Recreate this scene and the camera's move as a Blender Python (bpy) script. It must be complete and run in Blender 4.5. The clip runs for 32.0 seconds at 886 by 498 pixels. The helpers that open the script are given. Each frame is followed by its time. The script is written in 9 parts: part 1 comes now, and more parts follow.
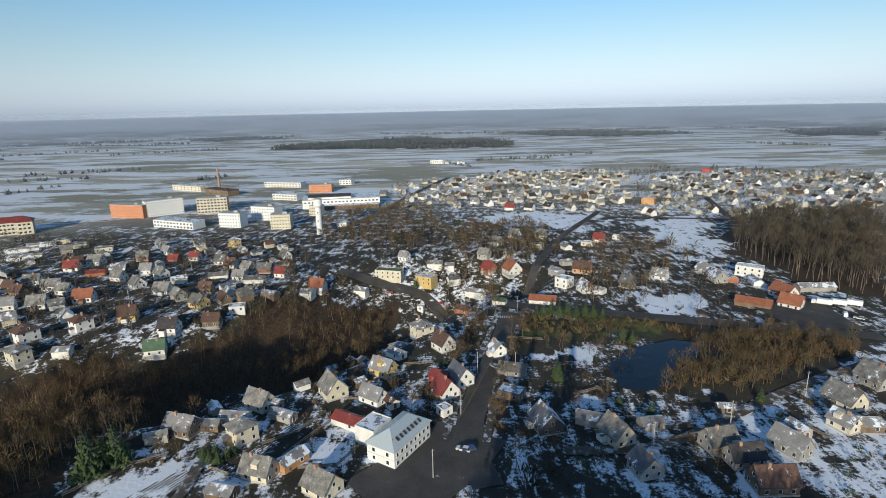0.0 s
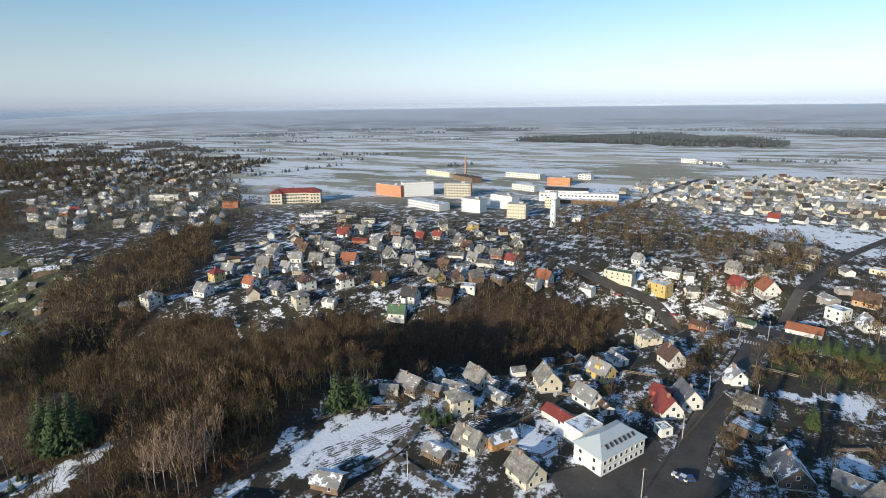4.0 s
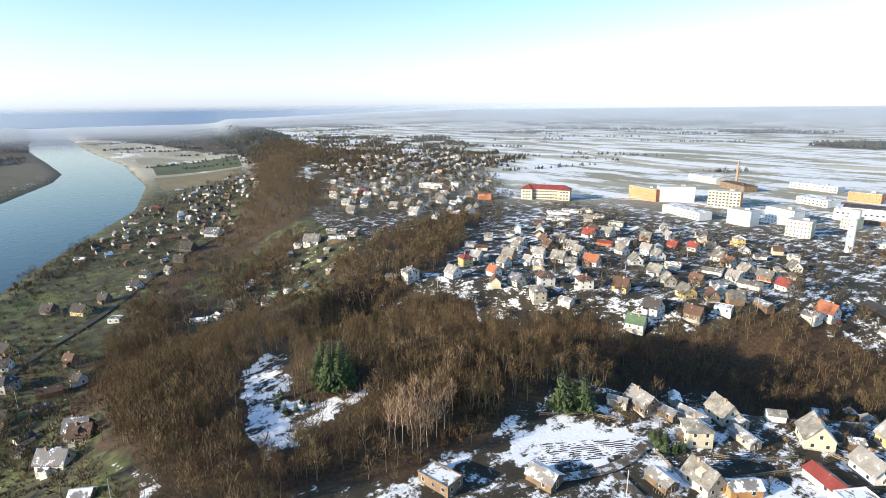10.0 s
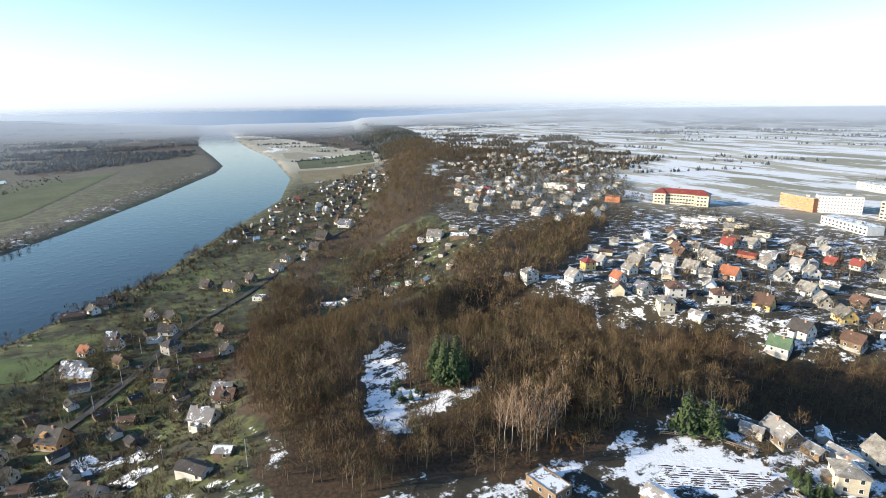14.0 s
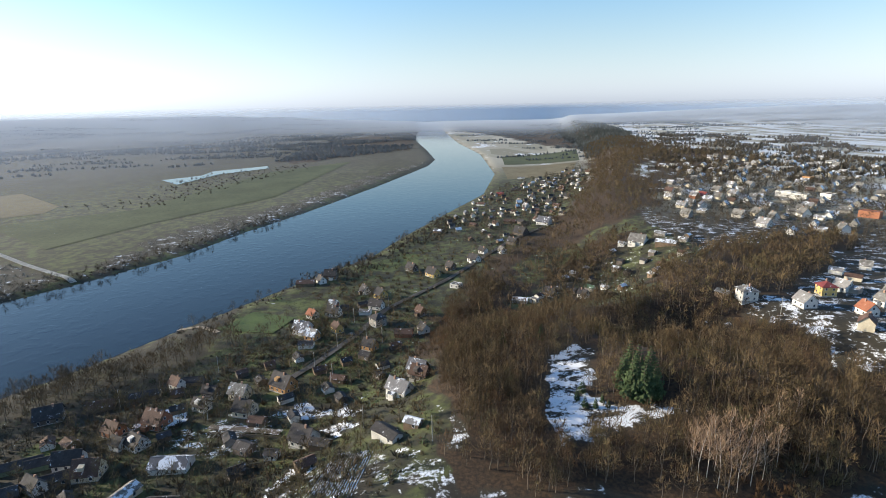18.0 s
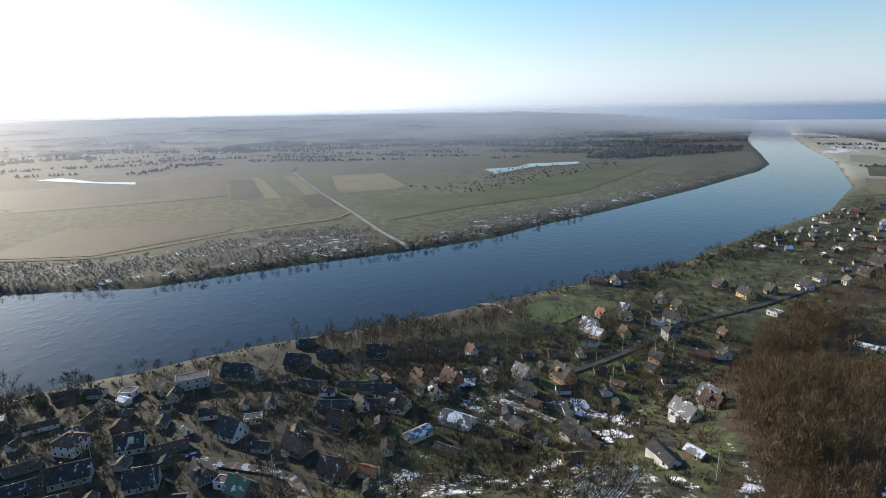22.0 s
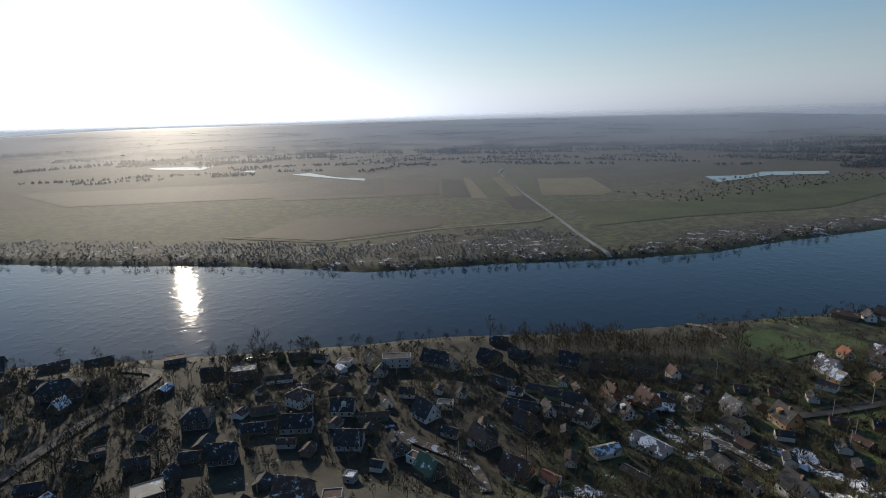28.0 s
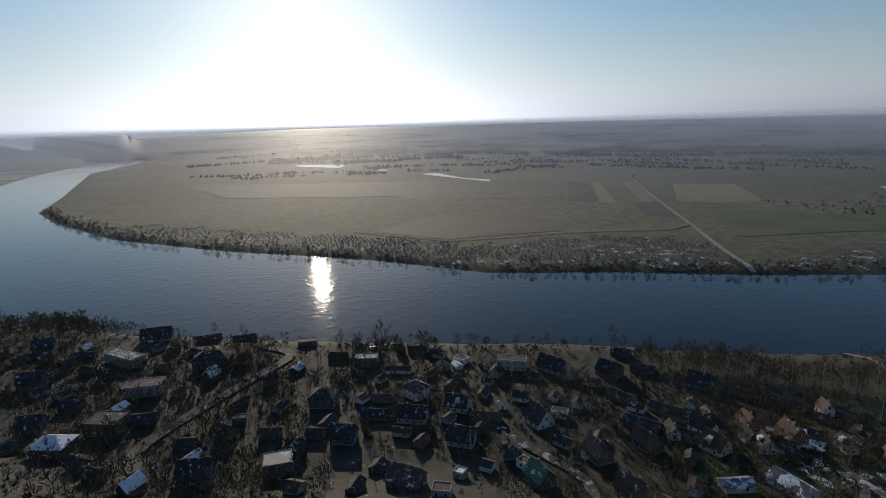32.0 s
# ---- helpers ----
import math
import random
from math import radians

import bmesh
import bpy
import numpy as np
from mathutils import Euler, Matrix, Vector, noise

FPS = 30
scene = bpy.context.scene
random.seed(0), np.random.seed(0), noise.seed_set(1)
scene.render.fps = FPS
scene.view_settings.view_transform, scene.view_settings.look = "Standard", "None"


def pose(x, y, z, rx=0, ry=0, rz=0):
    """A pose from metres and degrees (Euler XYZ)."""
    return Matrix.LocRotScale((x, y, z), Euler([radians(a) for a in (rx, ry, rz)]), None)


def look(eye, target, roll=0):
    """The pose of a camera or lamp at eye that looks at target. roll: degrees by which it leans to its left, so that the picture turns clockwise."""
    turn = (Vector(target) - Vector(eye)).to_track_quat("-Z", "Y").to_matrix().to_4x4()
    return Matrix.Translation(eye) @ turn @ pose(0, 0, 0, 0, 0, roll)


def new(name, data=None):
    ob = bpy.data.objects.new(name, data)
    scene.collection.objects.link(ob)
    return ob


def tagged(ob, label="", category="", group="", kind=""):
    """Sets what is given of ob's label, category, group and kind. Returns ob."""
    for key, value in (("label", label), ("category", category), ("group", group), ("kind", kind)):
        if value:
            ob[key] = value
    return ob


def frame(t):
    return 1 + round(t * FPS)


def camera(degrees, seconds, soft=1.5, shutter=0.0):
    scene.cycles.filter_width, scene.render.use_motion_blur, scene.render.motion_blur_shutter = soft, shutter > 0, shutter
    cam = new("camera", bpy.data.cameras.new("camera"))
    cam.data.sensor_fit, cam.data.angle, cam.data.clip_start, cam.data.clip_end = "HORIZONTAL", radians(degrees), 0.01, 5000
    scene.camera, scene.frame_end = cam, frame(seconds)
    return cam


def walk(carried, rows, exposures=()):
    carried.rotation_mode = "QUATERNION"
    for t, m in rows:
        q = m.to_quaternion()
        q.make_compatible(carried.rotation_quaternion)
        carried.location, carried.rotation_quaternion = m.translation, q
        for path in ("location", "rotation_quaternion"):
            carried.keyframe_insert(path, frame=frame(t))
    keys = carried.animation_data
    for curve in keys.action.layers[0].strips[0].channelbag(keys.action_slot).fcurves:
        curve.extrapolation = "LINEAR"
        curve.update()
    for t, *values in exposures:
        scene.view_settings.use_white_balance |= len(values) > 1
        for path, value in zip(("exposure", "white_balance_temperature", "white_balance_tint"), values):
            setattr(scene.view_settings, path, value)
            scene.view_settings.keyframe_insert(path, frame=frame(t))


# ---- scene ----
# one camera that hovers 100 m over the edge of the town and turns to its left
HOVER = 100.0


def aim(yaw, pitch, roll):
    return pose(0, 0, HOVER, 0, 0, yaw) @ pose(0, 0, 0, 90 + pitch) @ pose(0, 0, 0, 0, 0, roll)


cam = camera(78.42, 32.0, soft=0.8)
TURN = [
    (0, 0.01, -14.65, -1.22), (0.5, 1.66, -14.66, -1.20), (1, 4.47, -14.70, -1.10), (1.5, 8.36, -14.75, -1.08), (2, 11.89, -14.80, -1.08),
    (2.5, 15.64, -14.85, -1.00), (3, 19.10, -14.89, -0.82), (3.5, 21.79, -14.89, -0.84), (4, 24.77, -14.93, -0.76), (4.5, 27.48, -14.94, -0.74),
    (6.5, 35.03, -14.89, -0.70), (7, 38.10, -14.93, -0.64), (7.5, 40.50, -14.96, -0.57), (8, 42.99, -14.93, -0.72), (8.5, 45.54, -14.92, -0.62),
    (9, 47.70, -14.87, -0.62), (9.5, 49.28, -14.80, -0.64), (10, 50.82, -14.80, -0.68), (10.5, 52.45, -14.74, -0.70), (11, 54.35, -14.73, -0.72),
    (11.5, 55.59, -14.72, -0.72), (12, 57.75, -14.76, -0.65), (12.5, 59.47, -14.76, -0.67), (13, 60.77, -14.75, -0.72), (13.5, 62.09, -14.75, -0.75),
    (15.5, 70.57, -14.77, -0.83), (16, 72.72, -14.76, -0.92), (16.5, 75.86, -14.75, -0.95), (17, 79.01, -14.73, -0.93), (17.5, 82.03, -14.75, -1.00),
    (18, 85.05, -14.72, -1.03), (18.5, 87.87, -14.72, -1.05), (19, 91.51, -14.73, -1.09), (19.5, 96.26, -14.72, -1.10), (20, 101.75, -14.68, -1.00),
    (20.5, 106.72, -14.65, -0.96), (21, 110.59, -14.65, -0.94), (21.5, 113.54, -14.61, -0.96), (22, 116.73, -14.54, -0.97), (22.5, 118.95, -14.48, -0.99),
    (23, 120.68, -14.38, -1.04), (23.5, 122.87, -14.30, -1.09), (24, 124.93, -14.23, -1.10), (24.5, 127.21, -14.14, -1.13), (25, 128.83, -14.08, -1.18),
    (25.5, 130.20, -14.00, -1.23), (27.5, 136.61, -13.84, -1.53), (28, 138.19, -13.77, -1.59), (28.5, 139.11, -13.70, -1.71), (29, 139.78, -13.61, -1.75),
    (29.5, 140.12, -13.54, -1.84), (30, 142.32, -13.47, -1.76), (30.5, 145.27, -13.42, -1.71), (31, 147.82, -13.36, -1.71), (31.5, 149.44, -13.33, -1.70),
    (32, 151.29, -13.28, -1.64),
]
walk(cam, [(t, aim(a, b, c)) for t, a, b, c in TURN],
     exposures=[(0, -0.18, 5800, 5), (4, 0.16, 5950, 7), (9, 0.97, 6300, 8), (13, 0.97, 6300, 8), (16, 0.72, 6200, 8), (19, 0.58, 6100, 9), (23, 0.3, 6000, 9), (28, -0.5, 6000, 10), (32, -0.84, 6000, 10)])

# ---- sky and sun ----
SUN_AZ, SUN_EL = 164.5, 15.6
world = bpy.data.worlds.new("winter_sky")
scene.world = world
world.use_nodes = True
wn, wl = world.node_tree.nodes, world.node_tree.links
sky = wn.new("ShaderNodeTexSky")
sky.sky_type, sky.sun_disc = "NISHITA", False
sky.sun_elevation, sky.sun_rotation = radians(SUN_EL), radians(360 - SUN_AZ)
sky.air_density, sky.dust_density, sky.ozone_density = 1.1, 0.35, 3.0
wn["Background"].inputs["Strength"].default_value = 0.142
# thin winter haze takes the colour out of the sky near the horizon
to, axes, near, grey, pale, veil = (wn.new("ShaderNode" + k) for k in ("TexCoord", "SeparateXYZ", "MapRange", "RGBToBW", "Mix", "Mix"))
wl.new(to.outputs["Generated"], axes.inputs[0])
wl.new(axes.outputs["Z"], near.inputs["Value"])
near.inputs["From Min"].default_value, near.inputs["From Max"].default_value = 0.0, 0.17
near.inputs["To Min"].default_value, near.inputs["To Max"].default_value = 0.92, 0.0
wl.new(sky.outputs[0], grey.inputs[0])
pale.data_type = veil.data_type = "RGBA"
pale.blend_type = "MULTIPLY"
pale.inputs["Factor"].default_value = 1.0
wl.new(grey.outputs[0], pale.inputs["A"])
pale.inputs["B"].default_value = (0.88, 0.95, 1.08, 1)
wl.new(near.outputs[0], veil.inputs["Factor"])
wl.new(sky.outputs[0], veil.inputs["A"])
wl.new(pale.outputs["Result"], veil.inputs["B"])
wl.new(veil.outputs["Result"], wn["Background"].inputs["Color"])
sun = new("sun", bpy.data.lights.new("sun", "SUN"))
sun.data.energy, sun.data.angle, sun.data.color = 5.0, radians(0.6), (1.0, 0.83, 0.60)
sun_way = Vector((-math.sin(radians(SUN_AZ)) * math.cos(radians(SUN_EL)), math.cos(radians(SUN_AZ)) * math.cos(radians(SUN_EL)), math.sin(radians(SUN_EL))))
sun.matrix_world = look(sun_way * 400, (0, 0, 0))

# ---- materials ----


def nodes_of(name):
    m = bpy.data.materials.new(name)
    m.use_nodes = True
    n, l = m.node_tree.nodes, m.node_tree.links
    return m, n, l, n["Principled BSDF"]


def spread(n, l, scale, detail=4.0, rough=0.6, vector=None):
    g = n.new("ShaderNodeTexNoise")
    g.inputs["Scale"].default_value, g.inputs["Detail"].default_value, g.inputs["Roughness"].default_value = scale, detail, rough
    l.new(vector or n.new("ShaderNodeNewGeometry").outputs["Position"], g.inputs["Vector"])
    return g.outputs["Fac"]


def steps(n, l, value, low, high):
    r = n.new("ShaderNodeMapRange")
    r.interpolation_type = "SMOOTHSTEP"
    r.inputs["From Min"].default_value, r.inputs["From Max"].default_value = low, high
    l.new(value, r.inputs["Value"])
    return r.outputs["Result"]


def blend(n, l, fac, a, b, kind="MIX"):
    mx = n.new("ShaderNodeMix")
    mx.data_type, mx.blend_type = "RGBA", kind
    for socket, v in ((mx.inputs["Factor"], fac), (mx.inputs["A"], a), (mx.inputs["B"], b)):
        if isinstance(v, (int, float)):
            socket.default_value = v
        elif isinstance(v, tuple):
            socket.default_value = (*v, 1)
        else:
            l.new(v, socket)
    return mx.outputs["Result"]


def sums(n, l, kind, a, b):
    m = n.new("ShaderNodeMath")
    m.operation = kind
    for socket, v in ((m.inputs[0], a), (m.inputs[1], b)):
        if isinstance(v, (int, float)):
            socket.default_value = v
        else:
            l.new(v, socket)
    return m.outputs[0]


def relief(n, l, bsdf, value, strength, distance):
    b = n.new("ShaderNodeBump")
    b.inputs["Strength"].default_value, b.inputs["Distance"].default_value = strength, distance
    l.new(value, b.inputs["Height"])
    l.new(b.outputs["Normal"], bsdf.inputs["Normal"])


SNOW = (0.82, 0.85, 0.90)


def surface(name, dark, light, coarse, fine, rough=0.85, bump=0.3, deep=0.03, snow=0.0, metal=0.0, vary=0.0, third=None):
    """Two colours mixed by coarse stains and fine grain; snow: the share of it that snow still covers."""
    m, n, l, bsdf = nodes_of(name)
    a, b = spread(n, l, coarse), spread(n, l, fine, 3.0)
    both = sums(n, l, "ADD", sums(n, l, "MULTIPLY", a, 0.6), sums(n, l, "MULTIPLY", b, 0.4))
    colour = blend(n, l, steps(n, l, both, 0.36, 0.64), dark, light)
    if third:
        colour = blend(n, l, steps(n, l, spread(n, l, 0.05, 2.0), 0.48, 0.6), colour, third)
    if vary:
        r = n.new("ShaderNodeObjectInfo").outputs["Random"]
        hsv = n.new("ShaderNodeHueSaturation")
        l.new(sums(n, l, "ADD", sums(n, l, "MULTIPLY", r, 2 * vary), 1 - vary), hsv.inputs["Value"])
        l.new(colour, hsv.inputs["Color"])
        colour = hsv.outputs["Color"]
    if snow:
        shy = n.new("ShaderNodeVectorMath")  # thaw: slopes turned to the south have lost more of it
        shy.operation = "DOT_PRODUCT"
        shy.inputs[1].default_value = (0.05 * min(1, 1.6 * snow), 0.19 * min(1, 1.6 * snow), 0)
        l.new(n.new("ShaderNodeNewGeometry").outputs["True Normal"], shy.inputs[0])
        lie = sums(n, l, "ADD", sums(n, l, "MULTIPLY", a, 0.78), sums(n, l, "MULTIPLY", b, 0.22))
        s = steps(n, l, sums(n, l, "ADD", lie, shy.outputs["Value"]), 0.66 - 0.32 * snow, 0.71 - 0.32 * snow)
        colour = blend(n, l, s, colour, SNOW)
    l.new(colour, bsdf.inputs["Base Color"])
    bsdf.inputs["Roughness"].default_value, bsdf.inputs["Metallic"].default_value = rough, metal
    relief(n, l, bsdf, both, bump, deep)
    return m


WALL = {
    "w": surface("white_plaster", (0.62, 0.60, 0.55), (0.80, 0.78, 0.73), 0.3, 3, vary=0.08),
    "c": surface("cream_plaster", (0.52, 0.46, 0.34), (0.68, 0.62, 0.48), 0.3, 3, vary=0.1),
    "y": surface("yellow_plaster", (0.55, 0.38, 0.12), (0.68, 0.50, 0.20), 0.3, 3, vary=0.08),
    "o": surface("ochre_boards", (0.42, 0.22, 0.09), (0.55, 0.32, 0.14), 0.3, 3, vary=0.1),
    "b": surface("red_brick", (0.28, 0.11, 0.06), (0.40, 0.18, 0.10), 0.5, 5, vary=0.1),
    "g": surface("grey_render", (0.27, 0.25, 0.22), (0.40, 0.38, 0.34), 0.3, 3, vary=0.12),
    "n": surface("weathered_boards", (0.13, 0.09, 0.06), (0.24, 0.17, 0.11), 0.4, 5, vary=0.15),
    "d": surface("dark_boards", (0.08, 0.07, 0.06), (0.16, 0.13, 0.11), 0.4, 5, vary=0.15),
    "r": surface("red_boards", (0.30, 0.06, 0.05), (0.42, 0.10, 0.08), 0.4, 5),
    "G": surface("green_boards", (0.10, 0.15, 0.10), (0.17, 0.22, 0.15), 0.4, 5),
}
ROOF = {
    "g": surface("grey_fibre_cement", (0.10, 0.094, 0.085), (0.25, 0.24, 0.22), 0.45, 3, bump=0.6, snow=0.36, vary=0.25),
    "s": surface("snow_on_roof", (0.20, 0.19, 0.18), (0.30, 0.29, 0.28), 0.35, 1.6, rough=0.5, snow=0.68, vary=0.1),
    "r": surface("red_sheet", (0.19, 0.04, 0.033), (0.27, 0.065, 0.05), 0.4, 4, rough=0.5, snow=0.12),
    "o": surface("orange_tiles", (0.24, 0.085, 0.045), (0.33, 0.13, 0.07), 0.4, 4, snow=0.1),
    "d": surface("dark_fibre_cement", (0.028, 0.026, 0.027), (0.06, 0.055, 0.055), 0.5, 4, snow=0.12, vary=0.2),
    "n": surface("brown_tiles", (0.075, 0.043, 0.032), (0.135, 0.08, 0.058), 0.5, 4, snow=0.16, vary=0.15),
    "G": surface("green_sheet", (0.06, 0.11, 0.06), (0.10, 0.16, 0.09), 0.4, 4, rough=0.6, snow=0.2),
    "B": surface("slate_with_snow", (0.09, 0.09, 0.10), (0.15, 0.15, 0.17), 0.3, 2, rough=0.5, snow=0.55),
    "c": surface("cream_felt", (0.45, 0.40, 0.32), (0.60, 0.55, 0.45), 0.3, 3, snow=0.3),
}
BRICK = surface("chimney_brick", (0.30, 0.17, 0.12), (0.45, 0.30, 0.22), 1.0, 8)
WHITE = surface("white_paint", (0.68, 0.68, 0.66), (0.82, 0.82, 0.80), 0.4, 4, rough=0.6, bump=0.1)
CONCRETE = surface("concrete", (0.34, 0.33, 0.31), (0.48, 0.47, 0.44), 0.3, 3)
ORANGE = surface("orange_panels", (0.50, 0.20, 0.09), (0.62, 0.28, 0.14), 0.3, 3)
TIMBER = surface("grey_timber", (0.14, 0.11, 0.08), (0.25, 0.20, 0.15), 0.8, 8)
DOOR = surface("brown_door", (0.10, 0.06, 0.04), (0.17, 0.10, 0.06), 0.8, 6)
ASPHALT = surface("asphalt", (0.124, 0.115, 0.105), (0.192, 0.177, 0.161), 0.12, 2.0, rough=0.75, bump=0.2, snow=0.02)
DIRT = surface("frozen_dirt", (0.16, 0.135, 0.11), (0.30, 0.255, 0.20), 0.3, 2.0, snow=0.42)
CLODS = surface("ploughed_clods", (0.035, 0.027, 0.02), (0.085, 0.067, 0.05), 0.25, 2.5, snow=0.52)
VERGE = surface("snowy_verge", (0.12, 0.11, 0.095), (0.24, 0.22, 0.19), 0.3, 1.5, snow=0.5)
SAND = surface("pale_sand", (0.42, 0.35, 0.26), (0.58, 0.50, 0.38), 0.15, 1.5)
PAINT = surface("road_paint", (0.55, 0.55, 0.52), (0.78, 0.78, 0.75), 0.6, 5)
SOIL = {
    "dark_soil": surface("ploughed_dark_soil", (0.032, 0.029, 0.025), (0.054, 0.047, 0.036), 0.02, 0.2),
    "brown_soil": surface("ploughed_brown_soil", (0.061, 0.047, 0.032), (0.094, 0.072, 0.050), 0.012, 0.12),
    "stubble": surface("stubble", (0.144, 0.115, 0.058), (0.209, 0.173, 0.094), 0.015, 0.15),
    "lush_green": surface("lush_grass", (0.038, 0.062, 0.013), (0.078, 0.118, 0.025), 0.06, 0.8),
    "winter_green": surface("winter_crop", (0.054, 0.065, 0.022), (0.094, 0.104, 0.040), 0.015, 0.2),
}
BARK = surface("grey_bark", (0.09, 0.07, 0.05), (0.19, 0.15, 0.11), 0.5, 6)
TWIG = surface("bare_twigs", (0.030, 0.020, 0.009), (0.185, 0.128, 0.060), 0.16, 1.2, rough=0.9, third=(0.105, 0.068, 0.031))
TWIG_OLIVE = surface("olive_twigs", (0.027, 0.021, 0.009), (0.185, 0.143, 0.060), 0.16, 1.2, rough=0.9, third=(0.11, 0.09, 0.038))
TWIG_RED = surface("russet_twigs", (0.059, 0.031, 0.014), (0.154, 0.087, 0.038), 0.08, 0.7, rough=0.9)
TWIG_DULL = surface("dull_brush", (0.034, 0.028, 0.019), (0.112, 0.091, 0.060), 0.08, 0.5, rough=0.9)
GRASSY = surface("dead_grass", (0.034, 0.034, 0.012), (0.105, 0.100, 0.036), 0.07, 0.9, rough=0.95)
PALE = surface("frosty_concrete", (0.55, 0.52, 0.46), (0.78, 0.75, 0.68), 0.1, 1.0, rough=0.55)
BIRCH = surface("birch_bark", (0.34, 0.31, 0.27), (0.58, 0.53, 0.47), 0.8, 6)
BIRCH_TWIG = surface("birch_twigs", (0.22, 0.14, 0.085), (0.36, 0.25, 0.16), 0.2, 2)
NEEDLE = surface("pine_needles", (0.032, 0.055, 0.018), (0.08, 0.115, 0.038), 0.3, 3)
# pale bluish tone puts distance haze into the colour of the far woods
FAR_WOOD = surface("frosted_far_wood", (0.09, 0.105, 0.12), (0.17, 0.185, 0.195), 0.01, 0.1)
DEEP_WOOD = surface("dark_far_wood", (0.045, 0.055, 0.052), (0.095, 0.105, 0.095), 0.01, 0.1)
TWIG_GREY = surface("frosted_willow", (0.22, 0.20, 0.17), (0.42, 0.39, 0.34), 0.03, 0.3, rough=0.9)
RUBBER = surface("tyre_rubber", (0.02, 0.02, 0.02), (0.04, 0.04, 0.04), 2, 10)


def glossy(name, colour, rough, metal=0.0):
    m, n, l, bsdf = nodes_of(name)
    l.new(blend(n, l, spread(n, l, 3.0), tuple(c * 0.85 for c in colour), colour), bsdf.inputs["Base Color"])
    bsdf.inputs["Roughness"].default_value, bsdf.inputs["Metallic"].default_value = rough, metal
    return m


GLASS = glossy("window_glass", (0.045, 0.055, 0.07), 0.08)
TIN = glossy("light_tin", (0.60, 0.66, 0.66), 0.38, 0.25)
CAR_PAINT = [glossy("car_paint_" + k, c, 0.25) for k, c in (("white", (0.7, 0.7, 0.7)), ("silver", (0.4, 0.42, 0.44)), ("black", (0.02, 0.02, 0.025)),
                                                            ("red", (0.4, 0.03, 0.03)), ("blue", (0.05, 0.09, 0.25)), ("yellow", (0.6, 0.42, 0.05)))]


def river_water():
    m, n, l, bsdf = nodes_of("river_water")
    l.new(blend(n, l, spread(n, l, 0.01), (0.003, 0.006, 0.011), (0.005, 0.010, 0.016)), bsdf.inputs["Base Color"])
    bsdf.inputs["Roughness"].default_value, bsdf.inputs["IOR"].default_value = 0.035, 1.33
    mp = n.new("ShaderNodeMapping")
    mp.inputs["Rotation"].default_value, mp.inputs["Scale"].default_value = (0, 0, radians(40)), (1, 0.75, 1)
    l.new(n.new("ShaderNodeNewGeometry").outputs["Position"], mp.inputs["Vector"])
    ripples = sums(n, l, "MULTIPLY", spread(n, l, 0.34, 1.0, 0.5, mp.outputs[0]), steps(n, l, spread(n, l, 0.11, 1.0), 0.46, 0.66))
    relief(n, l, bsdf, sums(n, l, "ADD", ripples, sums(n, l, "MULTIPLY", spread(n, l, 0.03, 1.0), 0.6)), 0.22, 0.3)
    return m


WATER = river_water()


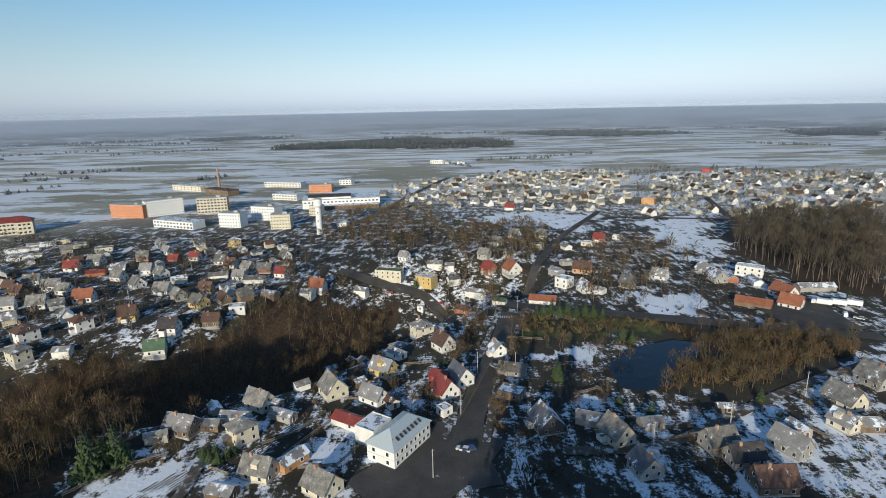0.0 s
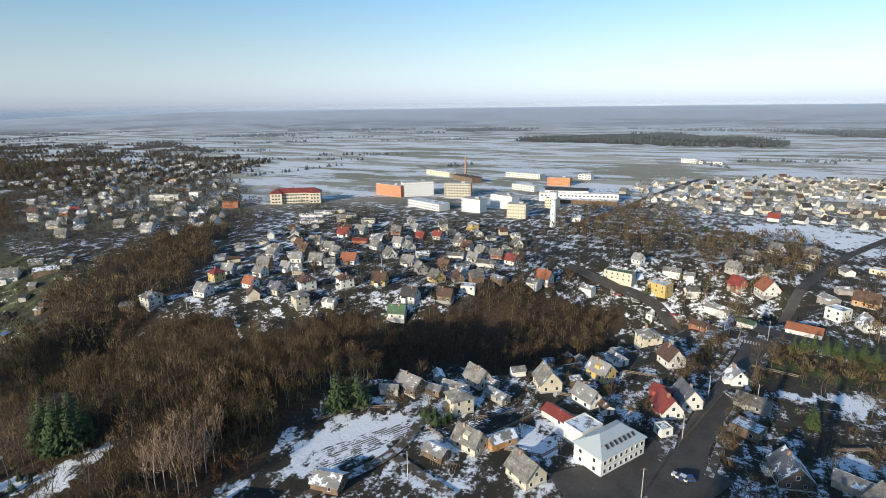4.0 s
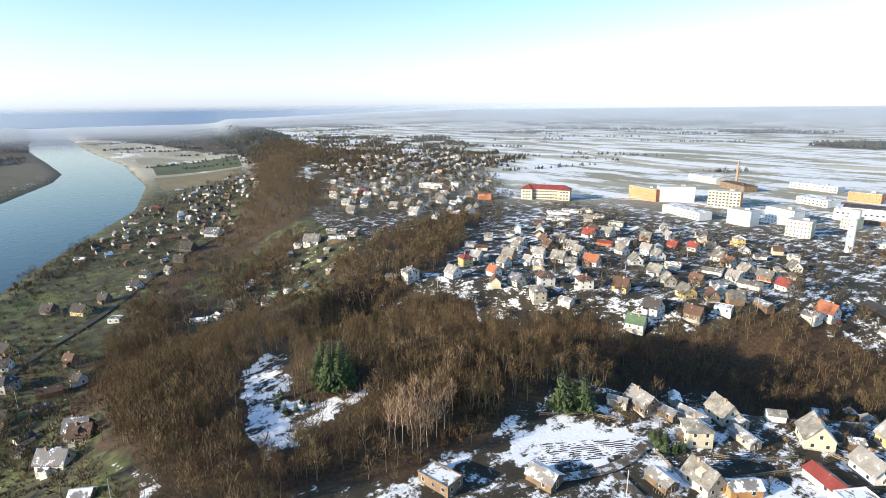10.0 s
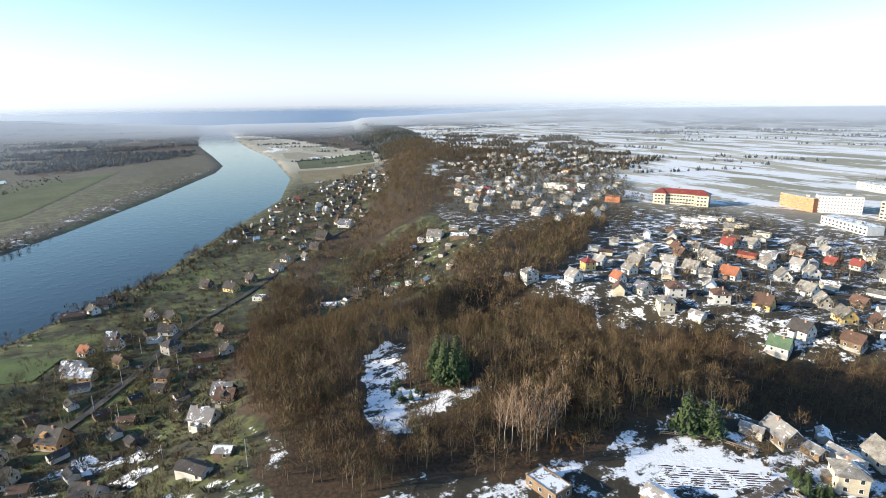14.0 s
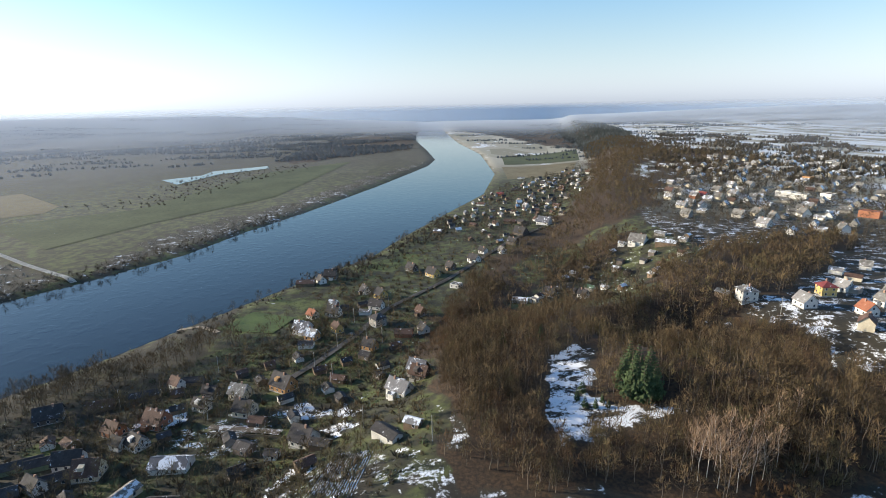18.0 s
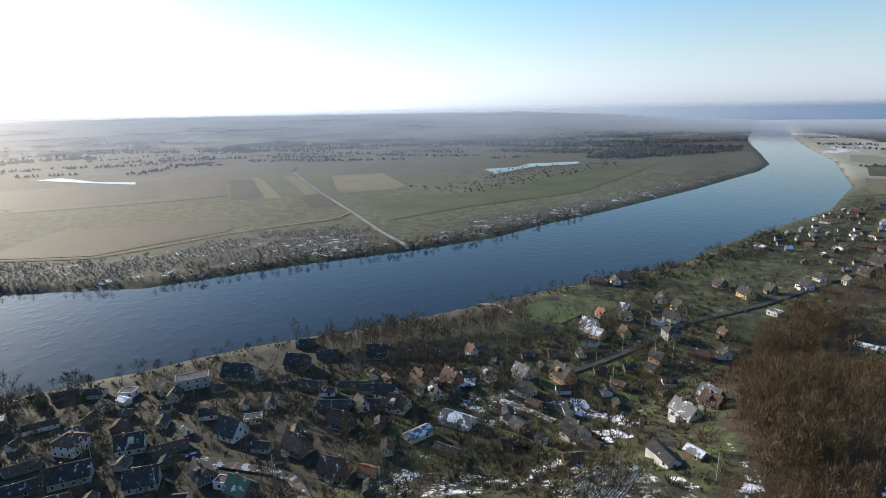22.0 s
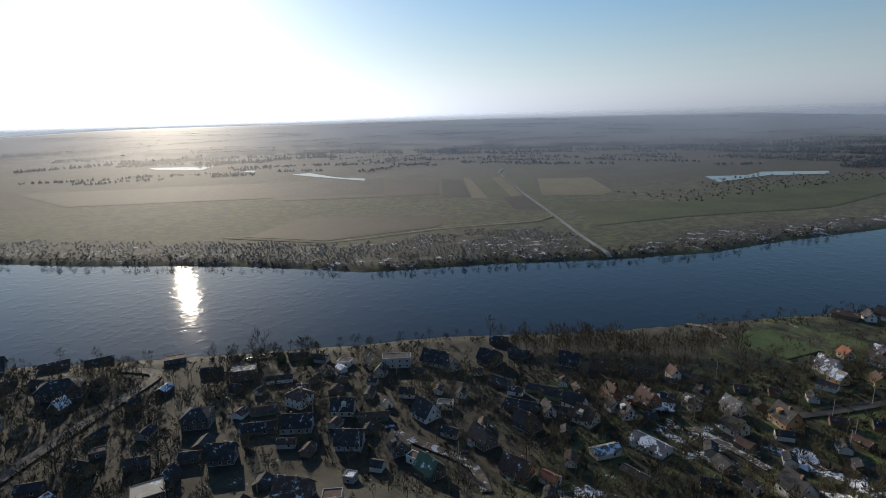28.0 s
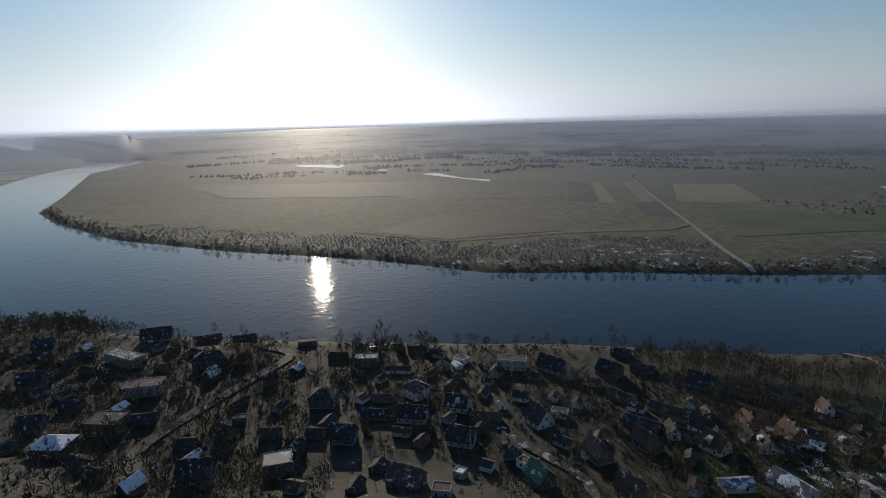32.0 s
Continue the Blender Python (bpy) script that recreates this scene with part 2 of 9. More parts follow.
def ground_cover():
    """Dead grass, living grass and leaf litter under patches of thin snow; the shares come from the lie of the land and
    the distance.
    """
    m, n, l, bsdf = nodes_of("ground_cover")

    def share(name):
        a = n.new("ShaderNodeAttribute")
        a.attribute_name = name
        return a.outputs["Fac"]
    big, mid, small = spread(n, l, 0.02), spread(n, l, 0.11, 5.0, 0.65), spread(n, l, 0.8, 4.0, 0.7)
    soil = blend(n, l, steps(n, l, mid, 0.35, 0.65), (0.022, 0.019, 0.014), (0.066, 0.054, 0.033))
    soil = blend(n, l, steps(n, l, small, 0.3, 0.7), soil, (0.033, 0.029, 0.018))
    grass = blend(n, l, steps(n, l, mid, 0.4, 0.6), (0.036, 0.044, 0.014), (0.100, 0.120, 0.032))
    litter = blend(n, l, steps(n, l, small, 0.3, 0.7), (0.024, 0.016, 0.009), (0.082, 0.048, 0.023))
    colour = blend(n, l, share("litter"), soil, litter)
    colour = blend(n, l, steps(n, l, sums(n, l, "ADD", share("green"), sums(n, l, "SUBTRACT", mid, 0.5)), 0.22, 0.78), colour, grass)
    mp = n.new("ShaderNodeMapping")
    mp.inputs["Rotation"].default_value, mp.inputs["Scale"].default_value = (0, 0, radians(-6)), (0.0036, 0.011, 0.0)
    l.new(n.new("ShaderNodeNewGeometry").outputs["Position"], mp.inputs["Vector"])
    plots = n.new("ShaderNodeTexVoronoi")
    plots.inputs["Scale"].default_value = 1.0
    l.new(mp.outputs[0], plots.inputs["Vector"])
    tone = n.new("ShaderNodeSeparateColor")
    l.new(plots.outputs["Color"], tone.inputs[0])
    fields = share("fields")
    field_col = blend(n, l, tone.outputs[0], (0.42, 0.38, 0.29), (0.70, 0.65, 0.54))
    field_col = blend(n, l, sums(n, l, "MULTIPLY", tone.outputs[2], 0.4), field_col, (0.16, 0.18, 0.09))
    colour = blend(n, l, sums(n, l, "MULTIPLY", fields, 0.75), colour, field_col)
    mix = sums(n, l, "ADD", sums(n, l, "MULTIPLY", mid, 0.5), sums(n, l, "ADD", sums(n, l, "MULTIPLY", small, 0.3), sums(n, l, "MULTIPLY", big, 0.2)))
    rows = n.new("ShaderNodeMapping")
    rows.inputs["Rotation"].default_value, rows.inputs["Scale"].default_value = (0, 0, radians(-33)), (0.30, 0.085, 1.0)
    l.new(n.new("ShaderNodeNewGeometry").outputs["Position"], rows.inputs["Vector"])
    streak = spread(n, l, 1.0, 3.0, 0.6, rows.outputs[0])
    mix = sums(n, l, "ADD", sums(n, l, "MULTIPLY", mix, 0.75), sums(n, l, "MULTIPLY", streak, 0.25))
    mix = sums(n, l, "ADD", mix, sums(n, l, "MULTIPLY", fields, sums(n, l, "MULTIPLY", sums(n, l, "SUBTRACT", tone.outputs[1], 0.5), 0.10)))
    bands = n.new("ShaderNodeMapping")
    bands.inputs["Rotation"].default_value, bands.inputs["Scale"].default_value = (0, 0, radians(-7)), (0.005, 0.017, 0.0)
    l.new(n.new("ShaderNodeNewGeometry").outputs["Position"], bands.inputs["Vector"])
    band = sums(n, l, "ADD", sums(n, l, "MULTIPLY", spread(n, l, 1.0, 5.0, 0.65, bands.outputs[0]), 0.75), sums(n, l, "MULTIPLY", mix, 0.25))
    mix = sums(n, l, "ADD", sums(n, l, "MULTIPLY", mix, sums(n, l, "SUBTRACT", 1.0, fields)), sums(n, l, "MULTIPLY", band, fields))
    cover = steps(n, l, sums(n, l, "ADD", mix, sums(n, l, "MULTIPLY", share("snow"), 0.36)), 0.64, 0.70)
    cover = sums(n, l, "MULTIPLY", cover, sums(n, l, "SUBTRACT", 1.0, sums(n, l, "MULTIPLY", fields, 0.25)))
    colour = blend(n, l, cover, colour, SNOW)
    l.new(colour, bsdf.inputs["Base Color"])
    bsdf.inputs["Roughness"].default_value = 0.9
    relief(n, l, bsdf, sums(n, l, "ADD", small, mid), 0.5, 0.35)
    return m


GROUND = ground_cover()


def haze_shader(name, colour, sheen, low=None, high=None):
    """Shader standing in for haze: lets most light through and scatters the rest, most of it onward; the share comes
    from the distance or from the height.
    """
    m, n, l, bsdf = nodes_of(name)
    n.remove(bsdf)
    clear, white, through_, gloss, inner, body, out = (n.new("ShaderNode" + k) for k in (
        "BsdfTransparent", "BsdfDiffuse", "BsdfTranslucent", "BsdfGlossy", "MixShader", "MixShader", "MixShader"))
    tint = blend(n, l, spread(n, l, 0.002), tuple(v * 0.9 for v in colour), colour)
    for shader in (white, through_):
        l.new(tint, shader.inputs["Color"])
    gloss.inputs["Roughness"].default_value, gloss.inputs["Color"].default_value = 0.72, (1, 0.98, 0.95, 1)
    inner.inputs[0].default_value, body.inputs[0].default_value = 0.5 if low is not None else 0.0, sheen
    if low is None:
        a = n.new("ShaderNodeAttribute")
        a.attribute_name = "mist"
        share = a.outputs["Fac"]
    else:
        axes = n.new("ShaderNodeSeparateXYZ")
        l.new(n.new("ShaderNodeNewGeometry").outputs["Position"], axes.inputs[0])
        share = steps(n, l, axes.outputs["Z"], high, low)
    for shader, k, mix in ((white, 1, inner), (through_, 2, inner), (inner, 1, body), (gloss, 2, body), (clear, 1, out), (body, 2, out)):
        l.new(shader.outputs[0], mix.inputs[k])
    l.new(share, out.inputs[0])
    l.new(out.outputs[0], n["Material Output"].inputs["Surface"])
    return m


# ---- lie of the land: plateau at 0 m, river at -34 m ----
RIVER_Z = -34.0
EDGE = [(-4600, 1500), (-2600, 900), (-1779, 694), (-1100, 495), (-808, 354), (-594, 254), (-438, 215), (-330, 215), (-262, 165),
        (-232, 105), (-205, 55), (-160, 30), (-105, -5), (-70, -50), (-35, -92), (35, -125), (130, -230), (300, -480), (620, -1000), (900, -2000), (1500, -4600)]
NEAR_SHORE = [(-4800, 420), (-2834, 270), (-2034, 242), (-1547, 245), (-1080, 201), (-833, 137), (-696, 70), (-565, 7), (-491, -23), (-405, -88),
              (-339, -134), (-274, -179), (-210, -237), (-165, -264), (-95, -314), (-34, -359), (31, -413), (103, -479), (200, -600), (330, -900),
              (380, -1300), (325, -1800), (296, -2133), (192, -2619), (242, -3048), (709, -4086), (900, -4800)]
FAR_SHORE = [(-4800, 190), (-3121, 147), (-2428, 88), (-1774, 104), (-1424, 107), (-1270, 78), (-955, -31), (-739, -115), (-622, -169), (-523, -204),
             (-441, -260), (-358, -328), (-259, -394), (-200, -487), (-153, -541), (-71, -630), (42, -785), (120, -979), (161, -1133), (150, -1375),
             (141, -2079), (-42, -2705), (100, -3500), (450, -4400), (600, -4800)]
RAVINE = [(14, 318), (-29, 298), (-54, 255), (-88, 222), (-122, 200), (-166, 172), (-208, 148), (-262, 118)]


def off_line(x, y, line):
    """Distance to a polyline, and on which side of it (left is positive)."""
    best, side = np.full(x.shape, 1e9), np.zeros(x.shape)
    for (ax, ay), (bx, by) in zip(line, line[1:]):
        ux, uy = bx - ax, by - ay
        s = np.clip(((x - ax) * ux + (y - ay) * uy) / (ux * ux + uy * uy), 0, 1)
        d = np.hypot(x - ax - s * ux, y - ay - s * uy)
        c = ux * (y - ay) - uy * (x - ax)
        near = d < best - 1e-6
        best, side = np.where(near, d, best), np.where(near, np.sign(c), side)
    return best, side


def ease(v):
    v = np.clip(v, 0, 1)
    return v * v * (3 - 2 * v)


def lands(x, y, bridged=False):
    """Heights for arrays of places; bridged: as if the far river lay level with its banks."""
    x, y = np.asarray(x, float), np.asarray(y, float)
    de, se = off_line(x, y, EDGE)
    dn, sn = off_line(x, y, NEAR_SHORE)
    df, sf = off_line(x, y, FAR_SHORE)
    down = np.where(se > 0, 0, de)
    z = -24 * ease(down / 85) - 7.5 * ease((down - 60) / 160)
    dr, sr = off_line(x, y, RAVINE)
    z -= 29 * (1 - np.where(sr > 0, ease((dr - 20) / 34), ease(dr / 60))) * ease((40 + np.where(se > 0, de, -de)) / 60)
    z += 7 * np.exp(-(((x + 165) / 42) ** 2 + ((y - 92) / 40) ** 2))
    along, over = 0.81 * (x + 140) + 0.59 * (y - 128), 0.59 * (x + 140) - 0.81 * (y - 128)  # wooded rim of the ravine
    z += 11 * np.exp(-((along / 42) ** 2 + (over / 17) ** 2))
    bank = np.minimum(dn, df)
    wet = (sn < 0) & (sf > 0)
    z = np.where(sn < 0, -31.0, z)
    z = np.where(wet, -34.0 - 3 * ease(bank / 12), z)
    z = np.where(~wet & (bank < 14), -34.0 + (z + 34.0) * ease(bank / 14), z)
    far = np.hypot(x, y)
    az = np.degrees(np.arctan2(-x, y))
    rise = (58 + 30 * np.clip(-z / 31, 0, 1)) * ease((far - 2100) / 2700) ** 1.5 * ease((np.abs(az - 80) - 4) / 28) * ease((198 - az) / 34)
    return z + (rise if bridged else np.where(wet, 0, rise))


def land(x, y):
    return float(lands(np.array([x]), np.array([y]))[0])


# ---- helpers for things and their parts ----


def part(name, bm, material, parent=None, label=""):
    me = bpy.data.meshes.new(name)
    bm.to_mesh(me)
    bm.free()
    for m in material if isinstance(material, (list, tuple)) else [material]:
        me.materials.append(m)
    ob = new(name, me)
    ob.parent = parent
    return tagged(ob, label)


def shared(name, me, parent, m):
    ob = new(name, me)
    ob.parent = parent
    ob.matrix_basis = m
    return ob


def box(bm, x, y, z, sx, sy, sz, slot=0, turn=0.0):
    """A box that stands on z at x, y."""
    r = bmesh.ops.create_cube(bm, size=1, matrix=pose(x, y, z + sz / 2, 0, 0, turn) @ Matrix.Diagonal((sx, sy, sz, 1)))
    for f in {f for v in r["verts"] for f in v.link_faces}:
        f.material_index = slot
    return r["verts"]


def tube(bm, x, y, z, r0, r1, h, n=12, slot=0):
    r = bmesh.ops.create_cone(bm, cap_ends=True, segments=n, radius1=r0, radius2=r1, depth=h, matrix=Matrix.Translation((x, y, z + h / 2)))
    for f in {f for v in r["verts"] for f in v.link_faces}:
        f.material_index = slot


def solid(bm, points, faces, slot=0):
    vs = [bm.verts.new(p) for p in points]
    for f in faces:
        bm.faces.new([vs[i] for i in f]).material_index = slot


def inside(x, y, ring):
    """For arrays of places: whether they lie in a ring of corners."""
    x, y = np.asarray(x, float), np.asarray(y, float)
    odd = np.zeros(x.shape, bool)
    for (ax, ay), (bx, by) in zip(ring, ring[1:] + ring[:1]):
        if ay != by:
            odd ^= ((ay > y) != (by > y)) & (x < (bx - ax) * (y - ay) / (by - ay) + ax)
    return odd


def raw_mesh(name, verts, tris, slots, materials):
    me = bpy.data.meshes.new(name)
    verts, tris = np.asarray(verts, np.float32), np.asarray(tris, np.int32)
    me.vertices.add(len(verts))
    me.vertices.foreach_set("co", verts.ravel())
    me.loops.add(tris.size)
    me.loops.foreach_set("vertex_index", tris.ravel())
    me.polygons.add(len(tris))
    me.polygons.foreach_set("loop_start", np.arange(0, tris.size, 3, dtype=np.int32))
    for m in materials:
        me.materials.append(m)
    me.polygons.foreach_set("material_index", np.asarray(slots, np.int32))
    me.update(calc_edges=True)
    return me


# ---- ground, river ----
WOODS = {
    "ravine_wood": [(-99, 280), (-67, 304), (-31, 320), (-31, 291), (-35, 213), (-84, 231), (-113, 215), (-132, 198), (-114, 138), (-181, 207), (-150, 223), (-120, 242)],
    "hill_wood": [(-258, 31), (-305, 82), (-274, 121), (-239, 176), (-182, 202), (-146, 224), (-159, 194), (-108, 131), (-107, 101), (-110, 82), (-105, 69), (-119, 54), (-124, 36), (-131, 20), (-155, 17), (-208, 19)],
    "hill_slope": [(-314, 24), (-318, 67), (-252, 75), (-170, 49), (-140, 44), (-131, 60), (-120, 70), (-122, 16), (-142, 11), (-180, 18), (-259, 9)],
    "strip_wood": [(-370, 325), (-368, 265), (-345, 216), (-336, 186), (-299, 147), (-262, 101), (-260, 136), (-243, 181), (-265, 213), (-341, 316)],
    "bluff_wood": [(-1561, 555), (-1006, 375), (-653, 226), (-547, 150), (-421, 71), (-323, 32), (-275, 38), (-307, 64), (-373, 94), (-425, 86), (-451, 138), (-469, 189), (-477, 234), (-576, 296), (-802, 366), (-1185, 607), (-1576, 709)],
    "grove": [(249, 442), (360, 431), (221, 255), (214, 271), (205, 295), (202, 325), (202, 367)],
    "pond_wood": [(80, 172), (97, 205), (127, 225), (98, 235), (107, 244), (132, 235), (177, 221), (158, 194), (125, 174), (103, 171)],
    "tower_wood": [(-98, 410), (-107, 473), (-54, 557), (-7, 538), (8, 457), (-10, 385), (-38, 375), (-70, 397)],
    "garden_wood": [(7, 384), (23, 460), (85, 454), (80, 362), (20, 335), (2, 342), (2, 356)],
    "road_trees": [(62, 248), (112, 392), (166, 370), (157, 316), (142, 330), (97, 261)],
    "far_wood_a": [(-461, 1638), (-255, 1859), (-50, 1899), (222, 1625), (165, 1389), (-35, 1381), (-211, 1430), (-446, 1443)],
    "far_wood_b": [(281, 2071), (674, 2153), (833, 1831), (551, 1751), (368, 1839)],
    "far_wood_c": [(-920, 2016), (-820, 2252), (-565, 2050), (-790, 1927)],
    "far_wood_d": [(214, 2096), (584, 2204), (850, 1809), (498, 1741)],
    "far_wood_e": [(1127, 1839), (1613, 2013), (1216, 1510), (1038, 1585)],
    "valley_wood": [(-1451, -310), (-2328, -253), (-3117, 140), (-1770, 61), (-1491, -164), (-1378, -238)],
    "valley_wood_b": [(-3712, 354), (-2978, 883), (-1425, 542), (-1607, 513), (-2372, 467), (-3109, 359)],
    "terrace_wood": [(-1102, 544), (-1180, 708), (-841, 630), (-644, 418), (-660, 351), (-559, 266)],
    "shore_scrub": [(-213, -614), (-292, -489), (-381, -459), (-470, -419), (-508, -354), (-441, -271), (-350, -342), (-279, -390), (-202, -486), (-176, -519)],
    "shore_scrub_b": [(149, -1075), (37, -896), (-198, -620), (-307, -477), (-259, -403), (-154, -546), (42, -800)],
    "shore_scrub_c": [(-454, -261), (-610, -254), (-799, -141), (-1057, -52), (-1374, 93), (-1070, -8), (-675, -149), (-540, -209)],
    "meadow_scrub": [(-785, -490), (-904, -396), (-1147, -422), (-1356, -222), (-1288, -186), (-781, -342)],
    "bank_bushes": [(-524, 1), (-630, 43), (-657, 81), (-585, 82), (-508, 22), (-444, -13), (-429, -34)],
    "bank_bushes_b": [(-424, -97), (-492, -47), (-502, -5), (-400, -39), (-401, -70)],
    "town_park": [(-30, -331), (-52, -323), (-51, -289), (-29, -260), (-23, -271)],
    "harbour_trees": [(104, -483), (61, -460), (19, -411), (30, -386), (91, -415)],
    "hollow_wood": [(-307, 64), (-372, 96), (-423, 90), (-446, 142), (-430, 184), (-385, 175), (-342, 138), (-296, 97)],
    "terrace_trees": [(-392, -76), (-477, -8), (-619, 61), (-752, 124), (-801, 175), (-1061, 352), (-694, 240), (-555, 148), (-420, 66), (-324, 28), (-316, -19)],
    "slope_trees": [(-315, 30), (-370, 49), (-424, 76), (-161, 36), (-151, 16), (-199, 14)],
    "hollow_side": [(-351, 96), (-411, 133), (-438, 174), (-424, 198), (-391, 174), (-371, 137), (-332, 102)],
    "far_town": [(-823, 402), (-1734, 867), (-1443, 1170), (-696, 770), (-597, 567), (-665, 411)],
    "far_bluff": [(-3465, 819), (-3493, 1041), (-2738, 1055), (-1830, 811), (-1301, 544), (-1233, 456), (-1692, 572), (-2504, 742)],
}
OPEN_WOODS = ("tower_wood", "garden_wood", "road_trees", "town_park", "harbour_trees", "terrace_trees", "hollow_wood", "bank_bushes", "bank_bushes_b", "lane_bushes", "meadow_scrub", "far_town", "shore_scrub", "shore_scrub_b", "shore_scrub_c")
CLEARING = [(-162, 46), (-188, 58), (-201, 75), (-200, 83), (-174, 71), (-163, 61), (-151, 65), (-152, 75), (-149, 90), (-142, 82), (-139, 66), (-138, 58), (-138, 48), (-153, 44)]
SNOW_YARDS = [
    [(-102, 106), (-98, 121), (-89, 137), (-73, 146), (-71, 134), (-75, 122), (-80, 110), (-90, 98)],
    [(-194, -33), (-197, -24), (-188, -14), (-185, -25)],
    [(-135, -15), (-147, -10), (-144, -5), (-128, -10)],
    [(-148, -29), (-162, -22), (-158, -19), (-141, -25)],
    [(-124, -2), (-133, 3), (-130, 7), (-125, 6)],
    [(-144, -91), (-146, -76), (-137, -66), (-138, -88)],
    [(36, 168), (45, 172), (58, 170), (52, 155), (42, 155)],
    [(108, 118), (112, 142), (136, 146), (140, 120)],
    [(32, 204), (36, 216), (60, 214), (58, 204)],
    [(-50, 139), (-42, 153), (-29, 152), (-32, 137), (-45, 134)],
    [(99, 246), (96, 279), (138, 276), (122, 248)],
    [(150, 342), (200, 367), (172, 340), (187, 314)],
    [(18, 472), (54, 522), (146, 498), (109, 430), (34, 478)],
    [(173, 469), (235, 475), (193, 368), (156, 356)],
    [(-207, -30), (-213, -24), (-202, -13), (-196, -17)],
    [(-144, -48), (-166, -43), (-154, -32), (-142, -37)],
    [(-214, -119), (-223, -107), (-216, -94), (-206, -95), (-206, -113)],
    [(-210, -62), (-216, -48), (-209, -27), (-201, -38)],
    [(-128, -83), (-149, -77), (-142, -63), (-132, -62)],
]
PLOTS = [
    ([(-172, 11), (-167, 16), (-142, 19), (-139, 14)], 0.4),
    ([(24, 191), (43, 177), (97, 164), (79, 120), (16, 122)], 0.4),
    ([(79, 120), (97, 164), (172, 194), (113, 119)], 0.53),
    ([(31, 249), (93, 242), (107, 231), (99, 219), (67, 227), (25, 201), (16, 174), (16, 201)], 0.12),
    ([(99, 238), (132, 230), (173, 215), (155, 190), (101, 171), (80, 172)], 0.05),
    ([(-327, 89), (-386, 120), (-406, 182), (-392, 228), (-338, 197), (-309, 154), (-311, 122)], 0.24),
    ([(-144, -47), (-168, -39), (-155, -10), (-134, 14), (-122, 10)], 0.36),
    ([(-120, -91), (-144, -88), (-151, -65), (-140, -41)], 0.38),
    ([(-195, -96), (-221, -75), (-208, -42), (-180, -54)], 0.36),
    ([(-386, 176), (-441, 229), (-397, 246), (-345, 200), (-359, 181)], 0.3),
    ([(-469, 236), (-722, 368), (-823, 488), (-630, 622), (-370, 366), (-376, 293)], 0.34),
]
GREENS = [
    [(-319, -109), (-354, -100), (-335, -66), (-307, -75)],
    [(-255, -56), (-282, -29), (-248, -6), (-228, -29)],
    [(-453, -27), (-479, 8), (-444, 22), (-437, -13)],
    [(-383, -83), (-374, -55), (-323, -38), (-324, -60)],
    [(-201, -151), (-211, -138), (-206, -131), (-197, -149)],
    [(30, 229), (38, 235), (68, 230), (99, 225), (94, 219), (64, 226), (38, 224)],
    [(62, 248), (92, 239), (107, 231), (102, 225), (71, 233)],
]


def stray(x, y):
    """Wanders off a little, so that borders of woods and plots run unevenly."""
    r = np.clip(np.hypot(x, y) / 300, 0.55, 2)
    return x + r * (4.5 * np.sin(0.11 * y + 0.8) + 2.5 * np.sin(0.29 * x + 0.23 * y)), y + r * (4.5 * np.sin(0.10 * x + 2.1) + 2.5 * np.sin(0.27 * y - 0.25 * x))


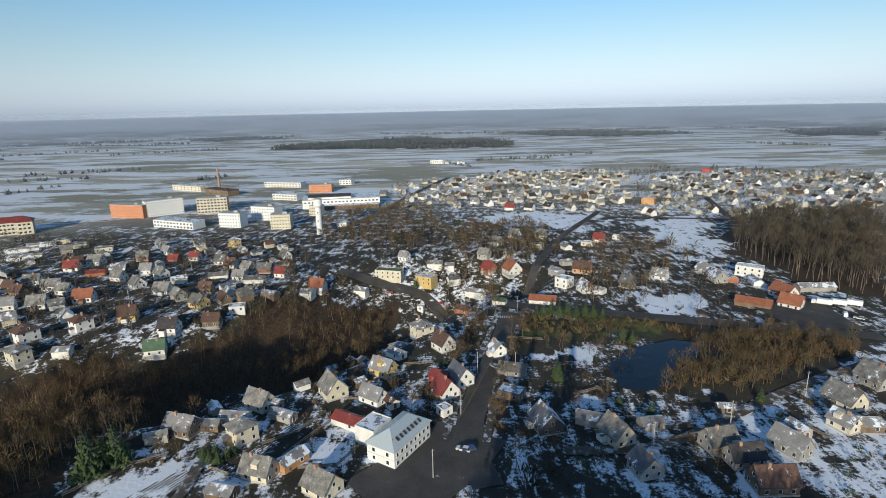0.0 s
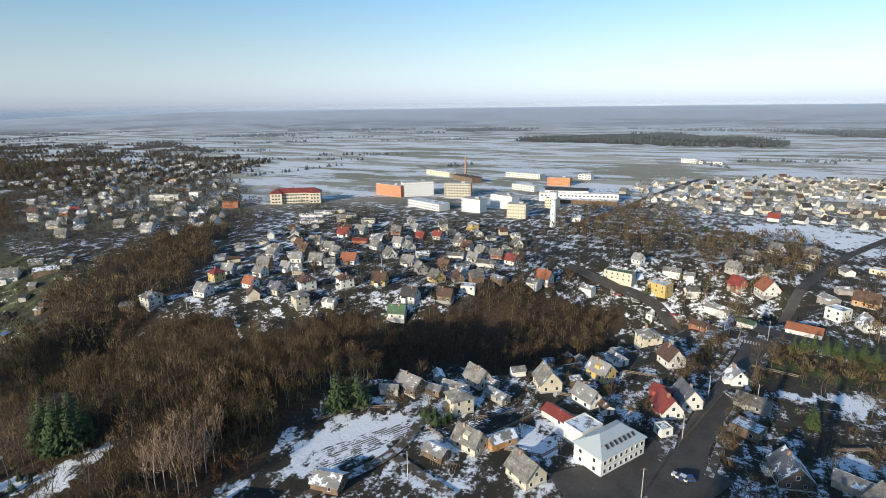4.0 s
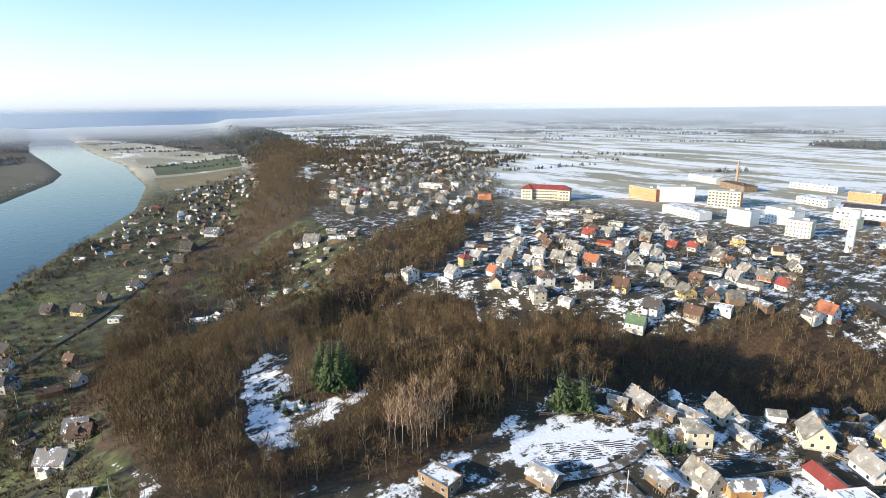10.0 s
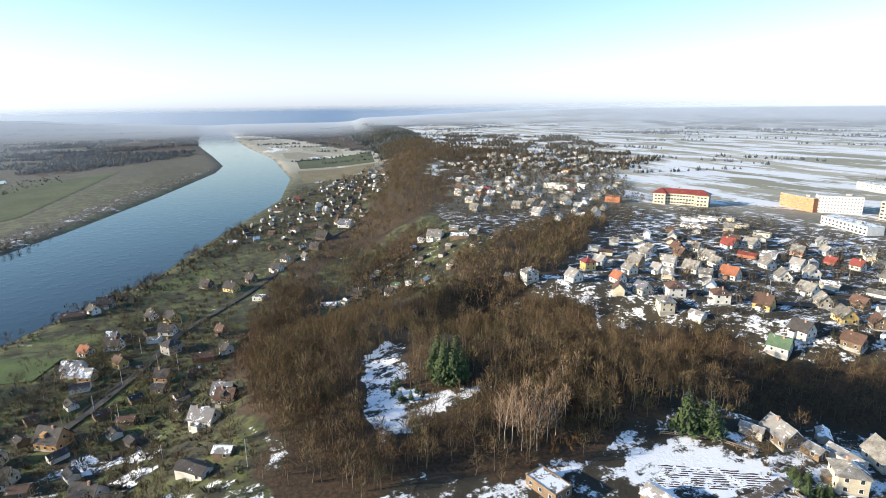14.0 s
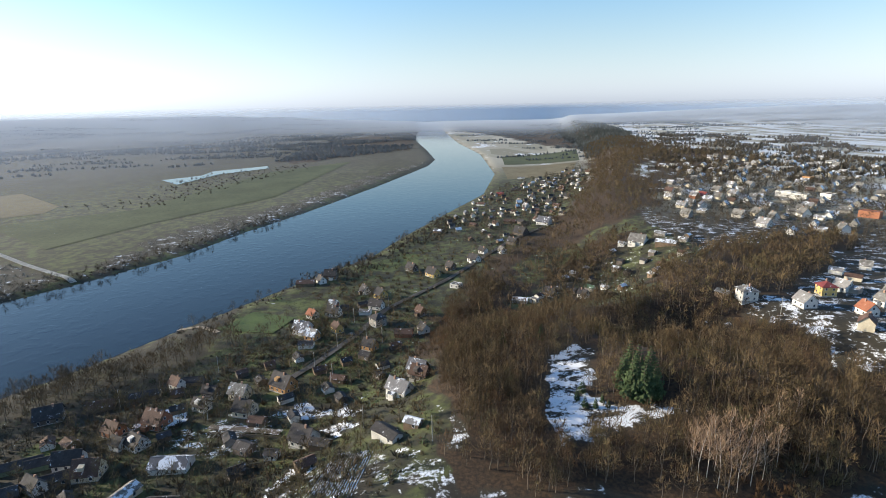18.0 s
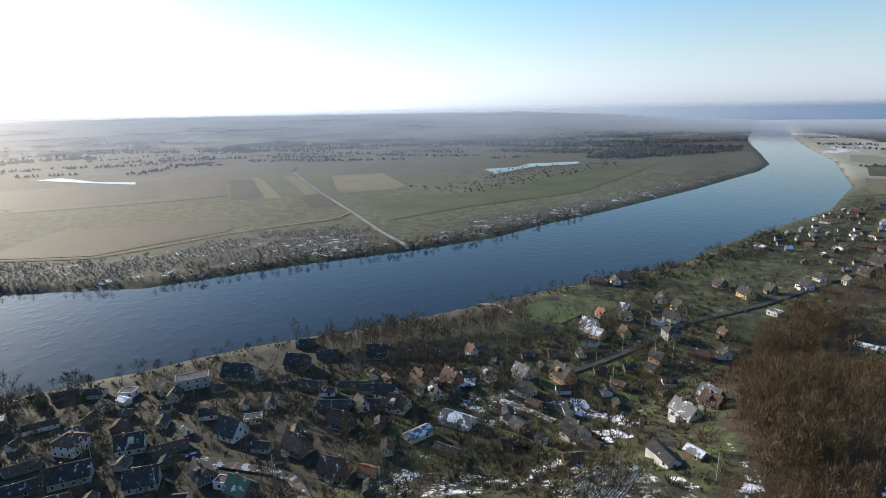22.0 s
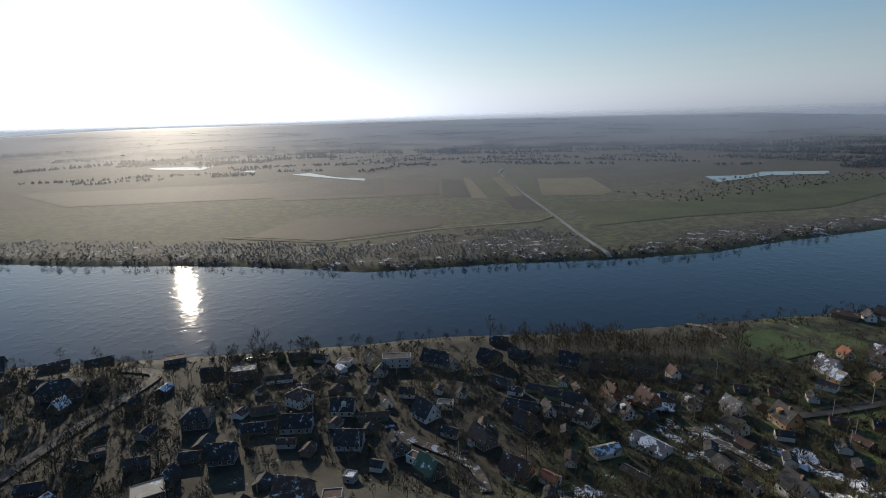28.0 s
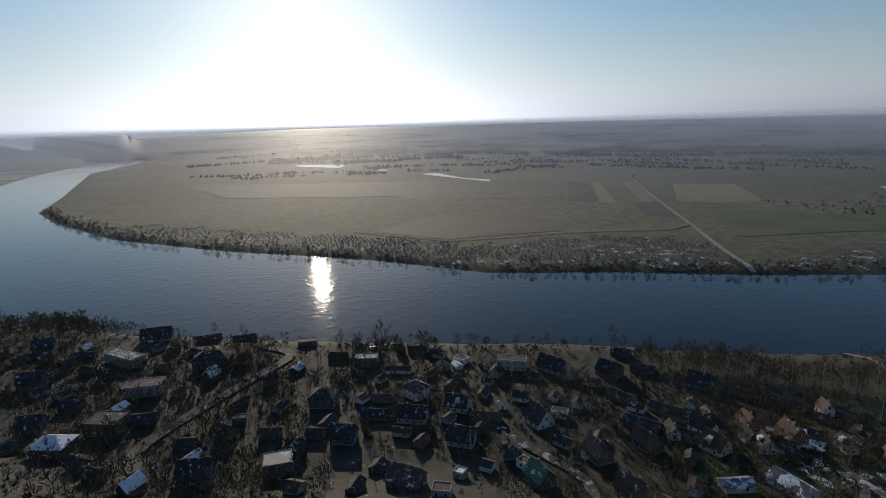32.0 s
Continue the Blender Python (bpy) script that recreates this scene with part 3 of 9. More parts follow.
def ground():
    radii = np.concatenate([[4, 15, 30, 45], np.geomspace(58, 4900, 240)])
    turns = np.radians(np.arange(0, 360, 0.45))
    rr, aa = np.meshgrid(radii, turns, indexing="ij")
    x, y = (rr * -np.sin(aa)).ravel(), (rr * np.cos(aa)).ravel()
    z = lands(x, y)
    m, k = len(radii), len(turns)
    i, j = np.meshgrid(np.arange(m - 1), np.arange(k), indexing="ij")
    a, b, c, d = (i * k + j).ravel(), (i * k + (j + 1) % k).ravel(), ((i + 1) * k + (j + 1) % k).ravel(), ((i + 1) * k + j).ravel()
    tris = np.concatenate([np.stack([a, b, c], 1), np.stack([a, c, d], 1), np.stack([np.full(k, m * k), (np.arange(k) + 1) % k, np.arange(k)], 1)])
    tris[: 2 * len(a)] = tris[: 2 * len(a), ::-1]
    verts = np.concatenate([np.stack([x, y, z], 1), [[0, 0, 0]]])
    me = raw_mesh("ground", verts, tris, np.zeros(len(tris)), [GROUND])
    x, y = verts[:, 0], verts[:, 1]
    de, se = off_line(x, y, EDGE)
    dn, sn = off_line(x, y, NEAR_SHORE)
    far = np.hypot(x, y)
    high, over = se > 0, sn < 0
    az = np.degrees(np.arctan2(-x, y))
    # more snow far off, below the bluff and over the river, partly imitates haze
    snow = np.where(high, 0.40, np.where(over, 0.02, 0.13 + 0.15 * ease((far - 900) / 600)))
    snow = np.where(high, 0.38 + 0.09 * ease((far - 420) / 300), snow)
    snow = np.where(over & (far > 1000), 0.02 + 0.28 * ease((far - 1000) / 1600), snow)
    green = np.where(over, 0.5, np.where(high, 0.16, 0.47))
    # far valley ground loses green and pales, in place of haze
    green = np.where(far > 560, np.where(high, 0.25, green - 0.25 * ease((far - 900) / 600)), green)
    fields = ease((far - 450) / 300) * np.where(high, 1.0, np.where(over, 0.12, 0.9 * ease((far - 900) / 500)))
    green = np.where(~high & ~over & (y < -110) & (far < 700), 0.24, green)
    litter = np.zeros(len(x))
    wx, wy = stray(x, y)
    for name, ring in WOODS.items():
        if name in OPEN_WOODS:
            continue
        hit = inside(wx, wy, ring)
        snow[hit], green[hit], litter[hit], fields[hit] = np.where(far[hit] > 900, 0.2, 0.05), 0.05, 1.0, 0.0
    for name in ("shore_scrub", "shore_scrub_b", "shore_scrub_c"):
        hit = inside(wx, wy, WOODS[name])
        snow[hit], green[hit] = 0.30, 0.1
    for ring in [CLEARING] + SNOW_YARDS:
        hit = inside(wx, wy, ring)
        snow[hit], litter[hit], green[hit] = 0.5 if ring is CLEARING else 0.62, 0.0, 0.1
    for ring, amount in PLOTS:
        hit = inside(wx, wy, ring)
        snow[hit], litter[hit] = amount, 0.0
    for ring in GREENS:
        hit = inside(wx, wy, ring)
        green[hit], snow[hit] = 1.0, 0.0
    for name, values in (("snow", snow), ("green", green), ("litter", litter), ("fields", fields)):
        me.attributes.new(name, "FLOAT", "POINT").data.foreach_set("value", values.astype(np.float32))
    return tagged(new("ground", me), "frosty ground of fields, gardens and slopes under patchy snow", "ground", kind="structure")


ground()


def water_sheet(name, ring, z, label, cat="water"):
    bm = bmesh.new()
    f = bm.faces.new([bm.verts.new((px, py, z)) for px, py in ring])
    if f.normal.z == 0:
        f.normal_update()
    if f.normal.z < 0:
        f.normal_flip()
    bmesh.ops.triangulate(bm, faces=bm.faces[:])
    return tagged(part(name, bm, WATER), label, cat, kind="structure")


water_sheet("water", NEAR_SHORE + FAR_SHORE[::-1], RIVER_Z, "wide calm blue river between low wooded banks", "river")


def haze_sheet():
    """A translucent sheet standing in for haze over the far fields and the river plain, thicker with every kilometre.
    """
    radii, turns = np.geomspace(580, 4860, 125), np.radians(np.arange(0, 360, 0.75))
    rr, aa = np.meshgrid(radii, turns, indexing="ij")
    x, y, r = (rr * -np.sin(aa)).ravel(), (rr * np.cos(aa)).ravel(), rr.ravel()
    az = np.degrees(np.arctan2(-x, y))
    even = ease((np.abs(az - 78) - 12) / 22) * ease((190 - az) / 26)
    even = np.maximum(even, 0.85 * ease((r - 1900) / 1300))  # the sheet is left clear over the near river bends
    # thicker towards the sun, in place of the glare in the haze
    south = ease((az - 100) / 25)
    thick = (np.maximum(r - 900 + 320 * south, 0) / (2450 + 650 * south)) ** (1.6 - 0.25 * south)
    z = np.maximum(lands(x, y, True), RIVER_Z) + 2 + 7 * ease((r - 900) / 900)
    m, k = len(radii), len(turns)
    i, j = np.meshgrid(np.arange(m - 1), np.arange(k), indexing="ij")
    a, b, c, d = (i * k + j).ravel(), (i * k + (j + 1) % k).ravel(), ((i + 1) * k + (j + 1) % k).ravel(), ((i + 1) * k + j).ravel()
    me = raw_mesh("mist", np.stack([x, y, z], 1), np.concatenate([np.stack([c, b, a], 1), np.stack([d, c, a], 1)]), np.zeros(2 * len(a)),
                  [haze_shader("low_mist", (0.42, 0.51, 0.63), 0.42)])
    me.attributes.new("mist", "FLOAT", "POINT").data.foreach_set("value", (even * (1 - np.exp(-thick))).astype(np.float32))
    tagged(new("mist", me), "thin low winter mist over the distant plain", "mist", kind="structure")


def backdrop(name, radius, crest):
    """A translucent ring standing in for haze at the horizon, which thins out upwards into the sky."""
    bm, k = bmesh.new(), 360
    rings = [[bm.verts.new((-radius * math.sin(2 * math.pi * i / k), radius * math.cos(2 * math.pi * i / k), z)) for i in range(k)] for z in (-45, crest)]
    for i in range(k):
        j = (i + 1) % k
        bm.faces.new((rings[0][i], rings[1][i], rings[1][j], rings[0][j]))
    tagged(part(name, bm, haze_shader(name + "_mist", (0.68, 0.75, 0.86), 0.0, 62, crest)), "misty bluish distance along the flat horizon", "backdrop", kind="structure")


haze_sheet()
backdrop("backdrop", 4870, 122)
ROAD_LINES = []


def strip(name, line, width, material, label, lift=0.12):
    """A road laid along a line over the land."""
    pts = []
    for (ax, ay), (bx, by) in zip(line, line[1:]):
        k = max(1, int(math.hypot(bx - ax, by - ay) / 5))
        pts += [(ax + (bx - ax) * i / k, ay + (by - ay) * i / k) for i in range(k)]
    pts.append(line[-1])
    p = np.array(pts, float)
    for _ in range(6):
        p[1:-1] = (p[:-2] + 2 * p[1:-1] + p[2:]) / 4
    ROAD_LINES.append((line, width))
    d = np.gradient(p, axis=0)
    d /= np.linalg.norm(d, axis=1, keepdims=True) + 1e-9
    n = np.stack([-d[:, 1], d[:, 0]], 1)
    rows = []
    for s in (-0.5, -0.17, 0.17, 0.5):
        q = p + n * width * s
        rows.append(np.c_[q, lands(q[:, 0], q[:, 1]) + lift + 0.0006 * np.hypot(q[:, 0], q[:, 1])])
    top = np.stack([r[:, 2] for r in rows]).max(0)
    bm = bmesh.new()
    grid = [[bm.verts.new((r[i, 0], r[i, 1], 0.5 * top[i] + 0.5 * r[i, 2])) for r in rows] for i in range(len(p))]
    for g, h in zip(grid, grid[1:]):
        for k in range(3):
            bm.faces.new((g[k], g[k + 1], h[k + 1], h[k]))
    bmesh.ops.solidify(bm, geom=bm.faces[:], thickness=-0.1)
    bmesh.ops.recalc_face_normals(bm, faces=bm.faces[:])
    return tagged(part(name, bm, material), label, "road", kind="structure")


strip("road", [(11, 126), (5, 147), (12, 178), (24, 218), (33, 254)], 9, ASPHALT, "dark asphalt street through the town", 0.12)
strip("road", [(-20, 120), (-7, 132), (4, 144), (7, 153)], 26, ASPHALT, "dark asphalt street through the town", 0.15)
strip("road", [(189, 216), (134, 233), (81, 250), (30, 265), (-9, 334), (-38, 331), (-67, 335)], 9, ASPHALT, "dark asphalt street through the town", 0.18)
strip("road", [(30, 265), (60, 337), (97, 421), (150, 511)], 6, ASPHALT, "dark asphalt street through the town", 0.21)
strip("road", [(152, 483), (227, 468), (296, 451), (352, 462), (360, 431)], 5, ASPHALT, "dark asphalt street through the town", 0.24)
strip("road", [(284, 578), (254, 472)], 6, ASPHALT, "dark asphalt street through the town", 0.27)
strip("road", [(-89, 449), (-59, 536), (-35, 641), (10, 790)], 7, ASPHALT, "dark asphalt street through the town", 0.30)
strip("road", [(35, 141), (52, 140), (65, 141), (89, 155), (123, 174), (153, 188), (171, 194)], 4, DIRT, "frozen dirt lane between the gardens", 0.33)
strip("road", [(-85, 95), (-80, 106), (-71, 119), (-70, 131), (-73, 139)], 3.4, DIRT, "frozen dirt lane between the gardens", 0.36)
strip("road", [(-71, 119), (-58, 114), (-49, 111)], 3, DIRT, "frozen dirt lane between the gardens", 0.39)
strip("road", [(-202, 236), (-186, 250), (-148, 276), (-134, 337), (-103, 393)], 5, ASPHALT, "dark asphalt street through the town", 0.42)
strip("road", [(-297, 349), (-218, 320), (-152, 304), (-134, 337)], 4, ASPHALT, "dark asphalt street through the town", 0.45)
strip("road", [(-240, -56), (-255, -45), (-290, -26), (-338, -8), (-368, 15), (-424, 56), (-500, 109), (-545, 154)], 4, ASPHALT, "dark asphalt street through the town", 0.48)
strip("road", [(-116, -162), (-118, -146), (-125, -122), (-113, -108)], 4, DIRT, "frozen dirt lane between the gardens", 0.51)
strip("road", [(-205, -80), (-195, -49)], 3.5, DIRT, "frozen dirt lane between the gardens", 0.54)
strip("road", [(16, -207), (21, -225), (-3, -248), (-44, -284), (-68, -303), (-49, -325)], 6, ASPHALT, "dark asphalt street through the town", 0.57)
strip("road", [(-444, -262), (-492, -325), (-577, -425), (-697, -572), (-822, -717), (-939, -851), (-1010, -900)], 5, PALE, "straight pale frosty road across the meadows", 0.60)
strip("road", [(-578, -424), (-530, -416), (-468, -452), (-414, -478), (-346, -495), (-291, -514), (-220, -631)], 3, SAND, "pale sandy track over open land", 0.63)
strip("road", [(-333, -145), (-337, -131), (-319, -111)], 3.5, SAND, "pale sandy track over open land", 0.1)
strip("road", [(155, 242), (173, 245), (188, 243)], 40, ASPHALT, "dark asphalt street through the town", 0.69)
strip("pavement", [(12, 146), (18, 177), (29, 216), (39, 252)], 2.4, VERGE, "narrow snowy pavement beside the street", 0.32)
strip("pavement", [(-1, 148), (6, 180), (18, 219), (27, 255)], 2.4, VERGE, "narrow snowy pavement beside the street", 0.32)


def patch(name, ring, material, label, lift=0.25):
    """A field laid over the land."""
    bm = bmesh.new()
    bm.faces.new([bm.verts.new((px, py, 0)) for px, py in ring])
    bmesh.ops.triangulate(bm, faces=bm.faces[:])
    for _ in range(3):
        bmesh.ops.subdivide_edges(bm, edges=bm.edges[:], cuts=1, use_grid_fill=True)
    for v in bm.verts:
        v.co.z = land(v.co.x, v.co.y) + lift
    for f in bm.faces:
        f.normal_update()
        if f.normal.z < 0:
            f.normal_flip()
    return tagged(part(name, bm, material), label, "field", kind="structure")


patch("field", [(-595, -663), (-773, -861), (-791, -819), (-624, -625)], SOIL["dark_soil"], "dark ploughed field on the flat river plain", 0.15)
patch("field", [(-820, -846), (-826, -832), (-640, -603), (-625, -623)], SOIL["stubble"], "pale stubble field on the flat river plain", 0.17)
patch("field", [(-828, -827), (-852, -793), (-665, -574), (-640, -602)], SOIL["winter_green"], "green winter crop field on the flat river plain", 0.19)
patch("field", [(-853, -791), (-883, -796), (-692, -573), (-670, -578)], SOIL["stubble"], "pale stubble field on the flat river plain", 0.21)
patch("field", [(-655, -583), (-699, -573), (-610, -469), (-582, -496)], SOIL["dark_soil"], "dark ploughed field on the flat river plain", 0.23)
patch("field", [(-906, -797), (-896, -712), (-729, -569), (-633, -474), (-754, -613)], SOIL["winter_green"], "green winter crop field on the flat river plain", 0.25)
patch("field", [(-898, -706), (-973, -628), (-825, -486), (-769, -475), (-715, -552)], SOIL["stubble"], "pale stubble field on the flat river plain", 0.27)
patch("field", [(-353, -675), (-483, -542), (-446, -497), (-423, -488), (-350, -510), (-296, -523), (-241, -613)], SOIL["brown_soil"], "wide brown ploughed field on the flat river plain", 0.29)
patch("field", [(-477, -1078), (-701, -942), (-755, -858), (-618, -695), (-495, -778), (-392, -863)], SOIL["brown_soil"], "brown ploughed field on the flat river plain", 0.31)
patch("field", [(-684, -490), (-774, -358), (-1208, -266), (-1398, -106), (-851, -185), (-675, -295), (-555, -348)], SOIL["winter_green"], "green winter crop field on the flat river plain", 0.33)
patch("field", [(-1415, 281), (-1503, 511), (-1223, 424), (-1225, 250)], SOIL["winter_green"], "green winter crop field on the flat river plain", 0.35)
patch("field", [(-1181, 235), (-1192, 407), (-979, 326), (-979, 206)], SOIL["stubble"], "pale stubble field on the flat river plain", 0.37)
patch("field", [(-323, -111), (-352, -98), (-335, -67), (-309, -76)], SOIL["lush_green"], "fresh green meadow on the flat river plain", 0.39)
patch("field", [(-88, -1389), (-712, -988), (-565, -784), (-133, -1086)], SOIL["dark_soil"], "dark ploughed field on the flat river plain", 0.41)
water_sheet("water", [(-623, -1250), (-669, -1245), (-656, -1097), (-681, -1013), (-657, -982), (-639, -1090)], -30.50, "small still pond in a hollow", "pond")
water_sheet("water", [(-598, -1507), (-614, -1437), (-589, -1387), (-577, -1443)], -30.40, "small still pond in a hollow", "pond")
water_sheet("water", [(-1108, -455), (-1170, -399), (-1247, -399), (-1333, -300), (-1278, -285), (-1187, -367), (-1032, -397)], -30.30, "small still pond in a hollow", "pond")
water_sheet("water", [(-450, -1842), (-600, -1706), (-527, -1603), (-445, -1751)], -30.19, "small still pond in a hollow", "pond")
water_sheet("water", [(63, 194), (76, 208), (98, 216), (109, 212), (100, 197), (87, 187), (80, 176), (70, 173), (63, 176)], 0.90, "small still pond in a hollow", "pond")

# ---- houses ----
HOMES = []


def window_mesh(name, w, h):
    """A frame with the pane sunk into it, in one piece."""
    bm = bmesh.new()
    box(bm, 0, -0.02, -0.05, w + 0.2, 0.12, h + 0.2, 0)
    front = min(bm.faces, key=lambda f: f.calc_center_median().y)
    inner = bmesh.ops.inset_region(bm, faces=[front], thickness=0.1, depth=-0.05)
    front.material_index = 1
    me = bpy.data.meshes.new(name)
    bm.to_mesh(me)
    bm.free()
    me.materials.append(WHITE)
    me.materials.append(GLASS)
    return me


def door_mesh():
    bm = bmesh.new()
    box(bm, 0, 0, 0, 1.25, 0.12, 2.2, 1)
    front = min(bm.faces, key=lambda f: f.calc_center_median().y)
    bmesh.ops.inset_region(bm, faces=[front], thickness=0.12, depth=-0.04)
    front.material_index = 0
    me = bpy.data.meshes.new("door")
    bm.to_mesh(me)
    bm.free()
    me.materials.append(DOOR)
    me.materials.append(WHITE)
    return me


PANE, PANE_WIDE, DOORS = window_mesh("window", 0.85, 1.1), window_mesh("window_wide", 1.9, 1.4), door_mesh()
WALL_WORD = {"w": "white plastered", "c": "cream plastered", "y": "yellow", "o": "ochre boarded", "b": "red brick", "g": "grey rendered", "n": "brown timber",
             "d": "dark timber", "r": "red boarded", "G": "green boarded"}
ROOF_WORD = {"g": "grey fibre-cement roof", "s": "snow-covered roof", "r": "red sheet roof", "o": "orange tiled roof", "d": "dark roof", "n": "brown tiled roof",
             "G": "green sheet roof", "B": "half snow-covered slate roof", "c": "cream felt roof"}
KIND = {"H": ("house", "steep gabled"), "P": ("house", "square hip-roofed"), "F": ("building", "flat-roofed"), "S": ("shed", "low gabled")}


def gable_roof(w, l, h, rise, eave, thick):
    """Two sloping slabs that meet at the ridge, along y."""
    bm = bmesh.new()
    sl = rise / (w / 2)
    ew, el, zt = w / 2 + eave, l / 2 + eave, thick * math.hypot(1, sl)
    for s in (-1, 1):
        pts = [(0, -el, h + rise), (0, el, h + rise), (s * ew, el, h - eave * sl), (s * ew, -el, h - eave * sl)]
        pts += [(px, py, pz + zt) for px, py, pz in pts]
        solid(bm, pts, [(0, 1, 2, 3), (7, 6, 5, 4), (0, 4, 5, 1), (1, 5, 6, 2), (2, 6, 7, 3), (3, 7, 4, 0)])
    bmesh.ops.recalc_face_normals(bm, faces=bm.faces[:])
    box(bm, 0, 0, h + rise + zt - 0.06, 0.28, 2 * el, 0.12)
    return bm


def gable_walls(w, l, h, rise):
    bm = bmesh.new()
    a, b, d = w / 2, l / 2, -2.2
    pts = [(-a, -b, d), (a, -b, d), (a, b, d), (-a, b, d), (-a, -b, h), (a, -b, h), (a, b, h), (-a, b, h), (0, -b, h + rise), (0, b, h + rise)]
    solid(bm, pts, [(3, 2, 1, 0), (0, 1, 5, 8, 4), (2, 3, 7, 9, 6), (1, 2, 6, 5), (3, 0, 4, 7), (4, 8, 9, 7), (8, 5, 6, 9)])
    bmesh.ops.recalc_face_normals(bm, faces=bm.faces[:])
    return bm


def hip_roof(w, l, h, rise, eave):
    bm = bmesh.new()
    a, b, r = w / 2 + eave, l / 2 + eave, max(0.3, (l - w) / 2 + 0.3)
    z0, z1 = h - 0.1, h + 0.12
    solid(bm, [(-a, -b, z0), (a, -b, z0), (a, b, z0), (-a, b, z0), (-a, -b, z1), (a, -b, z1), (a, b, z1), (-a, b, z1), (0, -r, h + rise), (0, r, h + rise)],
          [(3, 2, 1, 0), (0, 1, 5, 4), (1, 2, 6, 5), (2, 3, 7, 6), (3, 0, 4, 7), (4, 5, 8), (5, 6, 9, 8), (6, 7, 9), (7, 4, 8, 9)])
    bmesh.ops.recalc_face_normals(bm, faces=bm.faces[:])
    return bm


def openings(parent, w, l, h, gable, floors, rng):
    """Windows on four walls, one row a floor, and a door on a long side."""
    for side, half, run in ((0, w / 2, l), (180, w / 2, l), (90, l / 2, w), (270, l / 2, w)):
        long_side = side in (0, 180)
        count = max(1, int(run / 3.1))
        for fl in range(floors):
            for i in range(count):
                u = (i + 0.5) * run / count - run / 2
                m = pose(0, 0, 0, 0, 0, side + 90) @ pose(u, -half - 0.03, 0.95 + 2.7 * fl)
                if fl == 0 and i == count // 2 and side == 0:
                    shared("door", DOORS, parent, pose(0, 0, 0, 0, 0, side + 90) @ pose(u, -half - 0.05, 0.4))
                else:
                    shared("window", PANE, parent, m)
        if gable > 2.6 and not long_side:
            shared("window", PANE, parent, pose(0, 0, 0, 0, 0, side + 90) @ pose(0, -half - 0.03, h + 0.35))


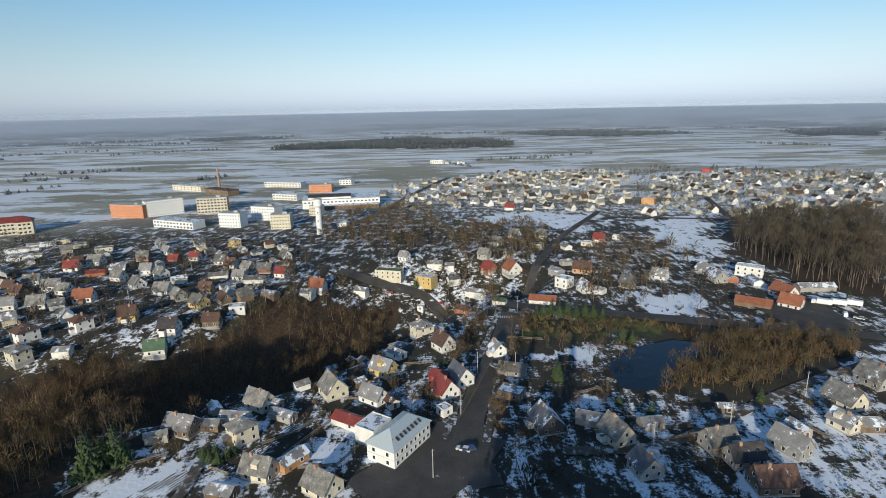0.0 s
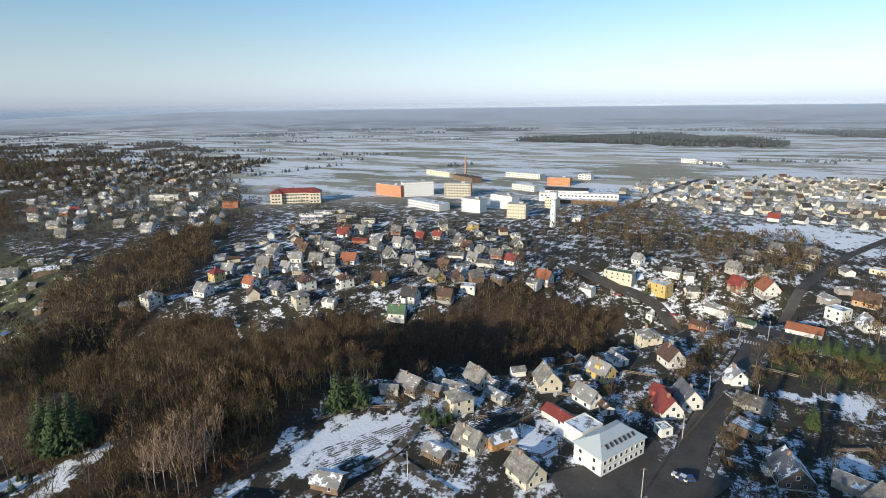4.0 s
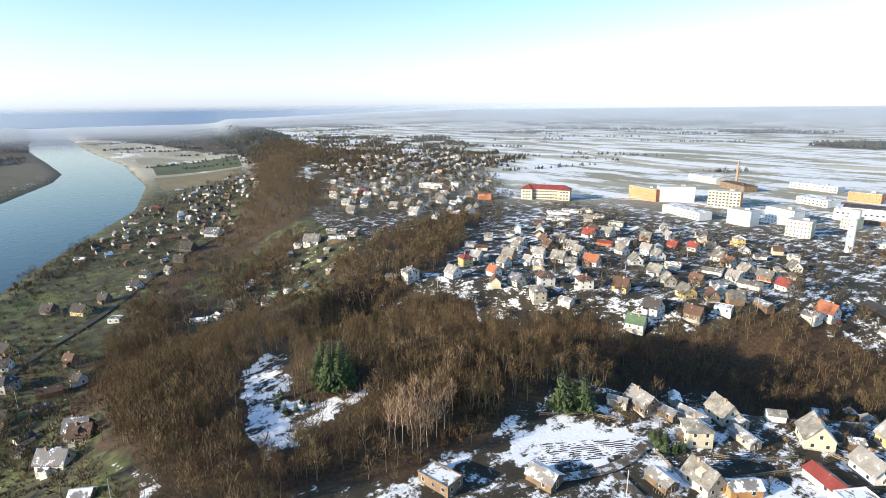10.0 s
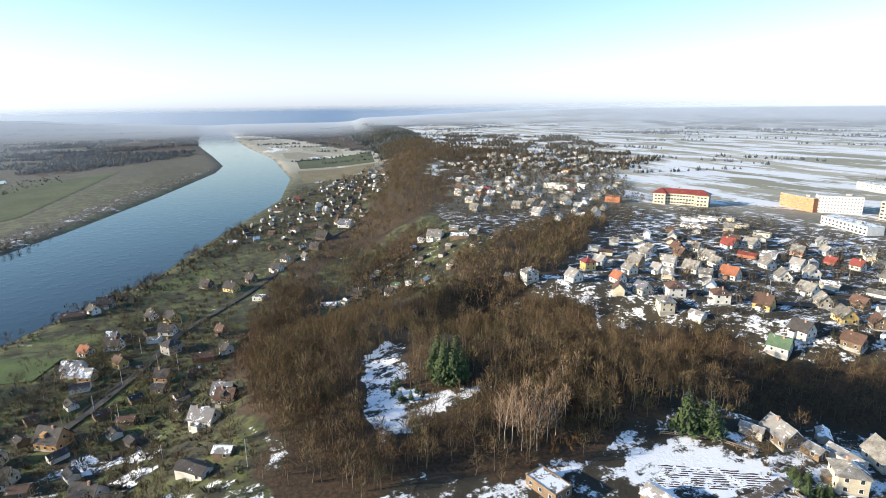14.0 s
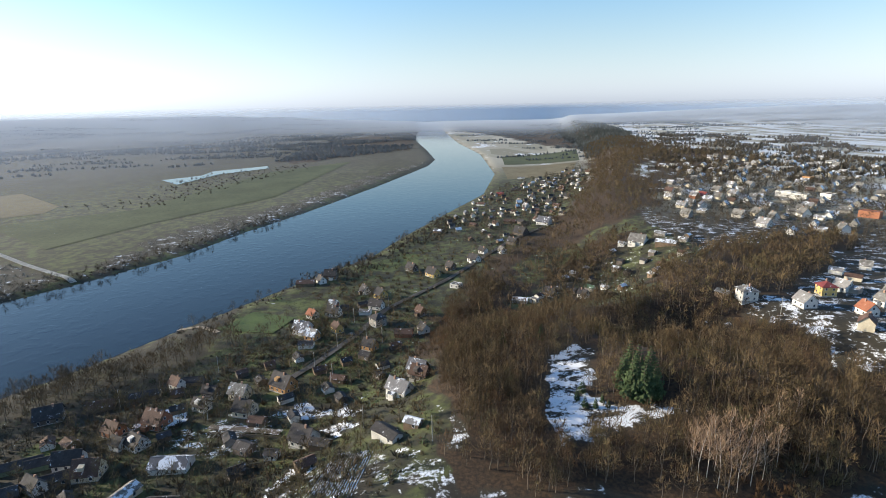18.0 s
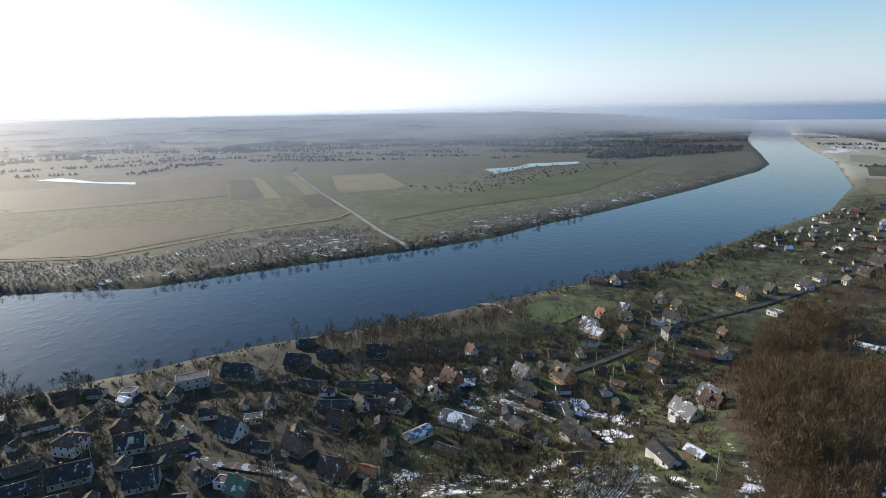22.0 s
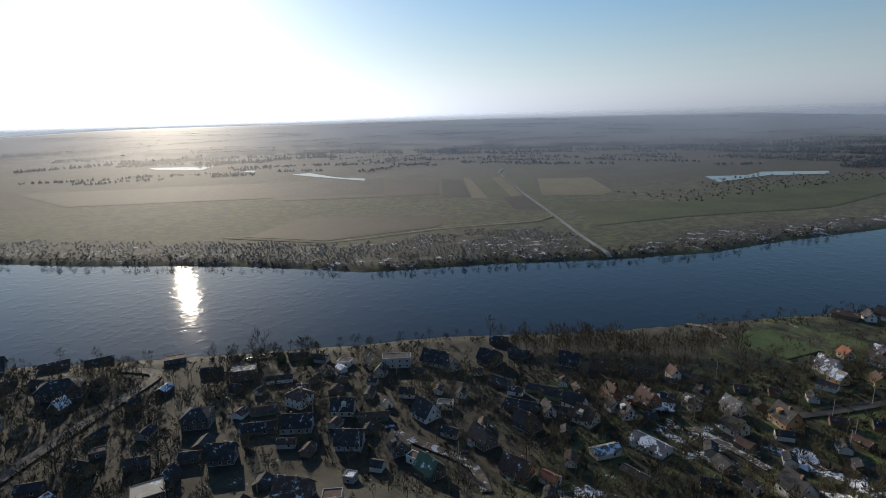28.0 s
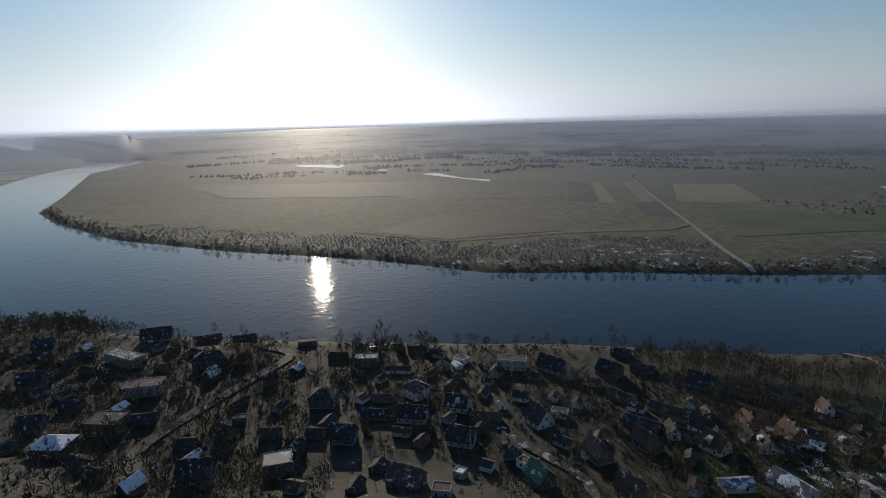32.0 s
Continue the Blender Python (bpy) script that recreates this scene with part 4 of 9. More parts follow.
def house(kind, x, y, turn, w, l, wall, roof, group, near=1, dy=0.0):
    rng = random.Random(int(x * 7 + y * 13))
    name, form = KIND[kind]
    z = land(x, y)
    label = f"{form} {WALL_WORD[wall]} {name} with {ROOF_WORD[roof]}"
    top = tagged(new(name), label, "shed" if kind == "S" else "house" if kind in "HP" else "building", group)
    top.matrix_basis = pose(x, y, z, 0, 0, turn)
    HOMES.append((x, y, 0.5 * math.hypot(w, l) + 1.0))
    if kind == "H":
        h, rise = 2.9 + rng.random() * 0.7, w * (0.48 + 0.1 * rng.random())
        part("wall", gable_walls(w, l, h, rise), WALL[wall], top)
        part("roof", gable_roof(w, l, h, rise, 0.5, 0.18), ROOF[roof], top)
    elif kind == "S":
        h, rise = 2.2 + rng.random() * 0.4, w * 0.27
        part("wall", gable_walls(w, l, h, rise), WALL[wall], top)
        part("roof", gable_roof(w, l, h, rise, 0.35, 0.14), ROOF[roof], top)
    elif kind == "P":
        h, rise = 5.3, w * 0.33
        bm = bmesh.new()
        box(bm, 0, 0, -2.2, w, l, h + 2.2)
        part("wall", bm, WALL[wall], top)
        part("roof", hip_roof(w, l, h, rise, 0.6), ROOF[roof], top)
    else:
        h, rise = (2.8 if w < 6.5 else 5.6), 0.0
        bm = bmesh.new()
        box(bm, 0, 0, -2.2, w, l, h + 2.2)
        for sx, sy, bx, by in ((0, -1, w, 0.3), (0, 1, w, 0.3), (-1, 0, 0.3, l - 0.6), (1, 0, 0.3, l - 0.6)):
            box(bm, sx * (w / 2 - 0.15), sy * (l / 2 - 0.15), h, bx, by, 0.35)
        part("wall", bm, WALL[wall], top)
        bm = bmesh.new()
        box(bm, 0, 0, h + 0.01, w - 0.62, l - 0.62, 0.14)
        part("roof", bm, ROOF[roof], top)
    if kind in "HP":
        bm = bmesh.new()
        cy = l * (0.12 + 0.1 * rng.random()) * rng.choice((-1, 1))
        box(bm, 0.35 * rng.choice((-1, 1)), cy, h + rise - 1.2, 0.65, 0.8, 2.2)
        part("chimney", bm, BRICK, top)
    if near and kind in "HP":
        bm = bmesh.new()
        box(bm, 0, 0, -1.2, w + 0.2, l + 0.2, 1.65)
        part("foundation", bm, CONCRETE, top)
        if rng.random() < 0.6:
            side, u = rng.choice((-1, 1)), rng.uniform(-0.2, 0.2) * l
            bm = bmesh.new()
            box(bm, side * (w / 2 + 0.9), u, -1.2, 1.78, 2.6, 3.3)
            porch = part("porch", bm, WALL[rng.choice((wall, wall, "w", "n"))], top)
            bm = bmesh.new()
            a, e = side * (w / 2 + 0.05), side * (w / 2 + 2.05)
            solid(bm, [(a, u - 1.5, 2.55), (a, u + 1.5, 2.55), (e, u + 1.5, 2.1), (e, u - 1.5, 2.1), (a, u - 1.5, 2.7), (a, u + 1.5, 2.7), (e, u + 1.5, 2.25), (e, u - 1.5, 2.25)],
                  [(0, 1, 2, 3), (7, 6, 5, 4), (0, 4, 5, 1), (1, 5, 6, 2), (2, 6, 7, 3), (3, 7, 4, 0)])
            bmesh.ops.recalc_face_normals(bm, faces=bm.faces[:])
            part("porch_roof", bm, ROOF[roof], porch)
        if near > 1 and kind == "H" and rng.random() < 0.35:
            side, u = rng.choice((-1, 1)), rng.uniform(-0.15, 0.15) * l
            bm = bmesh.new()
            px, zt = side * w * 0.28, h + rise * 0.44
            solid(bm, [(px - side * 1.2, u - 1.0, zt), (px + side * 1.0, u - 1.0, zt - 0.5), (px + side * 1.0, u + 1.0, zt - 0.5), (px - side * 1.2, u + 1.0, zt),
                       (px - side * 1.2, u - 1.0, zt + 1.3), (px + side * 1.0, u - 1.0, zt + 0.9), (px + side * 1.0, u + 1.0, zt + 0.9), (px - side * 1.2, u + 1.0, zt + 1.3)],
                  [(3, 2, 1, 0), (4, 5, 6, 7), (0, 1, 5, 4), (1, 2, 6, 5), (2, 3, 7, 6), (3, 0, 4, 7)])
            bmesh.ops.recalc_face_normals(bm, faces=bm.faces[:])
            part("dormer", bm, WALL[wall], top)
    if near and kind != "S":
        openings(top, w, l, h, rise, 1 if h < 5 else 2, rng)
    elif near > 1:
        shared("door", DOORS, top, pose(0, -l / 2 - 0.05, 0.0))
        shared("window", PANE, top, pose(w / 2 + 0.03, l * 0.2, 0.9, 0, 0, 90))
        shared("window", PANE, top, pose(-w / 2 - 0.03, -l * 0.2, 0.9, 0, 0, -90))
    return top


# terraced old town blocks
house("F", -307.4, 427.2, 116, 6.3, 11.9, "c", "g", "terraced old town blocks", 0)
house("F", -282.3, 411.1, 114, 6.3, 10.5, "c", "g", "terraced old town blocks", 0)
house("F", -255.8, 398.1, 113, 6.3, 11.9, "c", "g", "terraced old town blocks", 1)
house("S", -320.6, 401.6, 119, 3.5, 21, "w", "s", "terraced old town blocks", 0)
house("S", -302.3, 379.7, 119, 3.5, 21, "w", "s", "terraced old town blocks", 0)
house("S", -316.1, 416.5, 117, 3.5, 18.2, "w", "s", "terraced old town blocks", 0)
house("H", -246.8, 347.8, 100, 7.2, 8.8, "w", "r", "terraced old town blocks", 1)
house("H", -239.0, 361.0, 84, 7.2, 9.6, "w", "g", "terraced old town blocks", 1)
house("S", -222.5, 334.1, 109, 4.8, 11.2, "b", "r", "terraced old town blocks", 1)
house("H", -201.3, 322.2, 72, 6.4, 8, "w", "g", "terraced old town blocks", 1)
house("H", -182.1, 308.1, 51, 7.2, 8, "w", "g", "terraced old town blocks", 1)
house("H", -191.0, 336.2, 90, 6.4, 7.2, "w", "s", "terraced old town blocks", 1)
house("H", -177.5, 327.5, 58, 6.4, 8, "w", "g", "terraced old town blocks", 1)
house("H", -210.8, 369.1, 100, 6.3, 7.7, "b", "g", "terraced old town blocks", 1)
house("H", -201.8, 384.8, 68, 5.6, 6.3, "w", "s", "terraced old town blocks", 1)
house("H", -184.6, 360.0, 87, 5.6, 6.3, "b", "r", "terraced old town blocks", 1)
house("H", -173.0, 366.2, 85, 5.6, 7, "w", "r", "terraced old town blocks", 1)
house("H", -150.9, 355.2, 83, 6.3, 7, "w", "g", "terraced old town blocks", 1)
house("P", -159.3, 404.7, 51, 6.3, 7, "y", "s", "terraced old town blocks", 1)
house("H", -140.8, 346.6, 82, 6.4, 7.2, "w", "n", "terraced old town blocks", 1)
house("H", -126.3, 337.3, 61, 6.4, 8, "g", "g", "terraced old town blocks", 1)
house("H", -114.2, 333.5, 89, 6.4, 8.8, "b", "g", "terraced old town blocks", 1)
house("H", -100.5, 323.4, 72, 6.4, 7.2, "w", "r", "terraced old town blocks", 1)
house("S", -139.7, 322.9, 103, 5.6, 11.2, "w", "g", "terraced old town blocks", 1)
house("H", -125.3, 319.0, 81, 5.6, 7.2, "w", "s", "terraced old town blocks", 1)
house("S", -114.1, 313.5, 90, 6.4, 12, "w", "g", "terraced old town blocks", 1)
house("H", -109.7, 364.7, 42, 6.3, 7, "w", "g", "terraced old town blocks", 1)
house("H", -161.0, 296.1, 84, 6.4, 8.8, "w", "g", "terraced old town blocks", 1)
house("H", -146.7, 284.8, 47, 6.4, 8, "g", "g", "terraced old town blocks", 1)
house("H", -130.2, 272.5, 56, 7.2, 8.8, "y", "g", "terraced old town blocks", 1)
house("H", -136.3, 296.8, 85, 5.6, 7.2, "n", "n", "terraced old town blocks", 1)
house("H", -118.9, 277.6, 43, 5.6, 7.2, "n", "n", "terraced old town blocks", 1)
house("F", -109.6, 271.3, 102, 6.4, 8, "w", "s", "terraced old town blocks", 1)
house("S", -97.7, 288.6, 64, 4.8, 9.6, "n", "s", "terraced old town blocks", 1)
house("H", -158.5, 256.1, 102, 7.2, 8, "y", "n", "terraced old town blocks", 1)
house("P", -174.7, 244.5, 56, 8, 8, "w", "n", "terraced old town blocks", 1)
house("P", -193.1, 232.8, 60, 8.8, 8.8, "w", "n", "terraced old town blocks", 1)
house("P", -185.1, 217.3, 60, 7.2, 8, "c", "g", "terraced old town blocks", 1)
house("S", -171.1, 224.3, 97, 4.8, 7.2, "w", "s", "terraced old town blocks", 1)
house("H", -134.6, 248.2, 88, 7.2, 8.8, "w", "d", "terraced old town blocks", 1)
house("H", -135.9, 235.4, 105, 6.4, 8.8, "w", "G", "terraced old town blocks", 1)
house("H", -117.4, 257.0, 95, 6.4, 8, "n", "n", "terraced old town blocks", 1)
house("H", -199.3, 285.6, 100, 8, 9.6, "w", "o", "terraced old town blocks", 1)
house("H", -218.1, 275.9, 103, 7.2, 8.8, "w", "g", "terraced old town blocks", 1)
house("H", -218.9, 298.6, 76, 6.4, 8.8, "w", "g", "terraced old town blocks", 1)
house("H", -231.8, 306.9, 102, 6.4, 9.6, "w", "g", "terraced old town blocks", 1)
house("H", -251.9, 318.5, 103, 6.4, 8.8, "w", "g", "terraced old town blocks", 1)
house("H", -256.6, 307.2, 80, 6.4, 7.2, "n", "n", "terraced old town blocks", 1)
house("H", -244.0, 296.7, 79, 6.4, 7.2, "n", "n", "terraced old town blocks", 1)
house("H", -233.4, 274.2, 110, 5.6, 7.2, "w", "s", "terraced old town blocks", 1)
house("H", -75.4, 308.9, 74, 7.2, 8.8, "w", "o", "terraced old town blocks", 1)
house("S", -79.4, 300.1, 75, 6.4, 7.2, "w", "s", "terraced old town blocks", 1)
house("S", -51.7, 322.9, 69, 5.6, 8, "w", "s", "terraced old town blocks", 1)
house("F", -35.3, 339.5, 76, 7.2, 17.6, "c", "G", "terraced old town blocks", 1)
house("F", -11.4, 342.0, 62, 8.8, 12, "y", "s", "terraced old town blocks", 1)
house("H", -26.6, 358.1, 59, 5.6, 6.3, "w", "s", "terraced old town blocks", 1)
house("S", -5.7, 356.9, 81, 6.4, 10.4, "w", "g", "terraced old town blocks", 1)
house("S", 4.3, 357.5, 79, 4.8, 6.4, "w", "s", "terraced old town blocks", 1)
house("H", 30.7, 352.8, 45, 7.2, 8, "b", "r", "terraced old town blocks", 1)
house("H", 45.3, 343.8, 22, 9.6, 10.4, "w", "o", "terraced old town blocks", 1)
house("H", 40.4, 391.7, 49, 6.3, 7.7, "w", "g", "terraced old town blocks", 1)
house("H", 56.1, 411.9, 42, 7, 7.7, "w", "g", "terraced old town blocks", 1)
house("H", 76.0, 409.2, 59, 6.3, 7, "c", "g", "terraced old town blocks", 1)
house("F", 69.0, 381.8, 60, 5.6, 7, "c", "g", "terraced old town blocks", 1)
house("F", 105.8, 384.1, 55, 6.3, 8.4, "c", "s", "terraced old town blocks", 1)
house("H", 28.7, 365.6, 56, 6.3, 7.7, "g", "g", "terraced old town blocks", 1)
house("S", 20.9, 339.1, 66, 6.4, 12.8, "w", "s", "terraced old town blocks", 1)
house("S", 28.9, 267.3, 64, 4, 7.2, "w", "G", "terraced old town blocks", 1)
house("S", 51.5, 267.6, 74, 7.2, 13.6, "w", "o", "terraced old town blocks", 1)
house("F", 68.2, 292.6, 47, 7.2, 8, "w", "s", "terraced old town blocks", 1)
house("H", 85.1, 318.7, 60, 7.2, 10.4, "o", "n", "terraced old town blocks", 1)
house("H", 77.7, 283.4, 15, 6.4, 8, "w", "s", "terraced old town blocks", 1)
house("S", 69.0, 316.7, 33, 6.4, 8, "g", "s", "terraced old town blocks", 1)
house("P", -10.6, 234.2, 33, 8, 8.8, "c", "g", "terraced old town blocks", 2)
house("S", -23.4, 277.6, 65, 5.6, 8, "w", "s", "terraced old town blocks", 1)
house("H", -0.7, 214.1, 35, 7.2, 8, "w", "n", "terraced old town blocks", 2)
house("S", -20.3, 207.5, 46, 4.8, 8, "w", "s", "terraced old town blocks", 2)
house("F", -14.7, 322.6, 73, 4, 4, "w", "s", "terraced old town blocks", 1)
house("S", -6.8, 253.5, 77, 7.2, 11.2, "w", "s", "terraced old town blocks", 2)
house("S", 9.5, 256.4, 58, 4.8, 7.2, "b", "n", "terraced old town blocks", 2)
house("H", 21.6, 207.6, 19, 5.6, 6.4, "w", "s", "terraced old town blocks", 2)
house("S", 25.9, 191.4, 72, 7.2, 10.4, "g", "g", "terraced old town blocks", 2)
house("F", 23.2, 173.6, 62, 6.4, 8.8, "n", "s", "terraced old town blocks", 2)
# near street below the square
house("F", -22.9, 150.0, 148, 7.4, 9, "w", "s", "near street below the square", 0)
house("H", -84.5, 154.2, 74, 6.4, 9.6, "n", "s", "near street below the square", 2)
house("S", -76.6, 156.6, 86, 4, 6.4, "n", "s", "near street below the square", 2)
house("S", -90.2, 148.7, 111, 3.2, 6.4, "g", "s", "near street below the square", 2)
house("P", -64.3, 150.9, 48, 7.2, 7.2, "c", "g", "near street below the square", 2)
house("H", -64.8, 169.7, 61, 6.4, 8.8, "c", "g", "near street below the square", 2)
house("S", -70.3, 161.4, 84, 4, 9.6, "w", "s", "near street below the square", 2)
house("S", -59.8, 169.0, 69, 4, 5.6, "g", "s", "near street below the square", 2)
house("S", -54.6, 162.0, 64, 4, 8.8, "g", "s", "near street below the square", 2)
house("H", -40.8, 177.5, 33, 8, 8.8, "c", "g", "near street below the square", 2)
house("H", -25.6, 171.5, 54, 5.6, 8.8, "w", "s", "near street below the square", 2)
house("S", -19.0, 168.7, 36, 4, 4.8, "w", "n", "near street below the square", 2)
house("S", -31.7, 157.8, 59, 5.6, 11.2, "w", "r", "near street below the square", 2)
house("H", -33.9, 126.0, 55, 7.2, 8.8, "c", "g", "near street below the square", 2)
house("H", -53.2, 133.0, 72, 6.4, 8.8, "c", "g", "near street below the square", 2)
house("S", -45.4, 138.0, 143, 4.8, 8.8, "o", "s", "near street below the square", 2)
house("S", -60.5, 124.8, 76, 4.8, 7.2, "n", "s", "near street below the square", 2)
house("S", -81.8, 101.5, 99, 6.4, 8, "n", "s", "near street below the square", 2)
house("F", -99.2, 79.0, 101, 6.4, 10.4, "n", "s", "near street below the square", 2)
house("H", -24.2, 192.6, 57, 6.4, 8.8, "y", "s", "near street below the square", 2)
house("H", -0.3, 175.8, 30, 7.2, 8, "w", "r", "near street below the square", 2)
house("F", -0.7, 163.0, 40, 4, 4, "w", "s", "near street below the square", 2)
house("S", -2.0, 186.5, 61, 5.6, 7.2, "r", "r", "near street below the square", 2)
house("H", 5.4, 184.7, 28, 7.2, 8.8, "w", "B", "near street below the square", 2)
house("H", 31.8, 154.1, 13, 8, 9.6, "d", "B", "near street below the square", 2)
house("H", 52.1, 146.5, 20, 7.2, 8.8, "c", "g", "near street below the square", 2)
house("S", 49.2, 155.0, 67, 5.6, 14.4, "g", "s", "near street below the square", 2)
house("S", 64.9, 152.9, 97, 4.8, 7.2, "g", "s", "near street below the square", 2)
house("H", 55.3, 131.3, 12, 7.2, 7.2, "g", "B", "near street below the square", 2)
house("H", 80.8, 141.6, 100, 7.2, 8.8, "g", "g", "near street below the square", 2)
house("H", 84.5, 134.5, 98, 6.4, 9.6, "g", "d", "near street below the square", 2)
house("H", 100.9, 139.3, 24, 6.4, 9.6, "g", "s", "near street below the square", 2)
house("S", 108.8, 148.0, 14, 4, 6.4, "g", "s", "near street below the square", 2)
house("H", 86.2, 123.6, 90, 7.2, 10.4, "n", "n", "near street below the square", 2)
house("H", 134.3, 163.8, 16, 8, 10.4, "c", "g", "near street below the square", 2)
house("H", 124.2, 149.9, 20, 5.6, 7.2, "c", "s", "near street below the square", 2)
house("S", 131.2, 149.7, 84, 5.6, 7.2, "n", "s", "near street below the square", 2)
house("H", 154.8, 176.8, 14, 8, 9.6, "g", "g", "near street below the square", 2)
house("S", 92.2, 160.6, 85, 3.2, 4.8, "n", "s", "near street below the square", 2)
# yard by the cross road
house("H", 157.2, 297.0, 2, 7.2, 9.6, "g", "s", "yard by the cross road", 1)
house("H", 156.9, 312.4, 23, 6.4, 8, "w", "s", "yard by the cross road", 1)
house("F", 181.1, 306.9, 54, 8, 14.4, "w", "s", "yard by the cross road", 1)
house("S", 165.5, 299.3, 351, 5.6, 12.8, "b", "s", "yard by the cross road", 1)
house("S", 175.8, 290.2, 349, 5.6, 9.6, "w", "s", "yard by the cross road", 1)
house("S", 155.5, 256.6, 54, 8, 16, "n", "o", "yard by the cross road", 1)
house("H", 177.7, 268.2, 16, 8, 11.2, "w", "o", "yard by the cross road", 1)
house("H", 172.2, 253.2, 41, 7.2, 9.6, "w", "o", "yard by the cross road", 1)
house("S", 200.8, 278.2, 89, 6.4, 19.2, "g", "s", "yard by the cross road", 1)
house("H", 117.5, 396.4, 58, 6.3, 7.7, "b", "r", "yard by the cross road", 1)
house("F", 132.8, 401.8, 52, 5.6, 6.3, "w", "s", "yard by the cross road", 1)
house("H", 126.3, 303.3, 47, 6.4, 8.8, "w", "s", "yard by the cross road", 1)
house("H", 103.2, 289.7, 40, 6.4, 7.2, "n", "g", "yard by the cross road", 1)
house("S", 84.8, 280.8, 43, 4.8, 6.4, "w", "s", "yard by the cross road", 1)
# houses beyond the fields
house("H", 277.2, 481.7, 340, 7, 8.4, "w", "g", "houses beyond the fields", 0)
house("H", 294.9, 479.6, 338, 7, 8.4, "w", "g", "houses beyond the fields", 0)
house("H", 315.4, 477.4, 337, 7, 8.4, "w", "g", "houses beyond the fields", 0)
house("H", 332.6, 465.3, 24, 6.3, 8.4, "w", "g", "houses beyond the fields", 0)
house("H", 360.6, 469.8, 22, 6.3, 8.4, "w", "s", "houses beyond the fields", 0)
house("H", 370.0, 504.6, 344, 7.7, 8.4, "w", "g", "houses beyond the fields", 0)
house("H", 395.3, 495.7, 21, 7, 8.4, "w", "n", "houses beyond the fields", 0)
house("H", 421.2, 586.5, 344, 7.7, 8.4, "w", "d", "houses beyond the fields", 0)
house("F", 452.5, 574.8, 22, 7.7, 9.8, "w", "s", "houses beyond the fields", 0)
house("H", 399.3, 593.6, 356, 6.3, 8.4, "w", "g", "houses beyond the fields", 0)
house("H", 359.7, 571.5, 28, 6.3, 8.4, "g", "g", "houses beyond the fields", 0)
house("H", 291.2, 535.8, 1, 7, 8.4, "w", "g", "houses beyond the fields", 0)
house("H", 252.9, 497.9, 3, 6.3, 7, "w", "n", "houses beyond the fields", 0)
house("H", 188.9, 503.5, 9, 7.7, 9.1, "w", "g", "houses beyond the fields", 0)
house("F", 210.9, 548.4, 59, 7, 12.6, "o", "s", "houses beyond the fields", 0)
house("H", 383.0, 658.9, 10, 8.4, 9.1, "w", "g", "houses beyond the fields", 0)
house("H", 352.3, 673.4, 2, 7.7, 9.1, "w", "g", "houses beyond the fields", 0)
house("H", 360.5, 714.4, 33, 7, 8.4, "w", "d", "houses beyond the fields", 0)
house("F", 385.9, 791.6, 54, 7, 11.2, "r", "r", "houses beyond the fields", 0)
house("H", 439.6, 781.5, 51, 6.3, 9.8, "b", "g", "houses beyond the fields", 0)
house("H", 399.5, 646.1, 8, 7, 8.4, "w", "g", "houses beyond the fields", 0)
house("H", 541.8, 707.5, 33, 7.7, 11.2, "w", "g", "houses beyond the fields", 0)
house("H", 500.1, 675.0, 33, 7, 9.8, "w", "g", "houses beyond the fields", 0)
house("H", 512.7, 634.2, 1, 8.4, 9.1, "w", "g", "houses beyond the fields", 0)
house("H", 183.4, 556.6, 12, 7.7, 9.8, "w", "g", "houses beyond the fields", 0)
house("F", 221.7, 699.7, 42, 8.4, 12.6, "c", "g", "houses beyond the fields", 0)
house("F", 314.6, 738.8, 57, 6.3, 12.6, "w", "s", "houses beyond the fields", 0)
house("H", 284.5, 626.3, 16, 6.3, 7.7, "w", "g", "houses beyond the fields", 0)
house("F", 288.6, 599.8, 34, 5.6, 6.3, "w", "s", "houses beyond the fields", 0)
house("H", 410.4, 554.0, 23, 6.3, 8.4, "w", "g", "houses beyond the fields", 0)
house("H", 338.7, 566.3, 49, 6.3, 9.8, "n", "s", "houses beyond the fields", 0)
# new streets north of the meadow
house("H", -35.8, 593.7, 33, 7, 8.4, "w", "g", "new streets north of the meadow", 0)
house("H", -21.8, 606.6, 52, 6.3, 8.4, "w", "g", "new streets north of the meadow", 0)
house("H", -11.3, 625.1, 61, 7, 9.1, "w", "s", "new streets north of the meadow", 0)
house("H", 5.3, 639.7, 40, 7, 8.4, "w", "g", "new streets north of the meadow", 0)
house("H", 30.3, 658.2, 37, 7, 8.4, "w", "g", "new streets north of the meadow", 0)
house("H", 10.6, 573.5, 49, 6.3, 8.4, "g", "g", "new streets north of the meadow", 0)
house("H", 34.6, 570.3, 57, 6.3, 8.4, "w", "s", "new streets north of the meadow", 0)
house("H", 48.3, 555.7, 25, 7, 8.4, "w", "g", "new streets north of the meadow", 0)
house("H", 66.9, 530.4, 68, 6.3, 9.1, "w", "r", "new streets north of the meadow", 0)
house("H", 86.3, 529.3, 51, 7, 9.1, "w", "d", "new streets north of the meadow", 0)
house("H", 106.1, 533.0, 39, 7, 8.4, "w", "d", "new streets north of the meadow", 0)
house("H", 125.4, 521.9, 26, 7, 8.4, "w", "g", "new streets north of the meadow", 0)
house("H", 143.1, 519.8, 25, 7, 8.4, "w", "g", "new streets north of the meadow", 0)
house("H", 159.6, 565.9, 34, 7, 9.1, "w", "g", "new streets north of the meadow", 0)
house("H", 181.8, 566.5, 22, 7, 8.4, "w", "g", "new streets north of the meadow", 0)
